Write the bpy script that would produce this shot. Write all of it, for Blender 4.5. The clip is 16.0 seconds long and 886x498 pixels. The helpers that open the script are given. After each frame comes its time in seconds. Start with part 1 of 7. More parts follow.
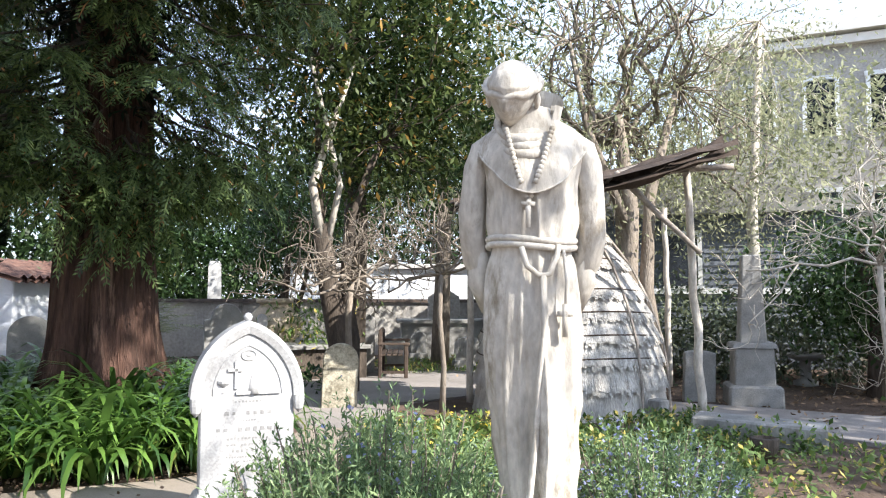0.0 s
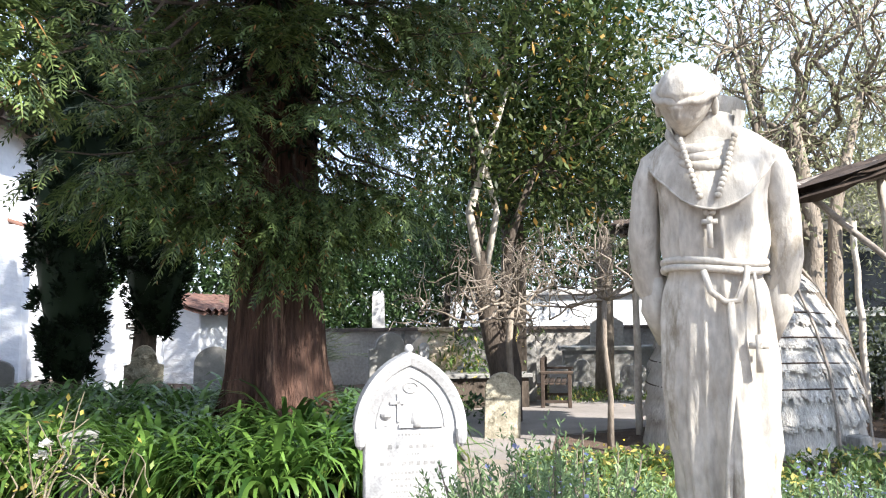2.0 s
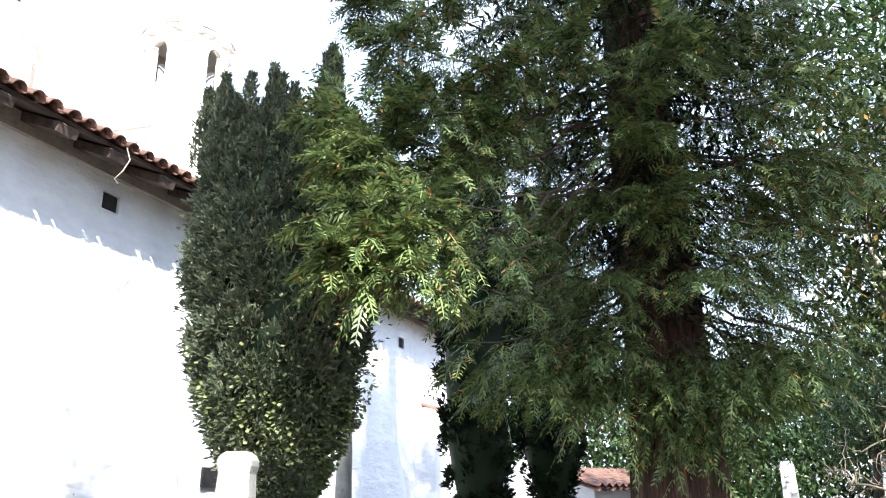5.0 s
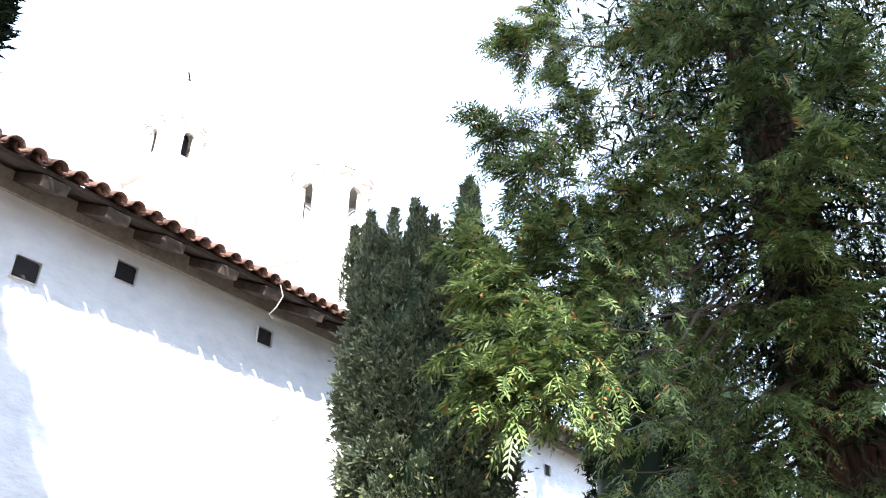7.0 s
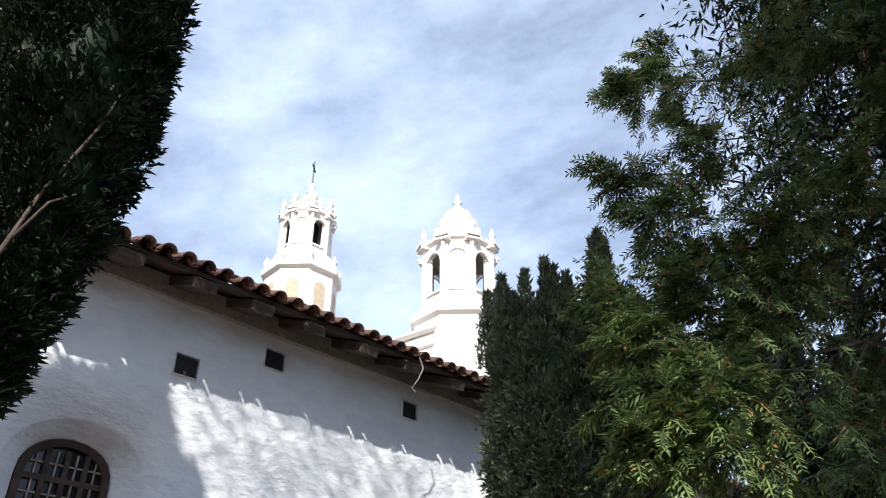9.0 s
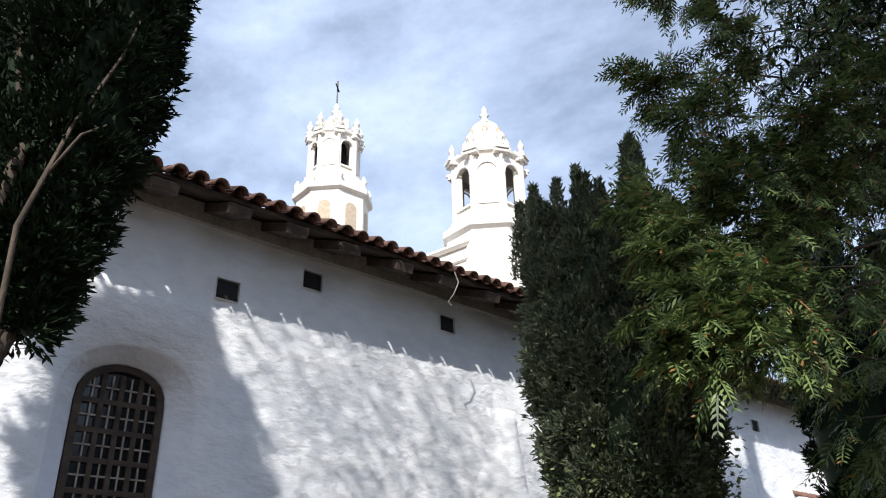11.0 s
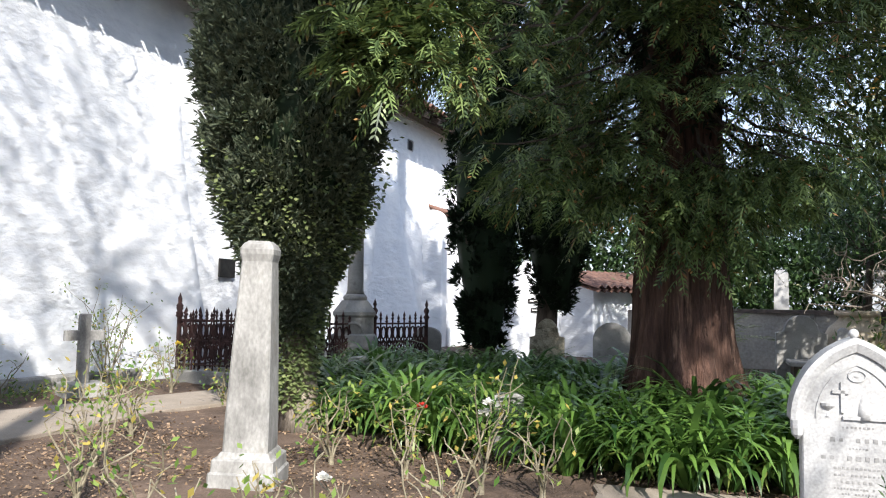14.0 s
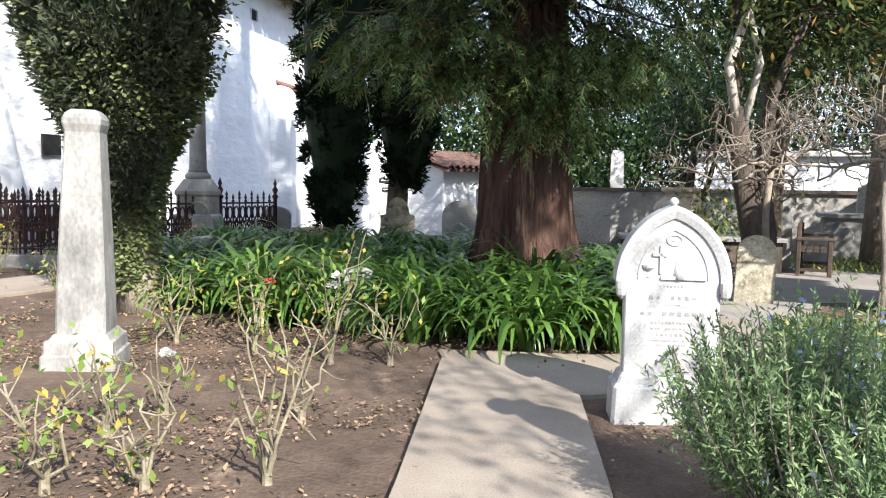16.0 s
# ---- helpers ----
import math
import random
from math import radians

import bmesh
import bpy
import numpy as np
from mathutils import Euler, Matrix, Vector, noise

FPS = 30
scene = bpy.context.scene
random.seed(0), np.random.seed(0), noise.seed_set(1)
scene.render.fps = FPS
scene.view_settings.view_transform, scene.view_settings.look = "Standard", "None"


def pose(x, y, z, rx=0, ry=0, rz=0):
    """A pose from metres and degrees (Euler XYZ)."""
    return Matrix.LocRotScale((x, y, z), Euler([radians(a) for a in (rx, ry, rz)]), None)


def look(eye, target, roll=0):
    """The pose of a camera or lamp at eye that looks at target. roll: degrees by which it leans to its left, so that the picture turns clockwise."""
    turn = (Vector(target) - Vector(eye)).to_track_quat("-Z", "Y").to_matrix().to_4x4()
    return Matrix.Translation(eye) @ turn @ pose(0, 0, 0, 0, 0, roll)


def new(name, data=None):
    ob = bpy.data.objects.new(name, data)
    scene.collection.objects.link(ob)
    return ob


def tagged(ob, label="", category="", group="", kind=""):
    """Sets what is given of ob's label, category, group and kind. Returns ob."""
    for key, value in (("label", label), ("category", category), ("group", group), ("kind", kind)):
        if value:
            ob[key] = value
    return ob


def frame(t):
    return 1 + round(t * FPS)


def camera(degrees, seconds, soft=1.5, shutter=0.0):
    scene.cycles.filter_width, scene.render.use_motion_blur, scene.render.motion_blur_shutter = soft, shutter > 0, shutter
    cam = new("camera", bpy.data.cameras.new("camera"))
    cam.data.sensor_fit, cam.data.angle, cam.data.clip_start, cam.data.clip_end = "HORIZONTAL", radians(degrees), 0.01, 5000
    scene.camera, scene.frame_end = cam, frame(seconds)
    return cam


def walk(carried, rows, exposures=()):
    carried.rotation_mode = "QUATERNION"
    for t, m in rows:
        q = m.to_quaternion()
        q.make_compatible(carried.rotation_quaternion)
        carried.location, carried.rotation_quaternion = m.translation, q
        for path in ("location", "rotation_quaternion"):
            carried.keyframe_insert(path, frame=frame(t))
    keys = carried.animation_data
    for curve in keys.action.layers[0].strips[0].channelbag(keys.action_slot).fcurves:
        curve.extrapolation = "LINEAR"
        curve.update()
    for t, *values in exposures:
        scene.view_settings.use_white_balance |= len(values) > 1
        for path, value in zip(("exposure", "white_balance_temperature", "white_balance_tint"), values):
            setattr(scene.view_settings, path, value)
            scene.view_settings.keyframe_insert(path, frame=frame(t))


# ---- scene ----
cam = camera(60.6, 16.0, soft=1.15)
PATH = [
    (0, (0.162, 0.139, 1.455), (0.756, 2.044, 1.585), 0.1),
    (0.5, (0.191, 0.234, 1.458), (0.710, 2.161, 1.583), -0.4),
    (1, (0.230, 0.315, 1.462), (0.700, 2.254, 1.603), -0.6),
    (1.5, (0.224, 0.355, 1.466), (0.544, 2.324, 1.613), -0.7),
    (2, (0.188, 0.328, 1.475), (0.376, 2.309, 1.676), -0.7),
    (2.5, (0.139, 0.305, 1.485), (0.092, 2.292, 1.707), -0.9),
    (3, (0.092, 0.287, 1.487), (-0.189, 2.249, 1.752), -1.4),
    (3.5, (0.071, 0.271, 1.491), (-0.296, 2.213, 1.798), -1.6),
    (4, (0.056, 0.266, 1.497), (-0.483, 2.158, 1.857), -1.6),
    (4.2, (0.051, 0.262, 1.501), (-0.552, 2.124, 1.916), -1.6),
    (6.3, (0.047, 0.17, 1.569), (-0.779, 1.765, 2.451), 0.8),
    (6.5, (0.034, 0.166, 1.572), (-0.83, 1.73, 2.471), 0.9),
    (7, (0.006, 0.164, 1.571), (-0.974, 1.638, 2.502), 1.0),
    (7.5, (0.0, 0.162, 1.572), (-1.064, 1.503, 2.607), -0.3),
    (8, (-0.005, 0.156, 1.576), (-1.11, 1.428, 2.655), -0.5),
    (8.2, (-0.009, 0.154, 1.577), (-1.137, 1.395, 2.666), -0.3),
    (10.3, (-0.039, 0.149, 1.573), (-1.281, 1.359, 2.57), -0.7),
    (10.5, (-0.041, 0.148, 1.573), (-1.297, 1.362, 2.547), -1.0),
    (11, (-0.043, 0.145, 1.565), (-1.368, 1.358, 2.443), -1.4),
    (11.5, (-0.042, 0.148, 1.555), (-1.375, 1.431, 2.315), -1.7),
    (12, (-0.045, 0.158, 1.538), (-1.356, 1.533, 2.163), -1.8),
    (12.5, (-0.043, 0.17, 1.518), (-1.279, 1.664, 2.01), -2.1),
    (13, (-0.039, 0.184, 1.5), (-1.154, 1.804, 1.865), -0.7),
    (13.5, (-0.044, 0.194, 1.485), (-0.988, 1.942, 1.714), 0.4),
    (14, (-0.049, 0.208, 1.473), (-0.827, 2.045, 1.613), 1.0),
    (14.5, (-0.048, 0.215, 1.465), (-0.709, 2.101, 1.562), 1.4),
    (15, (-0.043, 0.221, 1.447), (-0.622, 2.135, 1.48), 1.1),
    (15.5, (-0.032, 0.229, 1.427), (-0.543, 2.162, 1.374), 1.4),
    (16, (-0.018, 0.239, 1.41), (-0.424, 2.191, 1.245), 0.8),
]
EXPOSURE = [(0, 1.3), (2.0, 1.45), (4.2, 1.9), (7.0, 2.2), (7.5, 1.6), (8.0, 0.85), (8.2, 0.75), (10.3, 0.3), (12.0, 0.35), (13.0, 0.5), (14.0, 0.95), (16.0, 1.25)]
walk(cam, [(t, look(eye, target, roll)) for t, eye, target, roll in PATH], EXPOSURE)

# ---- light: afternoon sun over the camera's right shoulder, blue sky with thin cloud ----
SUN_EL, SUN_AZ = 37.5, 141.0
world = bpy.data.worlds.new("sky")
scene.world = world
world.use_nodes = True
wn, wl = world.node_tree.nodes, world.node_tree.links
wn.clear()
sky = wn.new("ShaderNodeTexSky")
sky.sky_type, sky.sun_disc = "NISHITA", False
sky.ozone_density, sky.air_density = 3.0, 1.2
sky.sun_elevation, sky.sun_rotation = radians(SUN_EL), radians(SUN_AZ)
wc = wn.new("ShaderNodeTexCoord")
wm = wn.new("ShaderNodeMapping")
wm.inputs["Scale"].default_value = (1.6, 3.4, 5.5)
wm.inputs["Rotation"].default_value = (0.3, 0.5, 0.7)
wz = wn.new("ShaderNodeTexNoise")
wz.inputs["Scale"].default_value, wz.inputs["Detail"].default_value, wz.inputs["Roughness"].default_value = 1.3, 9, 0.62
wr = wn.new("ShaderNodeValToRGB")
wr.color_ramp.elements[0].position, wr.color_ramp.elements[1].position = 0.34, 0.8
wr.color_ramp.elements[0].color = (0.26, 0.26, 0.26, 1)
wr.color_ramp.elements[1].color = (0.8, 0.8, 0.8, 1)
wx = wn.new("ShaderNodeMixRGB")
wx.inputs[2].default_value = (12.6, 15.0, 20.0, 1)
wb = wn.new("ShaderNodeBackground")
wb.inputs["Strength"].default_value = 0.074
wo = wn.new("ShaderNodeOutputWorld")
wl.new(wc.outputs["Generated"], wm.inputs["Vector"])
wl.new(wm.outputs["Vector"], wz.inputs["Vector"])
wl.new(wz.outputs["Fac"], wr.inputs["Fac"])
wl.new(wr.outputs["Color"], wx.inputs[0])
wl.new(sky.outputs["Color"], wx.inputs[1])
wl.new(wx.outputs["Color"], wb.inputs["Color"])
wl.new(wb.outputs["Background"], wo.inputs["Surface"])
sun_data = bpy.data.lights.new("sun", "SUN")
sun_data.energy, sun_data.angle, sun_data.color = 5.0, radians(0.53), (1.0, 0.96, 0.9)
sun = new("sun", sun_data)
sun_dir = Vector((math.sin(radians(SUN_AZ)) * math.cos(radians(SUN_EL)), math.cos(radians(SUN_AZ)) * math.cos(radians(SUN_EL)), math.sin(radians(SUN_EL))))
sun.matrix_world = look(sun_dir * 60, (0, 0, 0))


# ---- materials ----
def mat(name, c1, c2, scale=3.0, rough=0.85, bump=0.3, fine=40.0, metal=0.0, spots=None, spot_scale=1.2, spot_at=0.58, vary=0.0, stretch=None, dist=0.02, coarse=0.0):
    """A surface of two tones in broad patches, fine grain with relief, and spots of a third tone."""
    m = bpy.data.materials.new(name)
    m.use_nodes = True
    n, l = m.node_tree.nodes, m.node_tree.links
    b = n["Principled BSDF"]
    b.inputs["Roughness"].default_value, b.inputs["Metallic"].default_value = rough, metal
    b.inputs["Specular IOR Level"].default_value = 0.3
    co = n.new("ShaderNodeTexCoord")
    vec = co.outputs["Object"]
    if stretch:
        mp = n.new("ShaderNodeMapping")
        mp.inputs["Scale"].default_value = stretch
        l.new(vec, mp.inputs["Vector"])
        vec = mp.outputs["Vector"]
    big = n.new("ShaderNodeTexNoise")
    big.inputs["Scale"].default_value, big.inputs["Detail"].default_value, big.inputs["Roughness"].default_value = scale, 7, 0.65
    sm = n.new("ShaderNodeTexNoise")
    sm.inputs["Scale"].default_value, sm.inputs["Detail"].default_value = fine, 5
    l.new(vec, big.inputs["Vector"])
    l.new(vec, sm.inputs["Vector"])
    r = n.new("ShaderNodeValToRGB")
    r.color_ramp.elements[0].position, r.color_ramp.elements[1].position = 0.33, 0.68
    r.color_ramp.elements[0].color, r.color_ramp.elements[1].color = (*c1, 1), (*c2, 1)
    l.new(big.outputs["Fac"], r.inputs["Fac"])
    mul = n.new("ShaderNodeMixRGB")
    mul.blend_type = "OVERLAY"
    mul.inputs[0].default_value = 0.45
    l.new(r.outputs["Color"], mul.inputs[1])
    l.new(sm.outputs["Fac"], mul.inputs[2])
    col = mul.outputs["Color"]
    if spots:
        sp = n.new("ShaderNodeTexNoise")
        sp.inputs["Scale"].default_value, sp.inputs["Detail"].default_value, sp.inputs["Roughness"].default_value = spot_scale, 8, 0.7
        sr = n.new("ShaderNodeValToRGB")
        sr.color_ramp.elements[0].position, sr.color_ramp.elements[1].position = spot_at, spot_at + 0.12
        mx = n.new("ShaderNodeMixRGB")
        mx.inputs[2].default_value = (*spots, 1)
        l.new(vec, sp.inputs["Vector"])
        l.new(sp.outputs["Fac"], sr.inputs["Fac"])
        l.new(sr.outputs["Color"], mx.inputs[0])
        l.new(col, mx.inputs[1])
        col = mx.outputs["Color"]
    if vary:
        oi = n.new("ShaderNodeObjectInfo")
        hv = n.new("ShaderNodeHueSaturation")
        mr = n.new("ShaderNodeMapRange")
        mr.inputs["To Min"].default_value, mr.inputs["To Max"].default_value = 1 - vary, 1 + vary
        l.new(oi.outputs["Random"], mr.inputs["Value"])
        l.new(mr.outputs["Result"], hv.inputs["Value"])
        l.new(col, hv.inputs["Color"])
        col = hv.outputs["Color"]
    l.new(col, b.inputs["Base Color"])
    bp = n.new("ShaderNodeBump")
    bp.inputs["Strength"].default_value, bp.inputs["Distance"].default_value = bump, dist
    h = sm.outputs["Fac"]
    if coarse:
        ad = n.new("ShaderNodeMath")
        ad.operation = "MULTIPLY_ADD"
        ad.inputs[1].default_value = coarse
        l.new(big.outputs["Fac"], ad.inputs[0])
        l.new(sm.outputs["Fac"], ad.inputs[2])
        h = ad.outputs["Value"]
    l.new(h, bp.inputs["Height"])
    l.new(bp.outputs["Normal"], b.inputs["Normal"])
    return m


def leaf_mat(name, c1, c2, rough=0.5, glow=0.35, dry=None, dry_share=0.06, spec=0.35):
    """Leaves: the tone changes from leaf to leaf, and sunlight shines through."""
    m = bpy.data.materials.new(name)
    m.use_nodes = True
    n, l = m.node_tree.nodes, m.node_tree.links
    b, out = n["Principled BSDF"], n["Material Output"]
    b.inputs["Roughness"].default_value, b.inputs["Specular IOR Level"].default_value = rough, spec
    g = n.new("ShaderNodeNewGeometry")
    r = n.new("ShaderNodeValToRGB")
    e = r.color_ramp.elements
    e[0].color, e[1].color = (*c1, 1), (*c2, 1)
    if dry:
        e[1].position = 1 - dry_share
        d = r.color_ramp.elements.new(min(0.999, 1 - dry_share * 0.8))
        d.color = (*dry, 1)
    l.new(g.outputs["Random Per Island"], r.inputs["Fac"])
    co = n.new("ShaderNodeTexCoord")
    nz = n.new("ShaderNodeTexNoise")
    nz.inputs["Scale"].default_value, nz.inputs["Detail"].default_value = 0.9, 4
    l.new(co.outputs["Object"], nz.inputs["Vector"])
    hv = n.new("ShaderNodeHueSaturation")
    mr = n.new("ShaderNodeMapRange")
    mr.inputs["To Min"].default_value, mr.inputs["To Max"].default_value = 0.55, 1.45
    l.new(nz.outputs["Fac"], mr.inputs["Value"])
    l.new(mr.outputs["Result"], hv.inputs["Value"])
    l.new(r.outputs["Color"], hv.inputs["Color"])
    l.new(hv.outputs["Color"], b.inputs["Base Color"])
    t = n.new("ShaderNodeBsdfTranslucent")
    l.new(hv.outputs["Color"], t.inputs["Color"])
    mx = n.new("ShaderNodeMixShader")
    mx.inputs[0].default_value = glow
    l.new(b.outputs["BSDF"], mx.inputs[1])
    l.new(t.outputs["BSDF"], mx.inputs[2])
    l.new(mx.outputs["Shader"], out.inputs["Surface"])
    return m


SOIL = mat("soil", (0.055, 0.038, 0.028), (0.145, 0.1, 0.074), 1.3, 0.95, 0.55, 38, spots=(0.23, 0.165, 0.12), spot_scale=2.4, spot_at=0.58, dist=0.03, coarse=0.3)
CONCRETE = mat("concrete", (0.215, 0.178, 0.143), (0.305, 0.26, 0.212), 1.1, 0.9, 0.25, 90, spots=(0.18, 0.155, 0.125), spot_scale=1.7, spot_at=0.6, dist=0.004)
ASPHALT = mat("worn_asphalt", (0.2, 0.18, 0.165), (0.3, 0.27, 0.25), 0.9, 0.95, 0.4, 120, dist=0.005)
PLASTER = mat("whitewashed_adobe", (0.72, 0.74, 0.78), (0.83, 0.84, 0.86), 0.8, 0.9, 0.75, 3.6, spots=(0.6, 0.59, 0.58), spot_scale=0.7, spot_at=0.66, dist=0.06, stretch=(1, 0.85, 1.6), coarse=1.3)
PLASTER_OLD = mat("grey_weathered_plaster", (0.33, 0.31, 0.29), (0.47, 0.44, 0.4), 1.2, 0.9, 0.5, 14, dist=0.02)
MARBLE = mat("white_marble", (0.31, 0.305, 0.3), (0.47, 0.465, 0.46), 2.6, 0.7, 0.2, 60, spots=(0.26, 0.25, 0.235), spot_scale=3.2, spot_at=0.62, dist=0.004)
MARBLE_OLD = mat("lichened_marble", (0.15, 0.145, 0.135), (0.37, 0.36, 0.34), 3.0, 0.85, 0.4, 45, spots=(0.22, 0.2, 0.17), spot_scale=4.0, spot_at=0.56, dist=0.006, stretch=(1, 1, 0.5))
MOTTLED = mat("mottled_lichen_stone", (0.2, 0.175, 0.125), (0.5, 0.46, 0.36), 5.0, 0.9, 0.6, 40, spots=(0.13, 0.115, 0.08), spot_scale=6.0, spot_at=0.52, dist=0.01)
GRANITE = mat("grey_stone", (0.19, 0.185, 0.175), (0.33, 0.32, 0.3), 2.5, 0.85, 0.4, 70, spots=(0.12, 0.115, 0.1), spot_scale=3.0, dist=0.006)
CAST_STONE = mat("weathered_cast_stone", (0.36, 0.325, 0.275), (0.62, 0.585, 0.53), 4.5, 0.85, 0.9, 42, spots=(0.25, 0.215, 0.165), spot_scale=5.0, spot_at=0.53, dist=0.006, stretch=(1, 1, 0.45))
BARK = mat("redwood_bark", (0.022, 0.012, 0.009), (0.135, 0.074, 0.054), 5.5, 0.95, 1.0, 30, spots=(0.26, 0.16, 0.115), spot_scale=3.4, spot_at=0.6, dist=0.05, stretch=(1.6, 1.6, 0.13), coarse=1.2)
BARK_GREY = mat("grey_bark", (0.13, 0.105, 0.08), (0.33, 0.28, 0.23), 6.0, 0.95, 0.8, 40, dist=0.02, stretch=(1, 1, 0.3))
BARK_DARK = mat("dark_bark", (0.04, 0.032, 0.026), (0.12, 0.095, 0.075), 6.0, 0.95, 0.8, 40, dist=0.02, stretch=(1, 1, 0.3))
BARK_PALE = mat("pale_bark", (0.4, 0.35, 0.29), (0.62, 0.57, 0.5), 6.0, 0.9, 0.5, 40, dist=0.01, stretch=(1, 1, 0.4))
WOOD_DARK = mat("dark_wood", (0.035, 0.025, 0.02), (0.1, 0.072, 0.055), 5.0, 0.8, 0.5, 50, dist=0.008, stretch=(1, 0.3, 1))
WOOD_GREY = mat("silvered_wood", (0.2, 0.17, 0.145), (0.42, 0.37, 0.32), 5.0, 0.9, 0.6, 50, dist=0.01, stretch=(0.5, 1, 1))
TILE = mat("clay_roof_tile", (0.095, 0.052, 0.042), (0.2, 0.11, 0.082), 4.0, 0.9, 0.5, 40, spots=(0.14, 0.11, 0.09), spot_scale=5.0, spot_at=0.55, vary=0.35, dist=0.008)
IRON = mat("rusted_iron", (0.03, 0.019, 0.018), (0.1, 0.05, 0.045), 6.0, 0.7, 0.5, 60, metal=0.3, dist=0.004)
REED = mat("tule_reed", (0.42, 0.39, 0.35), (0.66, 0.63, 0.59), 6.0, 0.95, 1.0, 70, spots=(0.22, 0.18, 0.14), spot_scale=6.0, spot_at=0.6, dist=0.03, stretch=(1, 1, 0.12))
SIDING = mat("blue_grey_siding", (0.12, 0.135, 0.16), (0.165, 0.18, 0.21), 1.0, 0.8, 0.1, 60, dist=0.003)
STUCCO = mat("cream_ornate_stone", (0.72, 0.68, 0.62), (0.82, 0.79, 0.74), 0.15, 0.85, 0.2, 4, dist=0.03)
COPPER = mat("pale_green_dome", (0.5, 0.6, 0.55), (0.68, 0.72, 0.66), 0.6, 0.7, 0.2, 6, dist=0.02)
# near black that stands for shade in holes and rooms
DARK = mat("interior_shade_black", (0.012, 0.012, 0.014), (0.03, 0.028, 0.028), 2.0, 0.9, 0.1, 20)
STEEL_GREY = mat("dark_bronze", (0.03, 0.03, 0.03), (0.06, 0.055, 0.05), 6.0, 0.5, 0.2, 60, metal=0.7, dist=0.002)
INK = mat("incised_lettering", (0.22, 0.215, 0.21), (0.3, 0.295, 0.29), 10.0, 0.9, 0.1, 60)
CANE = mat("rose_cane", (0.11, 0.095, 0.055), (0.3, 0.26, 0.19), 8.0, 0.8, 0.4, 60, dist=0.003)
WHITE_PAINT = mat("white_paint", (0.74, 0.74, 0.73), (0.82, 0.82, 0.81), 3.0, 0.6, 0.1, 60, dist=0.002)
TERRACOTTA = mat("pale_terracotta", (0.42, 0.34, 0.25), (0.56, 0.47, 0.36), 3.0, 0.9, 0.3, 50, dist=0.006)
GLASS = bpy.data.materials.new("old_window_glass")
GLASS.use_nodes = True
GLASS.node_tree.nodes["Principled BSDF"].inputs["Base Color"].default_value = (0.01, 0.012, 0.016, 1)
GLASS.node_tree.nodes["Principled BSDF"].inputs["Roughness"].default_value = 0.12

REDWOOD_LEAF = leaf_mat("redwood_needles", (0.012, 0.032, 0.012), (0.19, 0.255, 0.085), 0.45, 0.25, dry=(0.32, 0.16, 0.06), dry_share=0.035)
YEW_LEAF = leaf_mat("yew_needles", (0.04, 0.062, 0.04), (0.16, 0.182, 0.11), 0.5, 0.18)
# near black: dark yews, and inner crowns with shade put into the colour
YEW_DARK = leaf_mat("dark_needles_and_inner_shade", (0.006, 0.013, 0.007), (0.022, 0.04, 0.018), 0.6, 0.1, spec=0.15)
IVY_LEAF = leaf_mat("ivy_leaves", (0.11, 0.15, 0.055), (0.25, 0.29, 0.12), 0.45, 0.3)
LILY_LEAF = leaf_mat("agapanthus_leaves", (0.025, 0.07, 0.015), (0.17, 0.3, 0.06), 0.35, 0.4, dry=(0.4, 0.33, 0.12), dry_share=0.05, spec=0.5)
ROSEMARY_LEAF = leaf_mat("rosemary_needles", (0.09, 0.16, 0.07), (0.28, 0.37, 0.17), 0.6, 0.25)
ROSE_LEAF = leaf_mat("rose_leaves", (0.09, 0.19, 0.04), (0.3, 0.38, 0.09), 0.5, 0.45, dry=(0.5, 0.4, 0.1), dry_share=0.25)
OLIVE_LEAF = leaf_mat("olive_grey_leaves", (0.17, 0.19, 0.1), (0.44, 0.44, 0.28), 0.6, 0.4)
MIXED_LEAF = leaf_mat("dark_and_sunlit_leaves", (0.014, 0.032, 0.011), (0.11, 0.145, 0.042), 0.5, 0.4, dry=(0.4, 0.25, 0.07), dry_share=0.06)
DEEP_LEAF = leaf_mat("deep_green_leaves", (0.018, 0.042, 0.015), (0.08, 0.14, 0.045), 0.5, 0.35)
GRASS_LEAF = leaf_mat("ground_cover_leaves", (0.04, 0.09, 0.02), (0.2, 0.28, 0.08), 0.5, 0.4, dry=(0.5, 0.42, 0.12), dry_share=0.15)
LITTER = leaf_mat("fallen_leaves", (0.1, 0.06, 0.036), (0.36, 0.25, 0.16), 0.8, 0.15)
PETAL = leaf_mat("white_petals", (0.75, 0.74, 0.68), (0.85, 0.84, 0.8), 0.6, 0.4)
PETAL_RED = leaf_mat("red_petals", (0.5, 0.04, 0.03), (0.65, 0.07, 0.04), 0.6, 0.3)
PETAL_BLUE = leaf_mat("blue_flowers", (0.28, 0.3, 0.55), (0.42, 0.45, 0.7), 0.6, 0.4)
PETAL_GOLD = leaf_mat("yellow_flowers", (0.6, 0.45, 0.05), (0.75, 0.6, 0.12), 0.6, 0.4)
rng = np.random.default_rng(7)


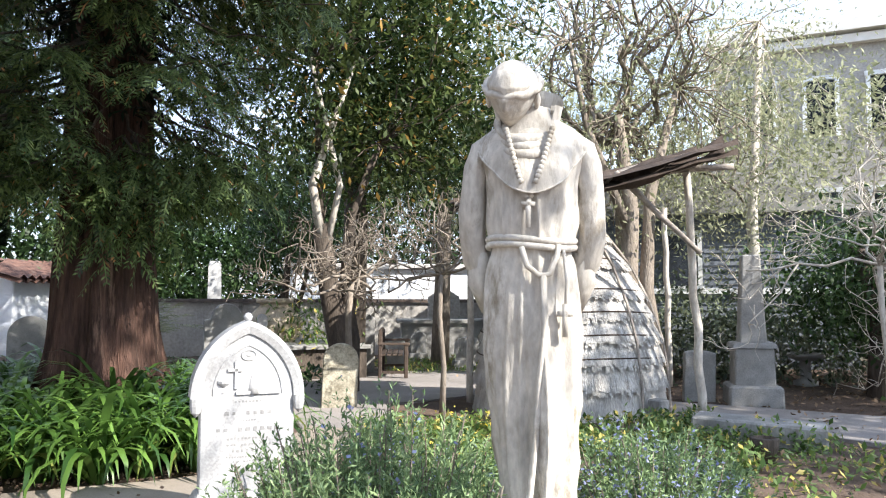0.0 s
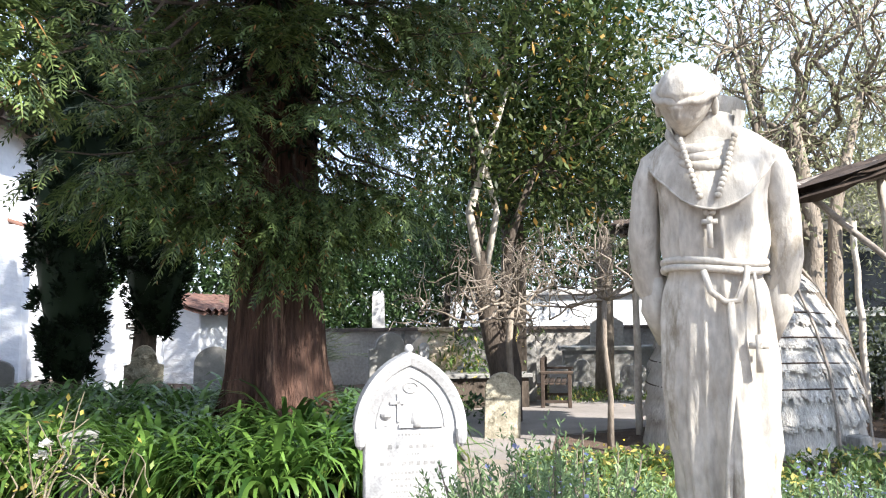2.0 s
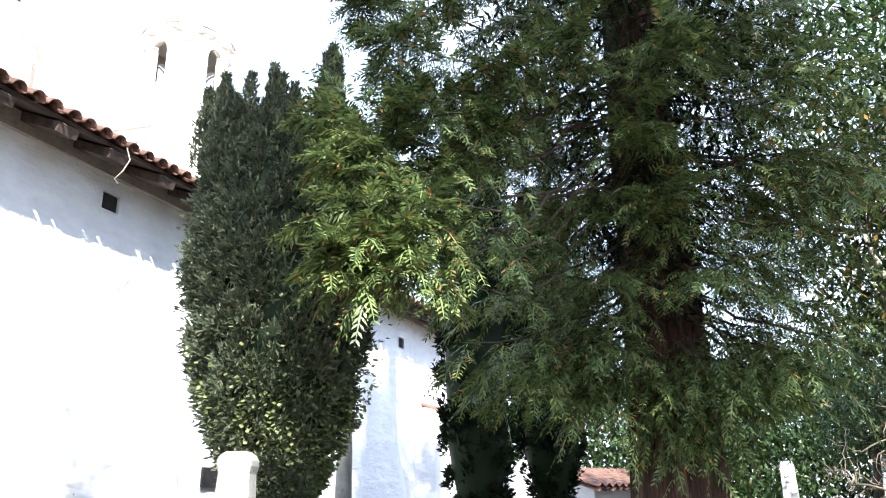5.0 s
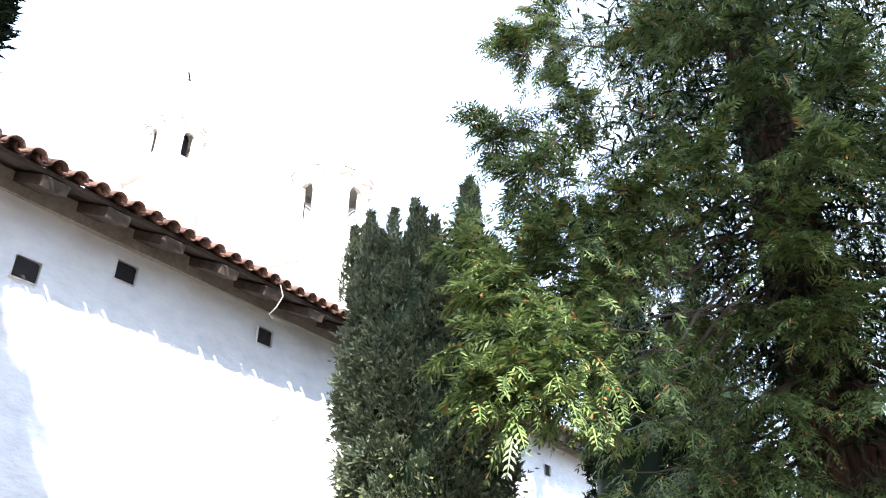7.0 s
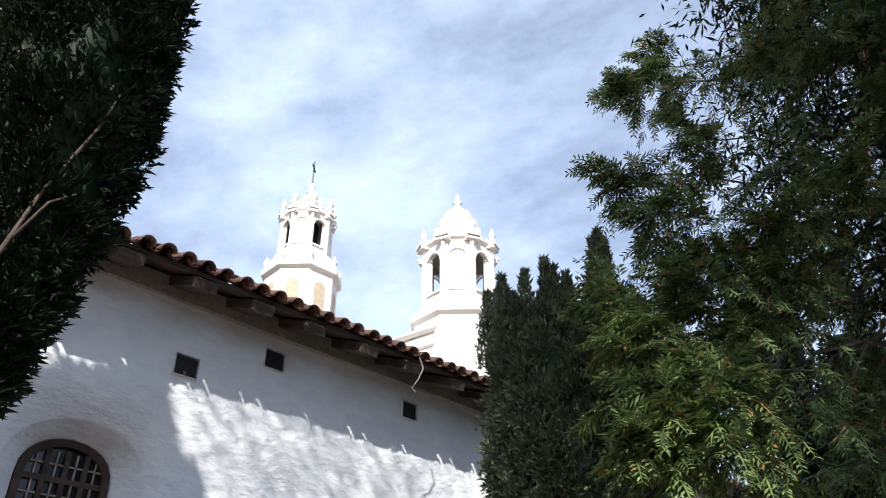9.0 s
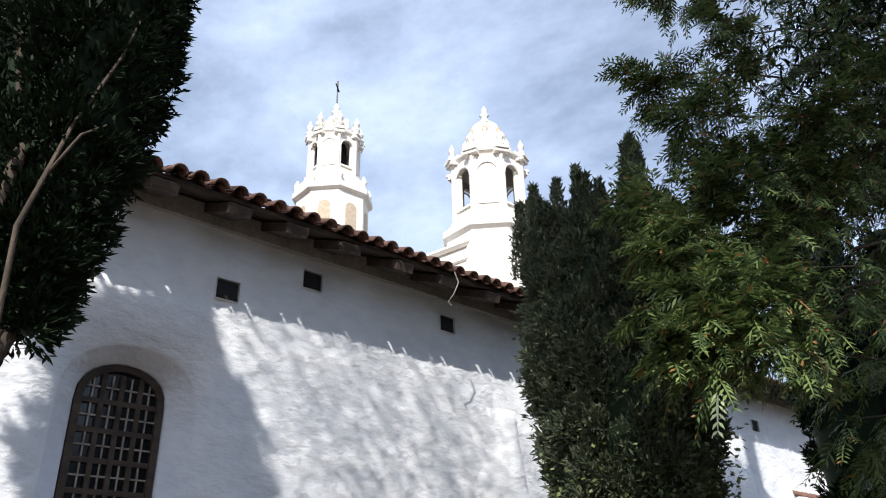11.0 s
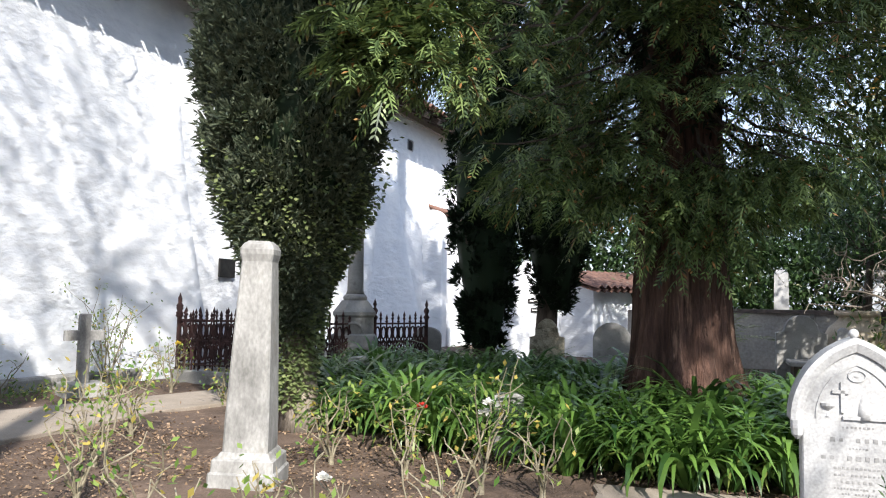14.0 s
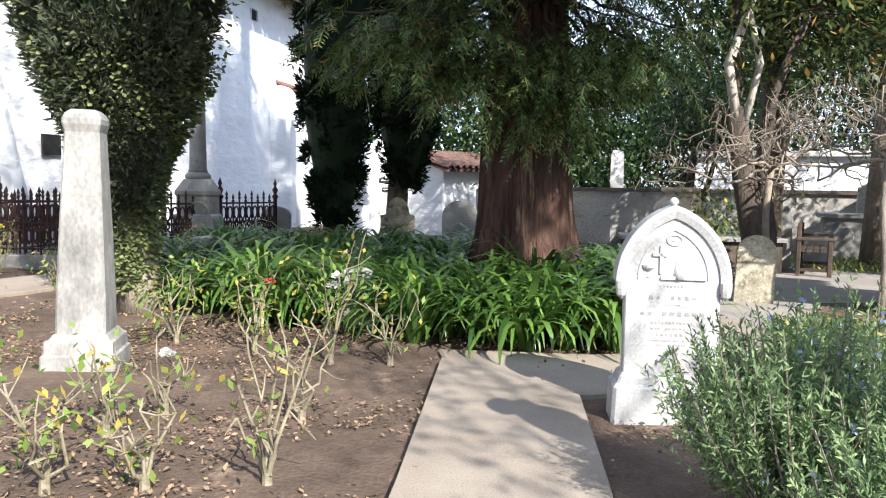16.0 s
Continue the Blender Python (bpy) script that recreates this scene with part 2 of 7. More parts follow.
# ---- mesh helpers ----
class Geo:
    """Collects vertices and faces for one mesh."""

    def __init__(self):
        self.v, self.f, self.n = [], [], 0

    def add(self, v, f):
        v = np.asarray(v, float).reshape(-1, 3)
        self.v.append(v)
        for face in f:
            self.f.append([int(i) + self.n for i in face])
        self.n += len(v)
        return self

    def box(self, cx, cy, cz, sx, sy, sz, top=1.0, bevel=0.0, m=None):
        """A box by its centre and sizes; top: how far its top is drawn in; bevel: a chamfer on its upright and upper edges."""
        hx, hy, hz = sx / 2, sy / 2, sz / 2
        b = min(bevel, hx * 0.45, hy * 0.45, hz * 0.45)

        def ring(ax, ay, z, c):
            return [(-ax + c, -ay, z), (ax - c, -ay, z), (ax, -ay + c, z), (ax, ay - c, z), (ax - c, ay, z), (-ax + c, ay, z), (-ax, ay - c, z), (-ax, -ay + c, z)]
        if b > 0:
            rows = [ring(hx, hy, -hz, b), ring(hx * top, hy * top, hz - b, b), ring(hx * top - b, hy * top - b, hz, b)]
            v = [p for r in rows for p in r]
            f = [[7, 6, 5, 4, 3, 2, 1, 0], list(range(16, 24))]
            for k in (0, 8):
                f += [[k + i, k + (i + 1) % 8, k + 8 + (i + 1) % 8, k + 8 + i] for i in range(8)]
        else:
            v = [(sx_ * hx * (top if z > 0 else 1), sy_ * hy * (top if z > 0 else 1), z) for z in (-hz, hz) for sx_, sy_ in ((-1, -1), (1, -1), (1, 1), (-1, 1))]
            f = [[3, 2, 1, 0], [4, 5, 6, 7]] + [[i, (i + 1) % 4, 4 + (i + 1) % 4, 4 + i] for i in range(4)]
        v = np.array(v, float)
        if m is not None:
            v = v @ np.array(m.to_3x3()).T
        return self.add(v + (cx, cy, cz), f)

    def tube(self, pts, radii, sides=7, cap=True, wob=0.0):
        """A round bar through points, with a radius at each."""
        pts = np.asarray(pts, float)
        radii = np.broadcast_to(np.asarray(radii, float), (len(pts),))
        t = np.gradient(pts, axis=0)
        t /= np.linalg.norm(t, axis=1)[:, None] + 1e-9
        ref = np.where(np.abs(t[:, 2:3]) > 0.9, [[1.0, 0, 0]], [[0, 0, 1.0]])
        a = np.cross(t, ref)
        a /= np.linalg.norm(a, axis=1)[:, None]
        for i in range(1, len(a)):
            a[i] = a[i - 1] - t[i] * (a[i - 1] @ t[i])
            a[i] /= np.linalg.norm(a[i])
        b = np.cross(t, a)
        th = np.arange(sides) / sides * 2 * np.pi
        rr = radii[:, None] * (1 + wob * rng.standard_normal((len(pts), sides)))
        v = pts[:, None] + rr[..., None] * (np.cos(th)[None, :, None] * a[:, None] + np.sin(th)[None, :, None] * b[:, None])
        f = [[i * sides + j, i * sides + (j + 1) % sides, (i + 1) * sides + (j + 1) % sides, (i + 1) * sides + j] for i in range(len(pts) - 1) for j in range(sides)]
        if cap:
            f += [list(range(sides))[::-1], [(len(pts) - 1) * sides + j for j in range(sides)]]
        return self.add(v, f)

    def lathe(self, profile, sides=16, centre=(0, 0, 0), square=False, turn=0.0):
        """A turned body from (radius, height) pairs."""
        th = np.arange(sides) / sides * 2 * np.pi + (np.pi / sides if square else 0) + turn
        k = 1 / np.cos(np.pi / sides) if square else 1
        v = [(r * k * np.cos(a) + centre[0], r * k * np.sin(a) + centre[1], z + centre[2]) for r, z in profile for a in th]
        n = len(profile)
        f = [[i * sides + j, i * sides + (j + 1) % sides, (i + 1) * sides + (j + 1) % sides, (i + 1) * sides + j] for i in range(n - 1) for j in range(sides)]
        f += [list(range(sides))[::-1], [(n - 1) * sides + j for j in range(sides)]]
        return self.add(v, f)

    def ball(self, c, r, seg=10, rings=6, m=None):
        v, f = [], []
        for i in range(rings + 1):
            a = math.pi * i / rings
            for j in range(seg):
                b = 2 * math.pi * j / seg
                v.append((math.sin(a) * math.cos(b), math.sin(a) * math.sin(b), math.cos(a)))
        for i in range(rings):
            for j in range(seg):
                f.append([i * seg + j, (i + 1) * seg + j, (i + 1) * seg + (j + 1) % seg, i * seg + (j + 1) % seg])
        v = np.array(v) * np.broadcast_to(np.asarray(r, float), (3,))
        if m is not None:
            v = v @ np.array(m.to_3x3()).T
        return self.add(v + np.asarray(c, float), f)

    def slab(self, outline, y0, y1, bevel=0.0):
        """An upright slab: an outline of (x, z) given depth from y0 (front) to y1, with a chamfered front edge."""
        o = np.array(outline, float)
        n = len(o)
        c = o.mean(0)
        d = np.roll(o, -1, 0) - np.roll(o, 1, 0)
        nrm = np.stack([d[:, 1], -d[:, 0]], 1)
        nrm /= np.linalg.norm(nrm, axis=1)[:, None] + 1e-9
        if ((o - c) * nrm).sum() < 0:
            nrm = -nrm
        inn = o - nrm * bevel
        rows = [(inn, y0), (o, y0 + bevel), (o, y1 - bevel), (inn, y1)] if bevel else [(o, y0), (o, y1)]
        v = [(p[0], y, p[1]) for q, y in rows for p in q]
        f = [list(range(n)), [(len(rows) - 1) * n + i for i in range(n)][::-1]]
        for k in range(len(rows) - 1):
            f += [[k * n + i, (k + 1) * n + i, (k + 1) * n + (i + 1) % n, k * n + (i + 1) % n] for i in range(n)]
        return self.add(v, f)

    def mesh(self, name, smooth=False):
        me = bpy.data.meshes.new(name)
        v = np.concatenate(self.v) if self.v else np.zeros((0, 3))
        me.from_pydata(v.tolist(), [], self.f)
        bm = bmesh.new()
        bm.from_mesh(me)
        bmesh.ops.recalc_face_normals(bm, faces=bm.faces)
        bm.to_mesh(me)
        bm.free()
        if smooth:
            me.polygons.foreach_set("use_smooth", [True] * len(me.polygons))
        return me


def quads(name, v):
    """A mesh of loose quads from an array (n, 4, 3)."""
    v = np.asarray(v, np.float32).reshape(-1, 3)
    n = len(v) // 4
    me = bpy.data.meshes.new(name)
    me.vertices.add(len(v))
    me.vertices.foreach_set("co", v.ravel())
    me.loops.add(len(v))
    me.loops.foreach_set("vertex_index", np.arange(len(v), dtype=np.int32))
    me.polygons.add(n)
    me.polygons.foreach_set("loop_start", np.arange(0, len(v), 4, dtype=np.int32))
    me.update(calc_edges=True)
    return me


def part(name, data, material, parent=None, label="", smooth=False):
    """One mesh object, a part when it has a parent."""
    me = data.mesh(name, smooth) if isinstance(data, Geo) else data
    if not me.materials:
        me.materials.append(material)
    ob = new(name, me)
    if parent is not None:
        ob.parent = parent
    if label:
        tagged(ob, label)
    return ob


def thing(name, label, category, m=None, group="", kind=""):
    """An Empty at a thing's base that holds its parts."""
    ob = new(name)
    ob.empty_display_size = 0.1
    if m is not None:
        ob.matrix_world = m
    return tagged(ob, label, category, group, kind)


def solid(name, geo, material, label, category, m=None, group="", kind="", smooth=False):
    """A thing of a single mesh."""
    ob = part(name, geo, material, None, "", smooth)
    if m is not None:
        ob.matrix_world = m
    return tagged(ob, label, category, group, kind)


def unit(v):
    return v / (np.linalg.norm(v, axis=-1, keepdims=True) + 1e-9)


def rand_dirs(n):
    return unit(rng.standard_normal((n, 3)))


def diamonds(p, d, s, length, width, droop=0.0):
    """Leaves: base points, directions, side directions, lengths and widths."""
    length, width = np.broadcast_to(length, (len(p),))[:, None], np.broadcast_to(width, (len(p),))[:, None]
    mid = p + d * length * 0.5
    tip = p + d * length - np.array([0, 0, 1.0]) * droop * length
    return np.stack([p, mid + s * width / 2, tip, mid - s * width / 2], 1)


def side_of(d):
    s = np.cross(d, np.array([0, 0, 1.0]) + 0.35 * rng.standard_normal(d.shape))
    return unit(s)


def sprays(p, d, length=0.28, pairs=6, leaf=0.1, width=0.02):
    """Flat feathery sprays: leaflets in pairs along a twig."""
    s = side_of(d)
    out = []
    n = len(p)
    ln = length * (0.7 + 0.6 * rng.random(n))[:, None]
    for k in range(pairs):
        u = (k + 0.5) / pairs
        base = p + d * ln * u - np.array([0, 0, 1.0]) * 0.25 * ln * u * u
        size = leaf * (1.15 - 0.55 * u)
        for sg in (-1, 1):
            dd = unit(d * 0.75 + s * sg * 0.8 - np.array([0, 0, 0.18]) + 0.12 * rng.standard_normal((n, 3)))
            out.append(diamonds(base, dd, unit(np.cross(dd, np.cross(d, s))), size, width, 0.1))
    out.append(diamonds(p, d, s, ln[:, 0] * 1.05, width * 0.8, 0.25))
    return np.concatenate(out)


# ---- ground ----
def ground_z(x, y):
    return 0.035 * noise.noise(Vector((x * 0.9, y * 0.9, 0))) + 0.018 * noise.noise(Vector((x * 4.1, y * 4.1, 3))) - 0.02


def make_ground():
    near_x = np.arange(-12.4, 12.41, 0.2)
    near_y = np.arange(-2.0, 20.01, 0.2)
    out = np.array([1.5, 4, 9, 20, 45, 100, 220, 480, 1000, 2000])
    xs = np.concatenate([near_x[0] - out[::-1], near_x, near_x[-1] + out])
    ys = np.concatenate([near_y[0] - out[::-1], near_y, near_y[-1] + out])
    v = [(x, y, ground_z(x, y)) for y in ys for x in xs]
    n = len(xs)
    f = [[j * n + i, j * n + i + 1, (j + 1) * n + i + 1, (j + 1) * n + i] for j in range(len(ys) - 1) for i in range(n - 1)]
    return solid("ground", Geo().add(v, f), SOIL, "bare brown garden soil strewn with dry leaves", "ground", kind="structure", smooth=True)


make_ground()


def flat_path(name, pts, z, material, label, thick=0.12):
    """A paved strip: its outline in plan, with a chamfered rim."""
    o = np.array(pts, float)
    g = Geo()
    c = o.mean(0)
    inn = o + (c - o) * (0.02 / np.linalg.norm(o - c, axis=1))[:, None]
    n = len(o)
    v = [(*p, z - thick) for p in o] + [(*p, z - 0.012) for p in o] + [(*p, z) for p in inn]
    f = [list(range(2 * n, 3 * n))]
    for k in (0, n):
        f += [[k + i, k + (i + 1) % n, k + n + (i + 1) % n, k + n + i] for i in range(n)]
    g.add(v, f)
    return solid(name, g, material, label, "path", kind="structure")


flat_path("path_garden", [(-0.35, -2.0), (0.55, -2.0), (0.06, 3.77), (-0.12, 5.27), (-1.24, 6.12), (-0.92, 3.53)], 0.045, CONCRETE, "pale concrete garden path with a raised end")
flat_path("path_cross", [(-1.2, 6.1), (-0.2, 5.36), (0.5, 5.62), (1.25, 7.0), (1.9, 8.4), (1.3, 8.9), (0.5, 6.85), (-0.1, 6.62), (-1.35, 6.5)], 0.02, CONCRETE, "grey concrete path across the front of the lily bed")
flat_path("path_church", [(-8.3, 2.0), (-7.0, 4.9), (-7.2, 7.8), (-6.6, 10.2), (-8.0, 10.3), (-8.6, 8.0), (-9.0, 6.3), (-9.6, 2.0)], 0.03, CONCRETE, "worn concrete walk along the church wall")
flat_path("path_centre", [(1.2, 8.4), (2.0, 8.3), (2.6, 10.4), (4.2, 11.0), (6.0, 10.0), (8.3, 7.4), (11.0, 3.0), (9.5, 2.5), (6.6, 6.2), (5.6, 8.9), (6.6, 11.4), (5.8, 14.5), (3.0, 15.2), (1.2, 13.5)], 0.015, ASPHALT, "worn grey asphalt cemetery walk")

# ---- the old church: long whitewashed adobe wall under a tiled roof ----
CHURCH = thing("mission_church", "whitewashed adobe church with clay tiled eaves", "church")
WX = -10.7
VENTS = [(5.15, 6.4), (6.72, 7.0), (9.93, 6.93), (22.37, 6.58), (14.8, 6.75), (1.2, 6.8)]


def arch(y0, y1, z0, spring, top, n=12):
    """An outline (y, z) with a low arched head."""
    out = [(y0, z0), (y1, z0)]
    for i in range(n + 1):
        a = math.pi * i / n
        out.append(((y0 + y1) / 2 + (y1 - y0) / 2 * math.cos(a), spring + (top - spring) * math.sin(a) ** 0.8))
    return out


def wall_x(y, z, amp=1.0):
    return WX + amp * (0.05 * noise.noise(Vector((y * 0.5, z * 0.7, 5))) + 0.03 * noise.noise(Vector((y * 1.9, z * 2.6, 8))) + 0.012 * noise.noise(Vector((y * 4.5, z * 7, 2))))


def church_wall():
    yl = set(np.round(np.arange(-7.0, 28.01, 0.25), 3))
    zl = set(np.round(np.arange(-0.2, 7.81, 0.2), 3))
    panel = (2.5, 5.5, 1.6, 6.0)
    holes = []
    for y, z in VENTS:
        h = (round(y - 0.2, 3), round(y + 0.2, 3), round(z - 0.17, 3), round(z + 0.17, 3))
        holes.append(h)
        yl |= {h[0], h[1]}
        zl |= {h[2], h[3]}
    yl, zl = sorted(yl | set(panel[:2])), sorted(zl | set(panel[2:]))
    g = Geo()
    v, f = [], []
    for z in zl:
        for y in yl:
            inside = panel[0] - 0.01 <= y <= panel[1] + 0.01 and panel[2] - 0.01 <= z <= panel[3] + 0.01
            v.append((WX if inside else wall_x(y, z), y, z))
    n = len(yl)
    for j in range(len(zl) - 1):
        for i in range(n - 1):
            cy, cz = (yl[i] + yl[i + 1]) / 2, (zl[j] + zl[j + 1]) / 2
            if panel[0] < cy < panel[1] and panel[2] < cz < panel[3]:
                continue
            if any(a < cy < b and c < cz < d for a, b, c, d in holes):
                continue
            f.append([j * n + i, j * n + i + 1, (j + 1) * n + i + 1, (j + 1) * n + i])
    g.add(v, f)
    # back, ends and top close the wall's thickness
    y0, y1, z0, z1, xb = yl[0], yl[-1], zl[0], zl[-1], WX - 1.2
    g.add([(WX, y0, z0), (WX, y0, z1), (xb, y0, z1), (xb, y0, z0), (WX, y1, z0), (WX, y1, z1), (xb, y1, z1), (xb, y1, z0)],
          [[0, 1, 2, 3], [4, 7, 6, 5], [3, 2, 6, 7], [1, 5, 6, 2]])
    # recesses of the beam holes
    for a, b, c, d in holes:
        xf, xr = WX + 0.06, WX - 0.35
        g.add([(xf, a, c), (xf, b, c), (xf, b, d), (xf, a, d), (xr, a, c), (xr, b, c), (xr, b, d), (xr, a, d)],
              [[0, 1, 5, 4], [1, 2, 6, 5], [2, 3, 7, 6], [3, 0, 4, 7], [4, 5, 6, 7]])
    me = g.mesh("wall")
    # flat panel round the window, with its splayed arched opening
    bm = bmesh.new()
    outer = arch(2.92, 4.92, 2.08, 4.35, 5.22)
    inner = arch(3.27, 4.54, 2.3, 4.45, 5.0)
    po = [bm.verts.new((WX, y, z)) for y, z in ((2.5, 1.6), (5.5, 1.6), (5.5, 6.0), (2.5, 6.0))]
    lo = [bm.verts.new((WX, y, z)) for y, z in outer]
    ed = [bm.edges.new((a[i], a[(i + 1) % len(a)])) for a in (po, lo) for i in range(len(a))]
    bmesh.ops.triangle_fill(bm, use_beauty=True, edges=ed)
    rows = [lo]
    for x, k in ((WX - 0.06, 0.1), (WX - 0.32, 0.9), (WX - 0.42, 1.0)):
        rows.append([bm.verts.new((x, p[0] + (q[0] - p[0]) * k, p[1] + (q[1] - p[1]) * k)) for p, q in zip(outer, inner)])
    for r0, r1 in zip(rows, rows[1:]):
        for i in range(len(r0)):
            bm.faces.new((r0[i], r0[(i + 1) % len(r0)], r1[(i + 1) % len(r0)], r1[i]))
    bm.from_mesh(me)
    bmesh.ops.recalc_face_normals(bm, faces=bm.faces)
    bm.to_mesh(me)
    bm.free()
    me.polygons.foreach_set("use_smooth", [True] * len(me.polygons))
    part("wall", me, PLASTER, CHURCH, "thick uneven whitewashed adobe wall")


church_wall()
# black boxes fill the beam holes in place of real shade
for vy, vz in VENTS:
    part("beam_hole", Geo().box(WX - 0.03, vy, vz, 0.12, 0.39, 0.33, 1.0, 0.07), DARK, CHURCH, "square beam hole filled near black for its shade")


def church_window():
    """A dark wooden lattice window with small panes, set deep in the wall."""
    x = WX - 0.4
    win = new("window")
    win.parent = CHURCH
    tagged(win, "arched window with a dark wooden lattice of small panes")
    inner, hole = arch(3.27, 4.54, 2.3, 4.45, 5.0), arch(3.37, 4.44, 2.4, 4.42, 4.9)
    g = Geo()
    n = len(inner)
    v = [(x + dx, y, z) for o, dx in ((inner, 0.05), (hole, 0.05), (hole, -0.06), (inner, -0.06)) for y, z in o]
    f = [[k * n + i, k * n + (i + 1) % n, ((k + 1) % 4) * n + (i + 1) % n, ((k + 1) % 4) * n + i] for k in range(4) for i in range(n)]
    part("window_frame", g.add(v, f), WOOD_DARK, win)
    for k in range(1, 4):
        y = 3.37 + 1.07 * k / 4
        part("upright_bar", Geo().box(x, y, 3.6, 0.06, 0.075, 2.5, bevel=0.01), WOOD_DARK, win)
    for k in range(1, 6):
        z = 2.4 + 2.45 * k / 6
        part("cross_bar", Geo().box(x, 3.905, z, 0.055, 1.07, 0.075, bevel=0.01), WOOD_DARK, win)
    for i in range(4):
        part("thin_bar", Geo().box(x, 3.37 + 1.07 * (i + 0.5) / 4, 3.6, 0.03, 0.022, 2.45), WOOD_GREY, win)
    for k in range(6):
        part("thin_bar", Geo().box(x, 3.905, 2.4 + 2.45 * (k + 0.5) / 6, 0.03, 1.07, 0.022), WOOD_GREY, win)
    part("pane", Geo().box(x - 0.03, 3.905, 3.63, 0.008, 1.1, 2.6), GLASS, win)
    # black panel behind the pane stands for the unlit room
    part("room_shade_panel", Geo().box(x - 0.55, 3.9, 3.6, 0.05, 2.4, 3.4), DARK, win)


church_window()


def buttress(y0t, y1t, zt, y0b, y1b, out_t, out_b):
    g = Geo()
    rows, cols = 22, 10
    v, f = [], []
    for j in range(rows + 1):
        t = j / rows
        k = (1 - t) ** 1.35
        z = -0.1 + (zt + 0.1) * t
        ya, yb = y0t + (y0b - y0t) * k, y1t + (y1b - y1t) * k
        out = out_t + (out_b - out_t) * k
        for i in range(cols + 1):
            u = i / cols
            y = ya + (yb - ya) * u
            prof = min(1, 1.15 * u) ** 1.3 * min(1, 9 * (1 - u)) ** 0.5 if 0 < u < 1 else 0
            v.append((WX - 0.05 + (out + 0.05) * prof + 0.02 * noise.noise(Vector((y * 2, z * 2, 9))), y, z))
    n = cols + 1
    for j in range(rows):
        for i in range(cols):
            f.append([j * n + i, j * n + i + 1, (j + 1) * n + i + 1, (j + 1) * n + i])
    top = rows * n
    v += [(WX - 0.05, y0t, zt), (WX - 0.05, y1t, zt)]
    f.append([top + i for i in range(n)] + [len(v) - 1, len(v) - 2])
    part("buttress", g.add(v, f), PLASTER, CHURCH, "battered plaster buttress", True)


buttress(10.4, 11.86, 5.4, 9.2, 12.75, 0.12, 0.7)
buttress(20.1, 21.55, 5.2, 19.0, 22.9, 0.12, 0.8)
# low stone footing along the wall
for i in range(34):
    y = -6.5 + i
    part("footing_stone", Geo().box(WX + 0.1, y, 0.06, 0.32 + 0.03 * rng.random(), 0.99, 0.26, 0.95, 0.03), GRANITE, CHURCH)

# scrolled end pier and lean-to past the second buttress
g = Geo().slab([(-10.75, -0.1), (-9.95, -0.1), (-9.95, 3.9)] + [(-10.35 + 0.4 * math.cos(a), 4.15 + 0.45 * math.sin(a)) for a in np.linspace(0.0, math.pi, 9)] + [(-10.75, 3.9)], 23.55, 24.0, 0.04)
part("end_pier", g, PLASTER, CHURCH, "rounded plaster pier")
part("lean_to", Geo().box(-10.3, 26.4, 2.05, 1.0, 4.6, 4.3, bevel=0.04), PLASTER, CHURCH, "plain whitewashed lean-to wall")
g = Geo()
ys = np.arange(24.0, 28.81, 0.055)
v = [(x, y, z + 0.04 * math.cos(2 * math.pi * y / 0.3) + dz) for dz in (0, -0.1) for x, z in ((-9.5, 4.32), (-10.75, 4.85)) for y in ys]
n = len(ys)
g.add(v, [[k * n + i, k * n + i + 1, (k + 1) * n + i + 1, (k + 1) * n + i] for k in (0, 2) for i in range(n - 1)] + [[i, i + 1, 2 * n + i + 1, 2 * n + i] for i in range(n - 1)] + [[0, n, 3 * n, 2 * n]])
part("lean_to_roof", g, TILE, CHURCH, "small red clay tiled lean-to roof", True)
ROOF_A = math.atan(0.42)
EAVE_X, EAVE_Z = -9.62, 7.43


def tile_mesh(length=0.5, r0=0.13, r1=0.105, th=0.018, seg=7, name="tile"):
    """A half-round clay tile; it runs up the slope away from the eave."""
    v, f = [], []
    for r, s in ((r0, 0), (r1, length)):
        for rad in (r, r - th):
            for i in range(seg + 1):
                a = math.pi * i / seg
                y, h = rad * math.cos(a), rad * math.sin(a)
                v.append((-s * math.cos(ROOF_A) + h * math.sin(ROOF_A), y, s * math.sin(ROOF_A) + h * math.cos(ROOF_A)))
    n = seg + 1
    for i in range(seg):
        f += [[i, i + 1, 2 * n + i + 1, 2 * n + i], [n + i, 3 * n + i, 3 * n + i + 1, n + i + 1], [i, n + i, n + i + 1, i + 1], [2 * n + i, 2 * n + i + 1, 3 * n + i + 1, 3 * n + i]]
    for i in (0, seg):
        f.append([i, 2 * n + i, 3 * n + i, n + i])
    me = Geo().add(v, f).mesh(name, True)
    me.materials.append(TILE)
    return me


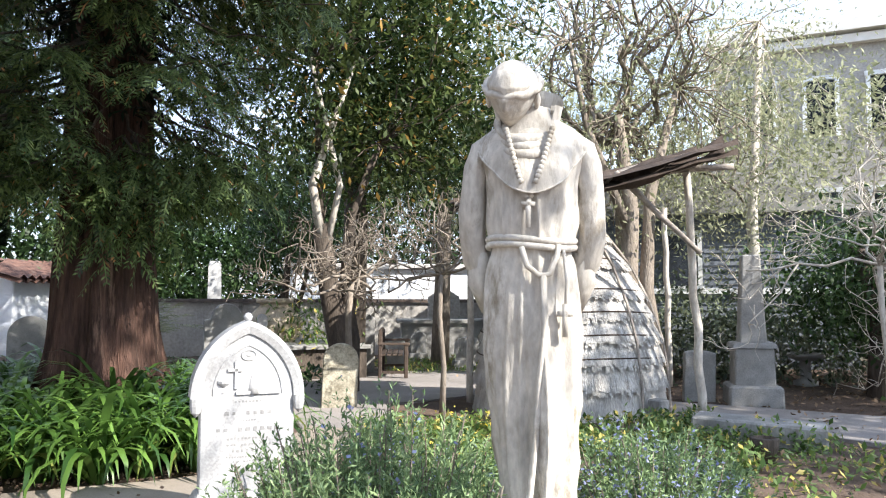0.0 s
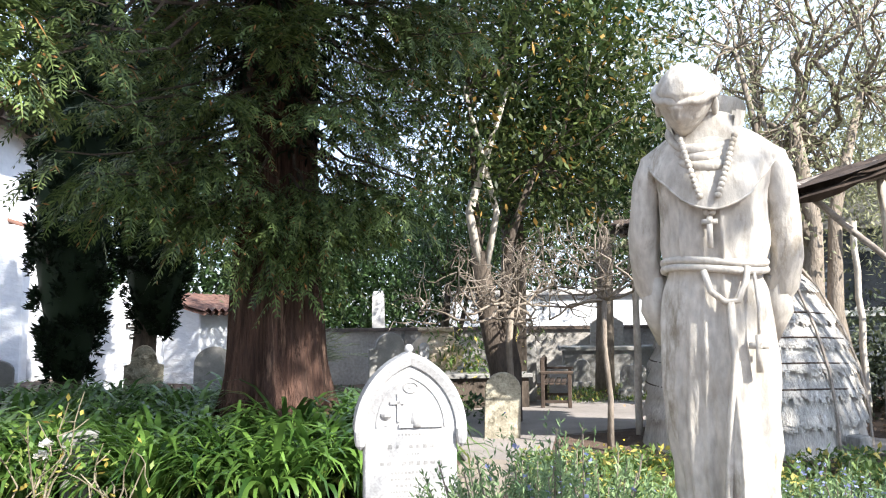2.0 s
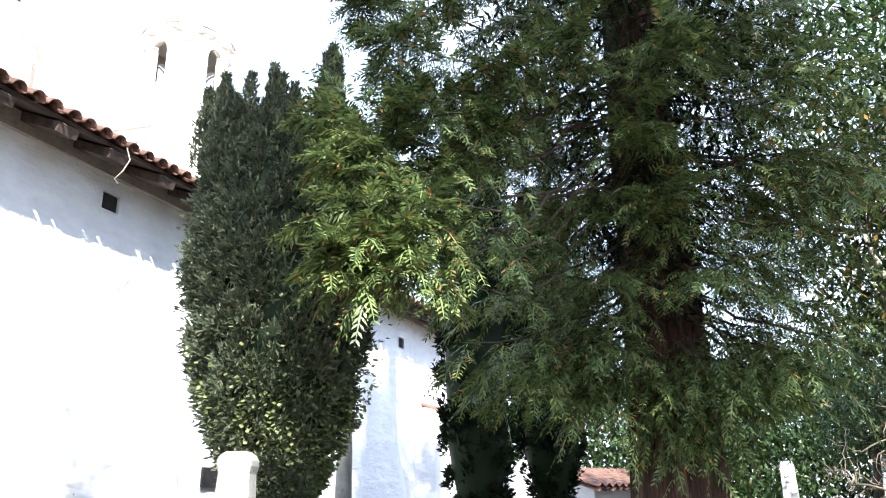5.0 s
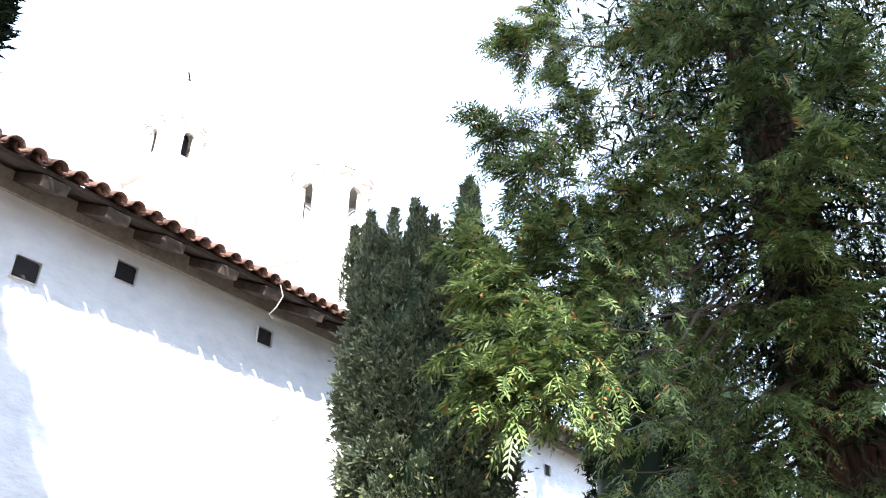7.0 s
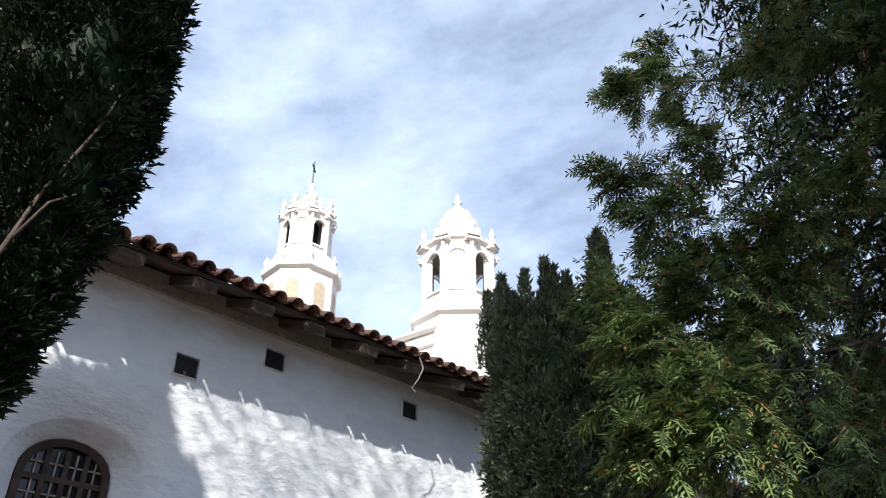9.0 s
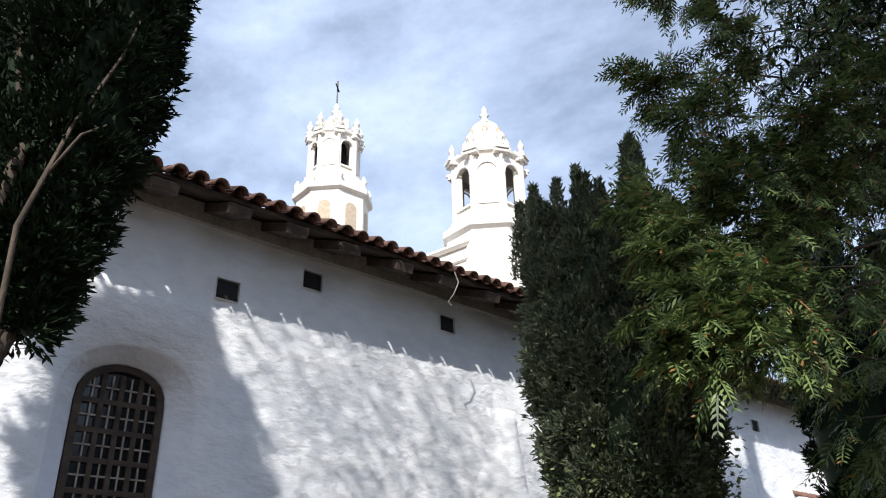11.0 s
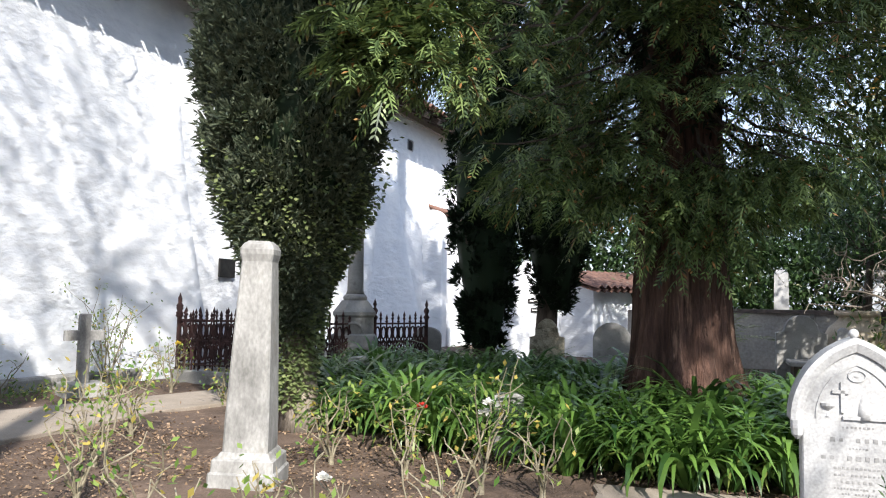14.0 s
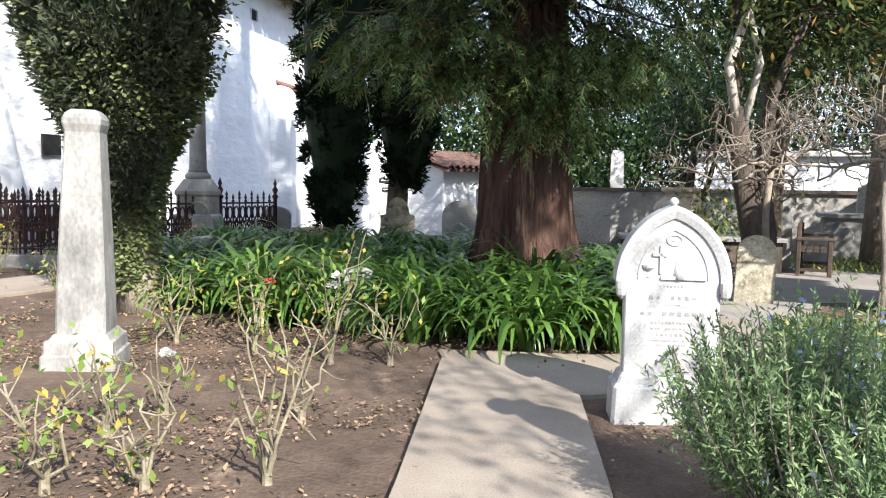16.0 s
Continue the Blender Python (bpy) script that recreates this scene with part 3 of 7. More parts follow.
def church_roof():
    roof = new("roof")
    roof.parent = CHURCH
    tagged(roof, "low-pitched roof of weathered clay barrel tiles")
    # boarding under the tiles, wavy field above
    g = Geo()
    up = Vector((-math.cos(ROOF_A), 0, math.sin(ROOF_A)))
    a = Vector((EAVE_X - 0.13, 0, EAVE_Z + 0.03))
    b = a + up * 6.4
    nrm = Vector((math.sin(ROOF_A), 0, math.cos(ROOF_A))) * 0.06
    v = [(*(p + q).xz, y) for y in (-7.0, 28.0) for p, q in ((a, nrm * 0), (b, nrm * 0), (b, nrm), (a, nrm))]
    v = [(x, y, z) for x, z, y in v]
    g.add(v, [[0, 1, 2, 3], [7, 6, 5, 4], [0, 4, 5, 1], [1, 5, 6, 2], [2, 6, 7, 3], [3, 7, 4, 0]])
    part("soffit_board", g, WOOD_DARK, roof, "dark eave boarding")
    g = Geo()
    ys = np.arange(-7.0, 28.01, 0.055)
    rows = [Vector((EAVE_X, 0, EAVE_Z + 0.07)) + up * s for s in (0.85, 2.5, 4.5, 6.3)]
    v = [(r.x, y, r.z + 0.055 * math.cos(2 * math.pi * y / 0.33)) for r in rows for y in ys]
    n = len(ys)
    g.add(v, [[j * n + i, j * n + i + 1, (j + 1) * n + i + 1, (j + 1) * n + i] for j in range(3) for i in range(n - 1)])
    tagged(part("tile_field", g, TILE, roof, "", True), kind="stuff")
    # far slope and gable end close the roof
    rb = Vector((EAVE_X, 0, EAVE_Z)) + up * 6.4
    g = Geo().add([(rb.x, -7, rb.z), (rb.x, 28, rb.z), (rb.x - 6.5, 28, rb.z - 2.7), (rb.x - 6.5, -7, rb.z - 2.7)], [[0, 1, 2, 3]])
    part("far_slope", g, TILE, roof)
    cover, pan = tile_mesh(), tile_mesh(0.5, 0.12, 0.12, 0.018, 5)
    for i in range(91):
        y = -2.6 + 0.33 * i
        for c in (0, 1):
            jit = Vector((rng.normal(0, 0.012), rng.normal(0, 0.012), rng.normal(0, 0.008)))
            p = Vector((EAVE_X + 0.1, y, EAVE_Z + 0.065 + 0.012 * c)) + up * (0.4 * c) + jit
            ob = new("tile", cover)
            ob.parent = roof
            ob.matrix_world = Matrix.Translation(p) @ pose(0, 0, 0, 0, rng.normal(0, 2.0), rng.normal(0, 2.5))
        p = Vector((EAVE_X + 0.0, y + 0.165, EAVE_Z + 0.19)) + Vector((rng.normal(0, 0.01), rng.normal(0, 0.008), 0))
        ob = new("pan_tile", pan)
        ob.parent = roof
        ob.matrix_world = Matrix.Translation(p) @ Matrix.Rotation(math.pi, 4, up)
    # rough corbel beams carrying the eave
    for i in range(27):
        y = -2.0 + 1.12 * i + rng.normal(0, 0.04)
        m = pose(0, 0, 0, 0, math.degrees(ROOF_A), 0)
        c = Vector((EAVE_X - 0.04, y, EAVE_Z - 0.13)) + up * 0.56
        part("corbel_beam", Geo().box(c.x, c.y, c.z, 1.02, 0.42, 0.17, bevel=0.02, m=m), WOOD_DARK, roof)
    # greyer plaster along the wall top carries the eave's shade in its colour
    part("eave_plate", Geo().box(WX + 0.02, 10.5, 7.6, 0.16, 35, 0.34), PLASTER_OLD, roof, "grey plaster band under the eave, darker for the eave's shade")


church_roof()
# bronze plaque on the wall
solid("wall_plaque", Geo().box(0, 0, 0, 0.05, 0.52, 0.4, bevel=0.012), STEEL_GREY, "small dark bronze plaque fixed to the whitewashed wall", "plaque", pose(WX + 0.06, 13.36, 2.12))
# a loose cord hanging from the eave
g = Geo().tube([(EAVE_X + 0.15, 9.05, 7.42), (EAVE_X + 0.2, 9.1, 7.2), (EAVE_X + 0.17, 9.0, 6.95), (EAVE_X + 0.1, 8.92, 6.8), (EAVE_X + 0.14, 8.97, 6.72)], 0.012, 5)
solid("cord", g, WOOD_GREY, "loose pale cord hanging from the tiled eave", "cord")


# ---- low white chapel and gabled wall beyond the yews ----
def small_chapel():
    c = thing("chapel", "low white outbuilding with a red tiled roof", "outbuilding", pose(-4.95, 23.9, 0, 0, 0, 62))
    part("wall", Geo().box(0, 0, 1.0, 3.6, 3.0, 2.1, bevel=0.03), PLASTER, c)
    g = Geo()
    for s in (-1, 1):
        v, f = [], []
        xs = np.linspace(-2.15, 2.15, 60)
        for yy, zz in ((s * 1.95, 1.98), (0, 2.5)):
            for x in xs:
                v.append((x, yy, zz + 0.05 * math.cos(x * 22)))
        n = len(xs)
        f = [[i, i + 1, n + i + 1, n + i] for i in range(n - 1)]
        g.add(v, f)
        g.add([(p[0], p[1], p[2] - 0.12) for p in v], f)
    part("roof", g, TILE, c, "red clay tiled roof", True)
    part("gable", Geo().slab([(-1.5, 2.0), (1.5, 2.0), (0, 2.38)], -0.06, 0.06), PLASTER, c).matrix_local = pose(-1.74, 0, 0, 0, 0, 90)
    part("door", Geo().box(0.9, -1.52, 0.95, 0.7, 0.06, 1.7, bevel=0.01), WHITE_PAINT, c)
    w = thing("gabled_wall", "white plastered gable wall with two small dark signs", "wall", pose(-6.1, 20.5, 0, 0, 0, 14))
    part("wall", Geo().slab([(-0.95, -0.1), (0.95, -0.1), (0.95, 1.5), (0, 2.75), (-0.95, 1.5)], -0.15, 0.15, 0.02), PLASTER, w)
    for z, wd in ((1.55, 0.42), (1.3, 0.25)):
        s = part("sign", Geo().box(0.25, -0.17, z, wd, 0.03, 0.12, bevel=0.01), STEEL_GREY, w, "dark sign with an unreadable line")
        part("text_bar", Geo().box(0.25, -0.188, z, wd * 0.75, 0.004, 0.03), WHITE_PAINT, s)


small_chapel()


# ---- basilica towers ----
def tower(c, turn, belf_w, z_low, z_bel, z_cor, z_drum, z_top, cross, dome_r):
    t = thing("bell_tower", "ornate cream stone bell tower with arched openings", "tower", pose(c[0], c[1], 0, 0, 0, turn), "basilica towers")
    h = belf_w / 2
    g = Geo().lathe([(h * 1.28, 0), (h * 1.28, z_low - 1.2), (h * 1.4, z_low - 0.9), (h * 1.4, z_low - 0.3), (h * 1.1, z_low)], 8, square=True)
    part("shaft", g, STUCCO, t)
    # belfry: eight piers, arches and a near-black core for the shade inside
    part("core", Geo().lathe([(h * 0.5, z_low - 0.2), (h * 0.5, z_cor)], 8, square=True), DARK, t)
    for k in range(8):
        a = math.pi / 4 * k + math.pi / 8
        m = Matrix.Rotation(a, 4, "Z")
        p = m @ Vector((h * 1.0, 0, 0))
        part("pier", Geo().box(p.x, p.y, (z_low + z_cor) / 2, h * 0.24, h * 0.26, z_cor - z_low, bevel=0.08, m=m), STUCCO, t)
        q = m @ Vector((h * 1.14, 0, 0))
        part("column", Geo().lathe([(h * 0.06, z_low), (h * 0.055, z_cor - 0.6), (h * 0.09, z_cor - 0.2), (h * 0.09, z_cor)], 8, (q.x, q.y, 0)), STUCCO, t)
        a2 = math.pi / 4 * k
        m2 = Matrix.Rotation(a2, 4, "Z")
        if k % 2 == 0:
            p2 = m2 @ Vector((h * 0.94, 0, 0))
            part("infill_panel", Geo().box(p2.x, p2.y, (z_low + z_cor) / 2, h * 0.2, h * 0.6, z_cor - z_low, m=m2), STUCCO, t)
        else:
            p2 = m2 @ Vector((h * 0.95, 0, 0))
            o = [(-h * 0.3, z_cor), (-h * 0.3, z_cor - (z_cor - z_low) * 0.2)] + [(-h * 0.3 * math.cos(b), z_cor - (z_cor - z_low) * 0.22 + h * 0.26 * math.sin(b)) for b in np.linspace(0, math.pi, 9)] + [(h * 0.3, z_cor - (z_cor - z_low) * 0.2), (h * 0.3, z_cor)]
            g = Geo().slab(o, -h * 0.08, h * 0.08)
            ob = part("arch_head", g, STUCCO, t)
            ob.matrix_local = Matrix.Translation(p2) @ m2 @ pose(0, 0, 0, 0, 0, 90)
            part("parapet", Geo().box(p2.x, p2.y, z_low + (z_cor - z_low) * 0.12, h * 0.14, h * 0.6, (z_cor - z_low) * 0.24, m=m2), STUCCO, t)
        b = m @ Vector((h * 1.16, 0, 0))
        part("pinnacle", Geo().lathe([(0.28, z_cor + 0.7), (0.4, z_cor + 0.9), (0.18, z_cor + 1.2), (0.34, z_cor + 1.6), (0.12, z_cor + 2.1), (0.02, z_cor + 2.4)], 8, (b.x, b.y, 0)), STUCCO, t)
    part("cornice", Geo().lathe([(h * 1.0, z_cor - 0.1), (h * 1.06, z_cor + 0.15), (h * 1.13, z_cor + 0.3), (h * 1.15, z_cor + 0.5), (h * 1.0, z_cor + 0.7)], 8, square=True), STUCCO, t)
    for k in range(8):
        a = math.pi / 4 * k
        m = Matrix.Rotation(a + math.pi / 8, 4, "Z")
        for z, rr, sz in ((z_cor + 0.1, 1.12, 0.3), (z_cor + 0.42, 1.17, 0.3), (z_low + 0.2, 1.12, 0.4)):
            p = m @ Vector((h * rr, 0, 0))
            part("entablature_block", Geo().box(p.x, p.y, z, h * 0.34, h * 0.44, sz, bevel=0.05, m=m), STUCCO, t)
        m = Matrix.Rotation(a, 4, "Z")
        p = m @ Vector((h * 1.02, 0, 0))
        part("balustrade", Geo().box(p.x, p.y, z_low + (z_cor - z_low) * 0.26, h * 0.12, h * 0.66, 0.2, bevel=0.04, m=m), STUCCO, t)
        o = [(h * 0.34 * math.cos(b), z_cor - (z_cor - z_low) * 0.3 + h * 0.4 * math.sin(b)) for b in np.linspace(0, math.pi, 11)]
        part("hood_moulding", Geo().tube([m @ Vector((h * 1.06, y, z)) for y, z in o], h * 0.035, 5), STUCCO, t)
        b = 0.42
        p = m @ Vector((dome_r * 1.0 * math.cos(b), 0, z_drum + (z_top - z_drum) * math.sin(b)))
        part("dome_window", Geo().ball(p, (0.12, dome_r * 0.16, dome_r * 0.24), 10, 8, m), TERRACOTTA, t, "oval dome window")
        q = m @ Vector((h * 0.9, 0, 0))
        part("scroll_bracket", Geo().lathe([(0.3, z_cor + 0.6), (0.42, z_cor + 1.0), (0.22, z_cor + 1.5), (0.3, z_cor + 1.8), (0.05, z_cor + 2.1)], 8, (q.x, q.y, 0)), STUCCO, t, smooth=True)
    part("drum", Geo().lathe([(h * 0.95, z_cor + 0.6), (h * 0.93, z_cor + 0.9), (h * 0.82, z_cor + 1.0), (h * 0.8, (z_cor + z_drum) / 2), (dome_r * 1.22, z_drum - 0.5), (dome_r * 1.22, z_drum - 0.1), (dome_r, z_drum)], 16), STUCCO, t)
    dh = z_top - z_drum
    part("dome", Geo().lathe([(dome_r * math.cos(b), z_drum + dh * math.sin(b) * 0.96) for b in np.linspace(0, 1.45, 10)], 20), COPPER, t, "pale green glazed dome", True)
    for k in range(8):
        a = math.pi / 4 * k
        pts = [(dome_r * 1.02 * math.cos(b) * math.cos(a), dome_r * 1.02 * math.cos(b) * math.sin(a), z_drum + dh * math.sin(b) * 0.97) for b in np.linspace(0, 1.35, 8)]
        part("dome_rib", Geo().tube(pts, 0.13, 5), STUCCO, t)
    part("finial", Geo().lathe([(0.55, z_top - 0.2), (0.75, z_top), (0.35, z_top + 0.25), (0.3, z_top + 0.7), (0.5, z_top + 0.95), (0.22, z_top + 1.2), (0.34, z_top + 1.5), (0.06, z_top + 2.0)], 10), COPPER, t, "pale green finial", True)
    if cross:
        part("cross", Geo().box(0, 0, z_top + 3.3, 0.12, 0.12, 2.8).box(0, 0, z_top + 3.9, 0.12, 1.3, 0.12), STEEL_GREY, t)
    return t


tower((-41.3, 43.7), 43, 5.9, 32.0, 38.0, 38.6, 41.0, 44.0, False, 1.95)
tower((-50.35, 32.85), 43, 4.1, 37.0, 41.0, 41.4, 42.7, 44.3, True, 1.35)


def tower_base():
    """The wider lower stage of the farther tower, and the gable between."""
    t = thing("tower_stage", "lower stage of a cream stone tower with arched openings", "tower", pose(-50.3, 32.9, 0, 0, 0, 43))
    part("shaft", Geo().lathe([(3.0, 0), (3.0, 35.0), (3.35, 35.2), (3.35, 35.7), (2.6, 36.2), (2.4, 37.0)], 8, square=True), STUCCO, t)
    for k in range(8):
        a = math.pi / 4 * k
        m = Matrix.Rotation(a, 4, "Z")
        o = [(-0.55, 31.0), (0.55, 31.0), (0.55, 33.4)] + [(0.55 * math.cos(b), 33.4 + 0.6 * math.sin(b)) for b in np.linspace(0, math.pi, 9)] + [(-0.55, 33.4)]
        # no hole here: a darker tan slab stands for the opening's shade
        ob = part("opening", Geo().slab(o, -0.05, 0.05), TERRACOTTA, t, "arched opening laid on as a darker tan slab for shade")
        ob.matrix_local = m @ Matrix.Translation((3.0, 0, 0)) @ pose(0, 0, 0, 0, 0, 90)
        q = Matrix.Rotation(a + math.pi / 8, 4, "Z") @ Vector((3.25, 0, 0))
        part("pinnacle", Geo().lathe([(0.3, 35.6), (0.2, 36.0), (0.34, 36.4), (0.05, 37.1)], 8, (q.x, q.y, 0)), STUCCO, t)
    w = thing("basilica_gable", "cream stone basilica front with a low pediment", "church", pose(-41.6, 43.9, 0, 0, 0, 47))
    part("wall", Geo().slab([(-9, 0), (9, 0), (9, 27.3), (0, 30.6), (-9, 27.3)], -3.4, 0.5, 0.1), STUCCO, w)
    for s in (-1, 1):
        part("raking_cornice", Geo().tube([(s * 9.3, -3.6, 27.1), (0, -3.6, 30.6)], 0.28, 4), STUCCO, w)
        part("inner_moulding", Geo().tube([(s * 6.0, -3.5, 27.0), (0, -3.5, 29.2)], 0.16, 4), STUCCO, w)


tower_base()


# ---- trees ----
def limb(g, a, b, r0, r1, sag=0.0, n=7, wig=0.06, sides=6):
    """A crooked limb from a to b; returns its points."""
    a, b = np.array(a, float), np.array(b, float)
    t = np.linspace(0, 1, n)[:, None]
    ln = np.linalg.norm(b - a)
    p = a + (b - a) * t + rng.standard_normal((n, 3)) * wig * ln * np.sin(np.pi * t) * 0.6
    p[:, 2] -= sag * ln * np.sin(np.pi * t[:, 0])
    g.tube(p, np.linspace(r0, r1, n), sides)
    return p


def redwood():
    base = np.array([-0.98, 9.85, 0.0])
    t = thing("redwood_tree", "old coast redwood with furrowed red-brown bark and drooping sprays", "tree", pose(*base))
    zs = np.concatenate([np.linspace(-0.1, 3, 22), np.linspace(3.3, 22, 26)])
    sides = 110
    v = []
    for z in zs:
        r = 0.5 * (1 - max(z, 0) / 30) + 0.36 * math.exp(-max(z, 0) / 0.55) + 0.1 * math.exp(-max(z, 0) / 2.2)
        for k in range(sides):
            a = 2 * math.pi * k / sides
            fl = 0.11 * math.exp(-max(z, 0) / 1.0) * math.sin(5 * a + 1.0) + 0.045 * math.sin(11 * a + 0.4 * z) + 0.07 * noise.noise(Vector((math.cos(a) * 4, math.sin(a) * 4, z * 0.35)))
            fl += 0.1 * noise.noise(Vector((math.cos(a) * 12, math.sin(a) * 12, z * 0.6))) + 0.05 * abs(noise.noise(Vector((math.cos(a) * 24, math.sin(a) * 24, z * 0.9))))
            v.append((r * (1 + fl) * math.cos(a), r * (1 + fl) * math.sin(a), z))
    f = [[i * sides + j, i * sides + (j + 1) % sides, (i + 1) * sides + (j + 1) % sides, (i + 1) * sides + j] for i in range(len(zs) - 1) for j in range(sides)]
    part("trunk", Geo().add(v, f), BARK, t, "furrowed fibrous red-brown trunk", True)
    P, D, big_p, big_d = [], [], [], []
    low = [(-2.82, 7.22, 3.61), (-2.67, 7.39, 3.1), (-2.53, 7.66, 2.94), (-2.23, 7.87, 2.86), (-1.93, 8.17, 3.05), (-1.54, 8.47, 3.41), (-1.13, 8.65, 2.82), (-1.74, 8.42, 2.63), (-2.3, 8.3, 3.9), (-2.1, 8.6, 4.4), (-1.8, 8.3, 4.9), (-2.5, 8.6, 5.0),
           (-1.06, 8.96, 2.47), (-0.76, 9.1, 2.2), (-0.4, 9.13, 2.32), (-0.22, 9.04, 2.56), (-0.01, 8.95, 2.87), (-0.52, 9.02, 2.91),
           (0.26, 8.65, 2.99), (0.61, 8.64, 2.84), (0.8, 8.63, 3.07), (0.53, 8.54, 3.58), (0.76, 8.43, 4.29), (0.19, 8.65, 3.96), (1.37, 8.37, 4.71)]
    high = [(-3.68, 7.26, 8.96), (-3.25, 7.47, 9.32), (-3.6, 6.74, 7.15), (-2.73, 6.82, 7.35), (-1.93, 7.93, 8.81), (-0.67, 7.63, 7.42), (-0.3, 7.36, 6.1), (-2.06, 6.85, 5.88),
            (-1.36, 7.23, 6.21), (-0.74, 7.53, 5.34), (0.16, 7.76, 7.29), (-0.69, 7.93, 4.62), (-0.9, 8.31, 8.99), (-2.99, 6.49, 6.22)]
    near = [(-3.08, 5.46, 3.5), (-2.83, 5.6, 3.56), (-2.6, 5.69, 3.42), (-2.65, 5.68, 3.9), (-2.9, 5.56, 3.72),
            (-3.07, 5.69, 4.45), (-2.87, 5.8, 4.33), (-2.81, 6.16, 5.1), (-2.51, 6.51, 4.7), (-3.3, 5.8, 4.86), (-2.25, 6.81, 5.2), (-2.76, 6.62, 5.57)]
    tufts = [np.array(e) - base for e in near]
    ends = tufts + [np.array(e) - base for e in low + high]
    starts = [min(e[2] + 2.2, 11) for e in tufts] + [min(e[2] + 0.9, 11) for e in ends[len(tufts):]]
    first = [0.6] * len(tufts) + [0.4] * 12 + [0.3] * 27
    for k in range(44):
        z = 3.1 + 3.0 * rng.random()
        a = rng.random() * 2 * math.pi
        ln = (0.9 + 1.5 * rng.random()) * (0.75 if z < 3.7 else 1.0)
        ends.append(np.array([ln * math.cos(a), ln * math.sin(a), z - 0.3 * ln]))
        starts.append(z)
        first.append(0.25)
    for k in range(170):
        z = 5.4 + 11.5 * rng.random() ** 1.1
        a = rng.random() * 2 * math.pi
        if math.sin(a) > 0.1 and rng.random() < 0.6:
            continue
        ln = (3.9 - 0.14 * z) * (0.5 + 0.5 * rng.random()) * (0.8 if math.cos(a) < -0.4 else 1.0)
        ends.append(np.array([ln * math.cos(a), ln * math.sin(a), z - 0.16 * ln - 0.3 * rng.random()]))
        starts.append(z)
        first.append(0.3)
    for e, z, u0 in zip(ends, starts, first):
        flat_r = np.hypot(e[0], e[1]) + 1e-6
        a = np.array([0.35 * e[0] / flat_r, 0.35 * e[1] / flat_r, z])
        wood = Geo()
        p = limb(wood, a, e, 0.026, 0.007, 0.06, 8, 0.04, 5)
        part("branch", wood, BARK_DARK, t)
        ln = np.linalg.norm(e - a)
        out = unit((e - a)[None])[0]
        side = unit(np.cross(out, [0, 0, 1.0])[None])[0]
        m = int((5 + ln * 3.0) * (1 - u0) / 0.7)
        for j in range(m):
            u = u0 + (1 - u0) * (j + rng.random()) / m
            i = min(int(u * 7), 6)
            q = p[i] + (p[i + 1] - p[i]) * (u * 7 - i)
            sg = 1 if j % 2 else -1
            bl = (0.8 - 0.4 * u) * (0.7 + 0.6 * rng.random())
            d = unit((out * 0.7 + side * sg * 0.75 + np.array([0, 0, -0.2]) + 0.22 * rng.standard_normal(3))[None])[0]
            across = unit(np.cross(d, np.array([0, 0, 1.0]) + 0.4 * rng.standard_normal(3))[None])[0]
            ns = 7
            w = np.linspace(0.1, 1, ns)[:, None]
            alt = np.where(np.arange(ns) % 2 == 0, 1, -1)[:, None] * (1 - 0.8 * w)
            P.append(q + d * bl * w - np.array([0, 0, 0.3]) * bl * w * w)
            D.append(unit(d * 0.8 + across * alt * 0.9 + np.array([0, 0, -0.12]) + 0.18 * rng.standard_normal((ns, 3))))
    # full sunlit hands of needles at the ends of the boughs that reach out
    for e in tufts + [np.array(q) - base for q in high]:
        out = unit((e * np.array([1, 1, 0]))[None])[0]
        for _ in range(13):
            d = unit((out * 0.55 + 0.75 * rng.standard_normal(3) * np.array([1, 1, 0.55]) + np.array([0, 0, 0.12]))[None])[0]
            across = unit(np.cross(d, np.array([0, 0, 1.0]) + 0.5 * rng.standard_normal(3))[None])[0]
            root = e - 0.12 * out + 0.13 * rng.standard_normal(3)
            ns = 9
            w = np.linspace(0.05, 1, ns)[:, None]
            alt = np.where(np.arange(ns) % 2 == 0, 1, -1)[:, None] * (1 - 0.85 * w)
            big_p.append(root + d * 0.3 * w)
            big_d.append(unit(d * 0.9 + across * alt + 0.12 * rng.standard_normal((ns, 3))))
    # near-black needles close round the inner boughs, shade put into their colour
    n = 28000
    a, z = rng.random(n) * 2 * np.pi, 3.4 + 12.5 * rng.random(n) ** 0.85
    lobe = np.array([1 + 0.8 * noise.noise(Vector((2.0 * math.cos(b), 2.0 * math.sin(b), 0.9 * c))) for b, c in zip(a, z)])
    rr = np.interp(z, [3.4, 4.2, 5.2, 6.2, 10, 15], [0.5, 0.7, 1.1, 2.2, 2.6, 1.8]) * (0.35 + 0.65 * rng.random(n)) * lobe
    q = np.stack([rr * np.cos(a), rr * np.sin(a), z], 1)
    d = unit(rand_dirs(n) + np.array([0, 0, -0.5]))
    part("inner_shade_foliage", quads("inner_shade_foliage", diamonds(q, d, side_of(d), 0.12 + 0.14 * rng.random(n), 0.042)), YEW_DARK, t, "inner needles coloured near black for the crown's inner shade")
    # short shoots that clothe the trunk
    n = 300
    a, z = rng.random(n) * 2 * np.pi, 3.4 + 10 * rng.random(n)
    rr = 0.5 + 0.7 * rng.random(n) ** 1.5
    P.append(np.stack([rr * np.cos(a), rr * np.sin(a), z], 1))
    D.append(unit(np.stack([np.cos(a), np.sin(a), -0.2 + 0.3 * rng.standard_normal(n)], 1)))
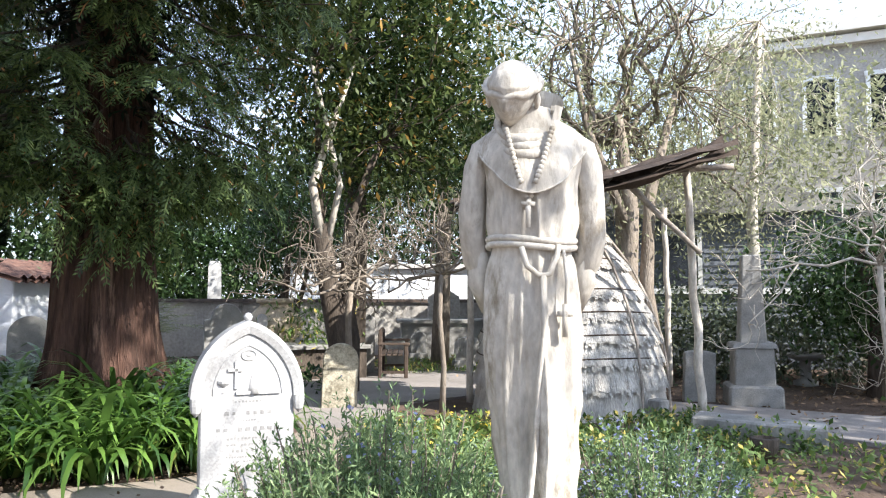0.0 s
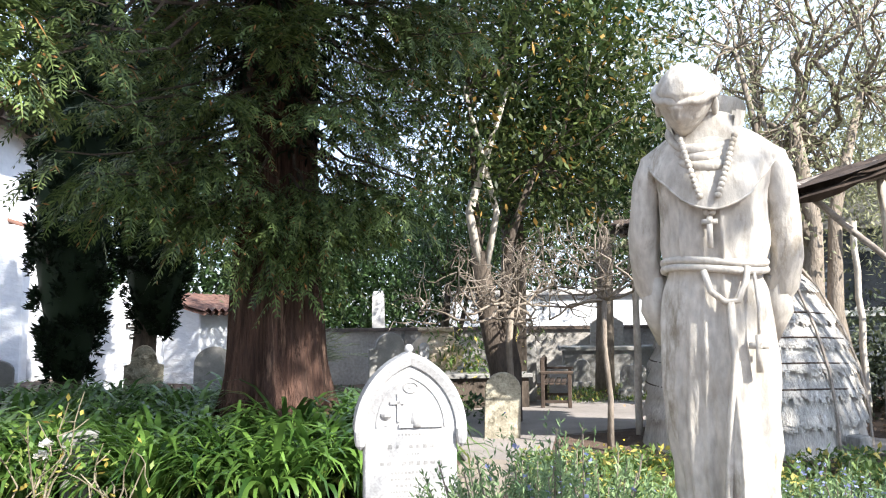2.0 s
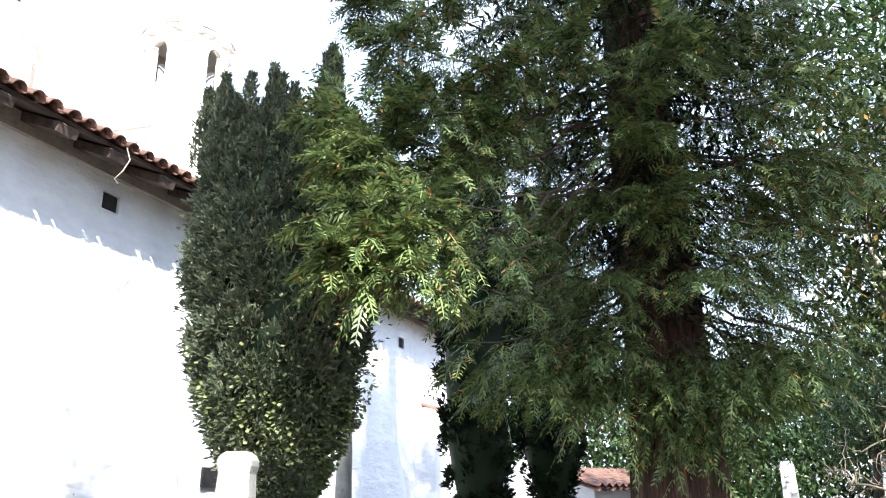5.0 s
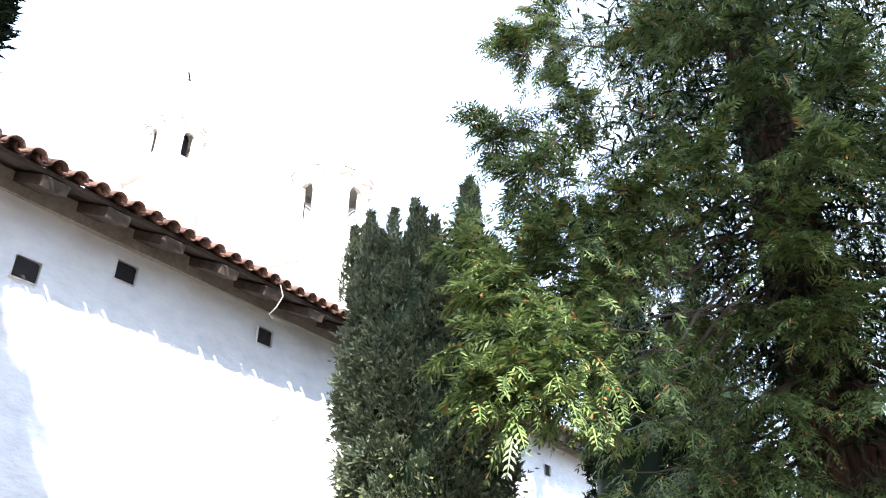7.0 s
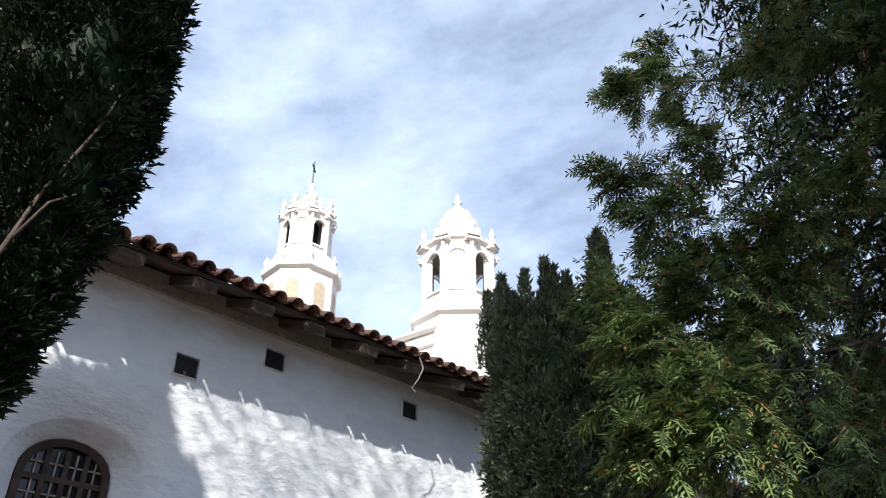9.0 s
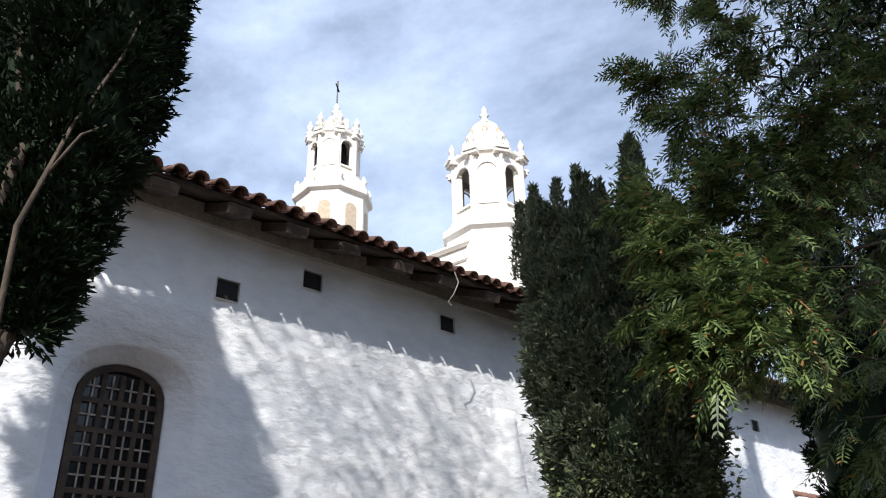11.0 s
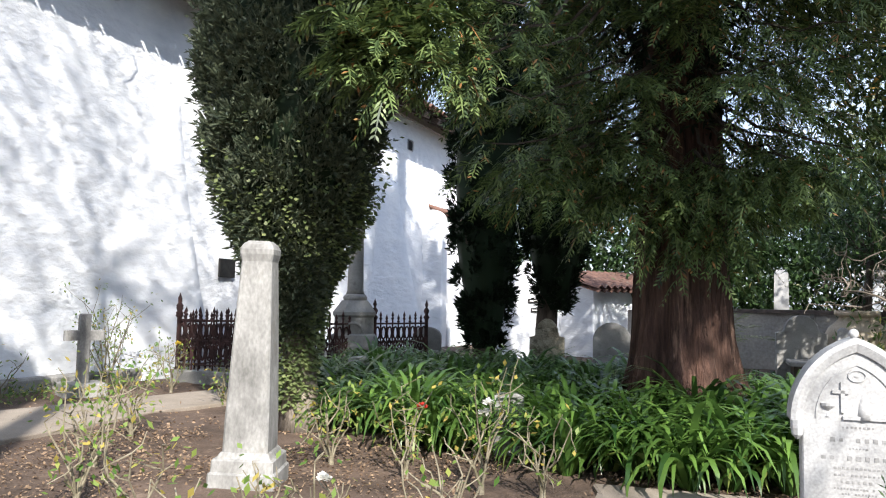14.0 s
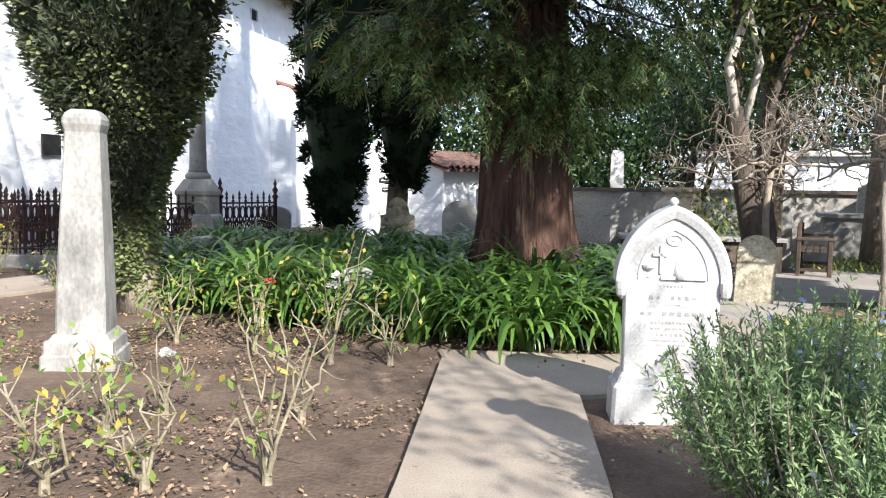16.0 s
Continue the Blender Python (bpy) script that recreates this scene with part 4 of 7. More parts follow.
    leaves = [sprays(np.concatenate(P), np.concatenate(D), 0.27, 6, 0.1, 0.023), sprays(np.concatenate(big_p), np.concatenate(big_d), 0.22, 5, 0.125, 0.026)]
    part("crown", quads("crown", np.concatenate(leaves)), REDWOOD_LEAF, t, "drooping dark green needle sprays")


redwood()


def columnar_yew(name, label, base, height, foot, profile, leaf, spires, n_leaf, lean=(0, 0), sprig=0.11, core=0.8, stem_r=0.22, lumps=0.16):
    """An upright yew: a bare stem that carries a column of erect sprigs ending in many spires."""
    t = thing(name, label, "tree", pose(*base, 0))
    zs = np.linspace(foot, height, 36)
    lx, ly = lean

    def radius(z, a):
        r = np.interp(z, [p[0] for p in profile], [p[1] for p in profile])
        return r * (1 + lumps * noise.noise(Vector((2.2 * math.cos(a), 2.2 * math.sin(a), z * 0.55 + base[0]))) + 0.08 * noise.noise(Vector((6 * math.cos(a), 6 * math.sin(a), z * 1.6))))
    bark = BARK_DARK if leaf is YEW_DARK else BARK_GREY
    stem = Geo()
    stem.tube([(0, 0, -0.1), (0.02, 0, 0.4), (lx * 0.3, ly * 0.3, foot * 0.7 + 0.4), (lx * 0.6, ly * 0.6, foot + 1.0), (lx * 0.8, ly * 0.8, foot + 2.2)], [stem_r * 1.35, stem_r, stem_r * 0.9, stem_r * 0.8, stem_r * 0.5], 12, True, 0.05)
    for k in range(6):
        a = k * 1.05
        w = Geo()
        limb(w, (0.5 * lx, 0.5 * ly, foot * 0.75 + 0.3), (lx + 0.5 * math.cos(a), ly + 0.5 * math.sin(a), foot + 2.4), stem_r * 0.45, 0.03)
        part("limb", w, bark, t, smooth=True)
    part("trunk", stem, bark, t, "", True)
    # shell inside the crown, coloured near black for the shade between sprigs
    sides = 26
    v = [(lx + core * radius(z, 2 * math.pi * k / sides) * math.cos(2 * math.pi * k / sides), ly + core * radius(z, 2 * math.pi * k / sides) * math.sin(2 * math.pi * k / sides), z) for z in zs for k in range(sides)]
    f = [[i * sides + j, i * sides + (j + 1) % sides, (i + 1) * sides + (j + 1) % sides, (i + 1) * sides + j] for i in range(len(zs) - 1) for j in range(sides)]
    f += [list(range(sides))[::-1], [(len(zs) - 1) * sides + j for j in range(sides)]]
    part("inner_shade_foliage", Geo().add(v, f), YEW_DARK, t, "", True)
    P, D = [], []
    per = 24
    nc = n_leaf // per
    z = foot + (height - foot) * rng.random(nc)
    a = rng.random(nc) * 2 * np.pi
    r = np.array([radius(zz, aa) for zz, aa in zip(z, a)]) * (0.86 + 0.16 * rng.random(nc))
    c = np.stack([lx + r * np.cos(a), ly + r * np.sin(a), z], 1)
    out = np.stack([np.cos(a), np.sin(a), np.zeros(nc)], 1)
    off = rng.standard_normal((nc * per, 3)) * np.array([1, 1, 1.4])
    P.append(np.repeat(c, per, 0) + 0.04 * off)
    D.append(unit(np.repeat(out * 0.75 + np.array([0, 0, 0.75]), per, 0) + 0.45 * off + 0.15 * rng.standard_normal((nc * per, 3))))
    for sx, sy, z0, z1, rr in spires:
        m = int(520 * (z1 - z0))
        u = rng.random(m)
        zz = z0 + (z1 - z0) * u
        rad = rr * (1 - u) ** 0.6 * np.sqrt(rng.random(m))
        a = rng.random(m) * 2 * np.pi
        P.append(np.stack([sx + rad * np.cos(a), sy + rad * np.sin(a), zz], 1))
        D.append(unit(np.stack([np.cos(a) * 0.4, np.sin(a) * 0.4, np.ones(m)], 1) + 0.25 * rng.standard_normal((m, 3))))
    P, D = np.concatenate(P), np.concatenate(D)
    ln = sprig * (0.6 + 0.8 * rng.random(len(P)))
    s = side_of(D)
    q = np.concatenate([diamonds(P, D, s, ln, ln * 0.22), diamonds(P, D, unit(np.cross(D, s)), ln, ln * 0.22)])
    # small side needles round each sprig
    for _ in range(2):
        dd = unit(D + 0.9 * rng.standard_normal(D.shape))
        q = np.concatenate([q, diamonds(P + D * ln[:, None] * 0.3, dd, side_of(dd), ln * 0.55, ln * 0.2)])
    part("crown", quads("crown", q), leaf, t, "dense erect dark green needles")
    return t


sp = []
for k in range(34):
    a, r = rng.random() * 6.28, 0.92 * rng.random() ** 0.5
    x, y = -0.25 + r * math.cos(a), -0.2 + r * math.sin(a)
    s = 0.84 * x + 0.54 * y
    sp.append((x, y, 5.5, 6.35 + 0.35 * rng.random() + 0.4 * math.exp(-((s + 0.42) / 0.18) ** 2) + 0.8 * math.exp(-((s - 0.3) / 0.24) ** 2), 0.17))
ivy_tree = columnar_yew("irish_yew", "upright yew with spiky tops and an ivy-clad stem", (-5.08, 7.85), 6.1, 1.1, [(1.1, 0.24), (1.6, 0.38), (2.1, 0.58), (2.7, 0.84), (3.6, 1.04), (4.6, 1.12), (5.6, 1.05), (6.1, 0.9)], YEW_LEAF, sp, 44000, (-0.1, -0.1), 0.1, 0.84, 0.2)
# ivy over the stem and lower crown
n = 16000
z = 0.2 + 4.0 * rng.random(n) ** 0.9
a = rng.random(n) * 2 * np.pi
rr = np.interp(z, [0.3, 1.6, 2.2, 3.0, 3.9], [0.24, 0.36, 0.66, 0.98, 1.08]) * (0.98 + 0.2 * rng.random(n))
keep = (rng.random(n) < np.interp(z, [0, 1.8, 2.4, 3.0, 3.8], [0.8, 1.0, 0.6, 0.1, 0.0])) & ((np.cos(a - 0.4 * z + 2.0) > -0.35) | (z > 1.9))
P = np.stack([-0.1 + rr * np.cos(a), rr * np.sin(a), z], 1)[keep]
D = unit(np.stack([np.cos(a), np.sin(a), -0.5 + 0 * a], 1)[keep] + 0.5 * rng.standard_normal((keep.sum(), 3)))
part("ivy", quads("ivy", diamonds(P, D, side_of(D), 0.066, 0.052)), IVY_LEAF, ivy_tree, "pale green ivy leaves")

sp = [(0.5 * math.cos(k), 0.5 * math.sin(k), 9.2, 10.0 + 0.8 * rng.random(), 0.2) for k in range(7)]
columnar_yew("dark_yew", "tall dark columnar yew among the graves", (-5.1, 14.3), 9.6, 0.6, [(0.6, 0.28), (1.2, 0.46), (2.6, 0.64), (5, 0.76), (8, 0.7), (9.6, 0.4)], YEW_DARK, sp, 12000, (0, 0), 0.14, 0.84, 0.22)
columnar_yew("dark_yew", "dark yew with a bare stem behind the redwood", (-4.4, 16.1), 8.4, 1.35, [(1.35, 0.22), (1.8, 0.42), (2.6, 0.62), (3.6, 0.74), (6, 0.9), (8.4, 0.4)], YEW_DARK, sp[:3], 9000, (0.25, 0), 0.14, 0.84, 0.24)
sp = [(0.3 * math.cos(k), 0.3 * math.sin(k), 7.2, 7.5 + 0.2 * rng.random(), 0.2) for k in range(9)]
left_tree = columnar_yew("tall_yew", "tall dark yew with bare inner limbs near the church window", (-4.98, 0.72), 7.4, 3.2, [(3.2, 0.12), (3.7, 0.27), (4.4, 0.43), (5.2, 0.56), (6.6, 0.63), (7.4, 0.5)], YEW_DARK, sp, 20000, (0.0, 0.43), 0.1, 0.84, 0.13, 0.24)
g = Geo().tube([(0.06, 0.2, 2.6), (0.3, 0.26, 3.1), (0.44, 0.21, 3.66), (0.5, 0.36, 4.38), (0.55, 0.56, 5.04), (0.48, 0.66, 5.52)], [0.02, 0.018, 0.016, 0.013, 0.01, 0.006], 9, True, 0.06)
g.tube([(0.47, 0.29, 4.02), (0.56, 0.41, 4.32), (0.58, 0.54, 4.44)], [0.011, 0.009, 0.005], 7)
# unseen tree, added so its pointed shadow falls round the church window
columnar_yew("pointed_shade_yew", "unseen pointed dark yew added to shade the church window", (-5.0, -2.4), 12.6, 1.4, [(1.4, 0.3), (3, 1.0), (9.0, 1.2), (10.9, 1.12), (11.7, 0.85), (12.6, 0.25)], YEW_DARK, [(0.1 * math.cos(k), 0.1 * math.sin(k), 12.3, 12.8 + 0.15 * k, 0.16) for k in range(4)], 9000, (0, 0), 0.2, 0.92, 0.25, 0.3)
part("bare_limb", g, BARK_DARK, left_tree, "grey-brown bare limb before dark needles", True)


def clumps(centre, radii, n_clump, per, leaf, width, hollow=0.35, flat=1.0, droop=0.2, spread=0.32):
    """Leaves in clumps through an uneven crown."""
    d = rand_dirs(n_clump)
    r = (hollow + (1 - hollow) * rng.random(n_clump) ** 0.6)[:, None]
    wob = np.array([1 + 0.35 * noise.noise(Vector(q * 1.7) + Vector(centre)) for q in d])[:, None]
    c = np.asarray(centre) + d * r * wob * np.asarray(radii)
    p = np.repeat(c, per, 0) + rng.standard_normal((n_clump * per, 3)) * spread * np.array([1, 1, flat])
    dd = unit(rand_dirs(len(p)) + np.array([0, 0, -droop]))
    ln = leaf * (0.6 + 0.8 * rng.random(len(p)))
    return diamonds(p, dd, side_of(dd), ln, ln * width), c


def leafy_tree(name, label, base, limbs, crowns, bark, leaf, twig_r=0.02, pale=(), drape=1.0):
    """A trunk with limbs to given points, twigs into the crown and leaves in clumps."""
    t = thing(name, label, "tree", pose(base[0], base[1], 0))
    w = Geo()
    for pts in limbs:
        pts = np.array(pts, float)
        w.tube(pts[:, :3], [q[3] for q in pts], 9, True, 0.05)
    qs = []
    for c, rad, nc, per, ls, wd in crowns:
        q, cc = clumps(c, rad, nc, per, ls, wd, flat=drape)
        qs.append(q)
        ends = [np.array(l[-1][:3]) for l in limbs]
        for k in range(0, len(cc), max(1, len(cc) // 26)):
            e = min(ends, key=lambda v: np.linalg.norm(v - cc[k]))
            limb(w, e, cc[k], twig_r, 0.005, -0.05, 6, 0.1, 4)
    part("trunk", w, bark, t, "", True)
    # limbs in paler bark, coloured as if the sun were on them
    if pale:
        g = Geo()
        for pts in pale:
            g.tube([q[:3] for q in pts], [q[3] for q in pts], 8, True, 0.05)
        part("pale_sunlit_limb", g, BARK_PALE, t, "smooth limb coloured pale as if sunlit", True)
    if qs:
        part("crown", quads("crown", np.concatenate(qs)), leaf, t)
    return t


# tree behind the headstone, sun on its limbs put into a paler bark
leafy_tree("evergreen_tree", "dark-stemmed evergreen with upper limbs coloured pale as if sunlit", (2.24, 11.93),
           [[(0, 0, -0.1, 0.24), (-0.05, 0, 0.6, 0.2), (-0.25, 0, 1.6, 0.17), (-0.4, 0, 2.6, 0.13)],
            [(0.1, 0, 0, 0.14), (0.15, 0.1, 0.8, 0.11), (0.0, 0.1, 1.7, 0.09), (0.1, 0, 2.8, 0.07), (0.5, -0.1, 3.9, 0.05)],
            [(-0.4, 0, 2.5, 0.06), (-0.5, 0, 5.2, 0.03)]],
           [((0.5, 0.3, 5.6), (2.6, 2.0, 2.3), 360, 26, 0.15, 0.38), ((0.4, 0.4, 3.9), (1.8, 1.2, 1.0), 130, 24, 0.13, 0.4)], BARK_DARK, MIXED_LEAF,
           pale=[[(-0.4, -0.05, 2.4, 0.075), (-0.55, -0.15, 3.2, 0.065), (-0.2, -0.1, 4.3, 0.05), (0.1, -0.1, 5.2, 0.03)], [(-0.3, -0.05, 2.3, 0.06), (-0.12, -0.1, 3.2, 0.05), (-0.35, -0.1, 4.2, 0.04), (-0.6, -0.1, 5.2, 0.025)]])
# dark mass of trees above and behind
leafy_tree("evergreen_tree", "tall dense dark evergreen above the graves", (2.78, 14.5), [[(0, 0, -0.1, 0.3), (0.1, 0, 3, 0.24), (0, 0.2, 6, 0.18), (0.3, 0, 9, 0.1)]],
           [((0.2, -1.0, 7.6), (2.8, 2.2, 3.0), 420, 26, 0.2, 0.36), ((1.4, -0.6, 4.7), (2.0, 1.4, 1.4), 210, 26, 0.18, 0.36)], BARK_DARK, DEEP_LEAF)
leafy_tree("evergreen_tree", "round clipped dark evergreen by the cemetery wall", (1.9, 18.0), [[(0, 0, -0.1, 0.12), (0, 0, 1.5, 0.1), (0.1, 0, 2.6, 0.06)], [(0, 0, 0.3, 0.07), (0.4, 0, 1.6, 0.06), (0.6, 0, 2.5, 0.03)]],
           [((0.1, 0, 3.3), (1.5, 1.3, 1.35), 160, 26, 0.16, 0.3)], BARK_DARK, DEEP_LEAF)
leafy_tree("olive_tree", "grey-green olive with a thin sunlit crown", (7.15, 11.52), [[(0, 0, -0.1, 0.2), (-0.15, 0, 1.5, 0.17), (-0.05, 0, 3.0, 0.14), (-0.3, 0, 4.6, 0.08)], [(0.35, -0.2, -0.1, 0.16), (0.15, -0.1, 1.6, 0.13), (0.3, 0, 3.2, 0.1), (0.9, 0, 5.2, 0.05)], [(-0.1, 0, 2.6, 0.09), (-0.9, 0, 4.4, 0.06), (-1.2, 0, 5.8, 0.03)]],
           [((-0.6, 0.6, 5.3), (3.0, 2.0, 2.2), 250, 20, 0.11, 0.34), ((1.6, 0, 5.0), (2.0, 1.6, 2.0), 110, 18, 0.11, 0.34), ((0.2, 0.5, 3.4), (2.2, 1.0, 1.0), 120, 20, 0.11, 0.34)], BARK_GREY, OLIVE_LEAF)
leafy_tree("olive_tree", "sunlit grey-green tree beyond the thatched hut", (5.2, 16.5), [[(0, 0, -0.1, 0.22), (0.1, 0, 3, 0.16), (0, 0, 6, 0.08)]],
           [((0.3, 0, 5.6), (3.2, 2.2, 3.2), 300, 22, 0.16, 0.36)], BARK_GREY, OLIVE_LEAF)
leafy_tree("shrub_tree", "dark leafy tree with bare pale twigs at its front", (9.7, 9.1), [[(0, 0, -0.1, 0.13), (0.1, 0, 1.2, 0.1), (-0.2, 0, 2.2, 0.07)], [(0.2, 0.1, -0.1, 0.09), (0.5, 0.1, 1.4, 0.07), (0.4, 0, 2.5, 0.04)]],
           [((0.5, 0.3, 1.75), (1.8, 1.5, 0.95), 330, 26, 0.13, 0.42), ((1.6, -0.6, 1.2), (1.4, 1.0, 1.0), 160, 24, 0.13, 0.42)], BARK_DARK, DEEP_LEAF)
leafy_tree("olive_tree", "thin pale-stemmed tree with small grey-green leaves", (10.4, 12.4), [[(0, 0, -0.1, 0.14), (-0.1, 0, 3, 0.11), (0.2, 0, 7, 0.05)]],
           [((-0.4, 0, 4.8), (2.8, 2.0, 3.0), 420, 24, 0.1, 0.36)], BARK_PALE, OLIVE_LEAF)


def bare_tree(name, label, base, trunk_top, reach, n_main, bark, r0=0.05, up=0.1, spread=(0.0, 6.28), depth=3):
    """A leafless tree with crooked knuckled boughs."""
    t = thing(name, label, "tree", pose(base[0], base[1], 0))
    w = [Geo()]
    top = np.array(trunk_top, float)
    w[0].tube([(0, 0, -0.1), top * 0.35 + (0.03, 0, 0), top * 0.7 - (0.02, 0, 0), top], [r0 * 1.3, r0, r0 * 0.95, r0 * 0.9], 9, True, 0.04)

    def grow(p, d, ln, r, k):
        pts, q = [p], p
        for _ in range(5):
            d = unit((d + 0.38 * rng.standard_normal(3) + np.array([0, 0, up * 0.5]))[None])[0]
            q = q + d * ln / 5
            pts.append(q)
        w[-1].tube(pts, np.linspace(r, r * 0.6, 6), 5)
        if k:
            for _ in range(3 if k > 1 else 4):
                i = int(rng.integers(2, 6))
                dd = unit((d + 0.95 * rng.standard_normal(3) + np.array([0, 0, up]))[None])[0]
                grow(np.array(pts[i]), dd, ln * (0.5 + 0.3 * rng.random()), r * 0.6, k - 1)
    for k in range(n_main):
        a = spread[0] + (spread[1] - spread[0]) * (k + 0.5 * rng.random()) / n_main
        w.append(Geo())
        grow(top, np.array([math.cos(a), math.sin(a), 0.35]), reach * (0.7 + 0.5 * rng.random()), r0 * 0.55, depth)
    part("trunk", w[0], bark, t, "", True)
    for g in w[1:]:
        part("bough", g, bark, t, "", True)
    return t


bare_tree("fruit_tree", "leafless old fruit tree with knuckled pale twigs", (2.95, 9.11), (0.0, 0.05, 1.75), 1.0, 7, BARK_GREY, 0.034, 0.22)
bare_tree("fruit_tree", "leafless low fruit tree behind the headstone", (2.07, 10.92), (0.1, 0.1, 1.7), 1.1, 6, BARK_GREY, 0.05, 0.05)
bare_tree("fruit_tree", "leafless tree with crooked pale sunlit boughs", (8.67, 7.9), (-0.1, 0, 1.9), 1.5, 8, BARK_PALE, 0.04, 0.12)
bare_tree("tall_bare_tree", "tall bare grey tree behind the ramada", (7.66, 12.9), (0.1, 0, 4.4), 2.3, 8, BARK_GREY, 0.12, 0.35)


# wooded backdrop: belts of foliage that close the cemetery
def belt(name, label, x0, x1, y0, y1, zc, zr, n, per, leaf, ls):
    t = rng.random(n)
    base = np.stack([x0 + (x1 - x0) * t, y0 + (y1 - y0) * t, zc + zr * (2 * rng.random(n) - 1)], 1)
    base[:, 2] += 1.2 * np.array([noise.noise(Vector((p[0] * 0.35, p[1] * 0.35, 4))) for p in base])
    base[:, :2] += rng.standard_normal((n, 2)) * 0.7
    p = np.repeat(base, per, 0) + rng.standard_normal((n * per, 3)) * 0.42
    d = unit(rand_dirs(len(p)) + np.array([0, 0, -0.15]))
    ln = ls * (0.6 + 0.8 * rng.random(len(p)))
    ob = part(name, quads(name, diamonds(p, d, side_of(d), ln, ln * 0.42)), leaf)
    tagged(ob, label, "trees", kind="stuff")


belt("far_trees", "distant belt of dark evergreen trees beyond the cemetery wall", -14, 5, 30, 27, 3.2, 2.4, 820, 20, DEEP_LEAF, 0.34)
belt("far_trees", "distant belt of sunlit grey-green trees", 2, 22, 27, 17, 4.8, 3.8, 900, 22, OLIVE_LEAF, 0.26)
belt("hedge", "dark clipped hedge before the grey house", 7.0, 15.0, 14.0, 9.0, 0.75, 0.7, 900, 28, YEW_LEAF, 0.12)
belt("hedge", "dark evergreen hedge behind the redwood", -3.2, 0.6, 25.0, 24.3, 2.3, 1.7, 480, 24, DEEP_LEAF, 0.2)

belt("hedge", "dark evergreen hedge beyond the cemetery wall", 0.5, 10.0, 25.5, 23.0, 4.3, 1.7, 700, 24, DEEP_LEAF, 0.22)

# tall unseen trees, added to shade the redwood, yew, path and church wall
leafy_tree("shade_tree", "unseen dense evergreen added to shade the redwood and path", (6.8, -0.6), [[(0, 0, -0.1, 0.4), (0.1, 0, 5, 0.32), (-0.2, 0.2, 11, 0.2), (-0.3, 0.4, 17, 0.08)]],
           [((1.0, -1.5, 16.2), (3.4, 4.0, 4.8), 330, 20, 0.34, 0.5), ((-2.4, -1.0, 6.3), (1.2, 1.0, 0.9), 26, 26, 0.12, 0.34)], BARK_DARK, DEEP_LEAF)
leafy_tree("shade_tree", "unseen thin-crowned tree added to dapple the church wall and yew", (3.0, -6.5), [[(0, 0, -0.1, 0.35), (-0.4, 0.3, 5, 0.28), (-1.6, 1.6, 11, 0.18), (-2.8, 3.2, 15, 0.08)]],
           [((-3.4, 3.4, 16.0), (3.4, 2.8, 3.2), 215, 44, 0.13, 0.34), ((-1.3, 6.0, 13.6), (1.5, 1.5, 2.2), 150, 40, 0.16, 0.36)], BARK_DARK, DEEP_LEAF, drape=2.6)


# another unseen tree, added to darken the ground on the right
leafy_tree("shade_tree", "unseen broad evergreen added to shade the asphalt walk", (14.2, -1.2), [[(0, 0, -0.1, 0.3), (-0.1, 0.1, 3, 0.24), (-0.5, 0.5, 6.5, 0.14), (-0.7, 0.7, 8.5, 0.06)]],
           [((-0.7, 0.7, 7.5), (3.2, 3.0, 2.6), 330, 20, 0.26, 0.45)], BARK_DARK, DEEP_LEAF)


# ---- graves and monuments ----
def gothic(w, spring, top, n=14, z0=0.0):
    """A pointed outline (x, z) of half width w."""
    h = top - spring
    out = [(-w, z0), (w, z0)]
    c = (h * h - w * w) / (2 * w)
    r = w + c
    a1 = math.atan2(h, c)
    out += [(-c + r * math.cos(a1 * i / n), spring + r * math.sin(a1 * i / n)) for i in range(n + 1)]
    out += [(c - r * math.cos(a1 * i / n), spring + r * math.sin(a1 * i / n)) for i in range(n - 1, -1, -1)]
    return out


def rounded(w, spring, rise, n=12, z0=-0.15):
    return [(-w, z0), (w, z0)] + [(w * math.cos(a), spring + rise * math.sin(a)) for a in np.linspace(0, math.pi, n + 1)]


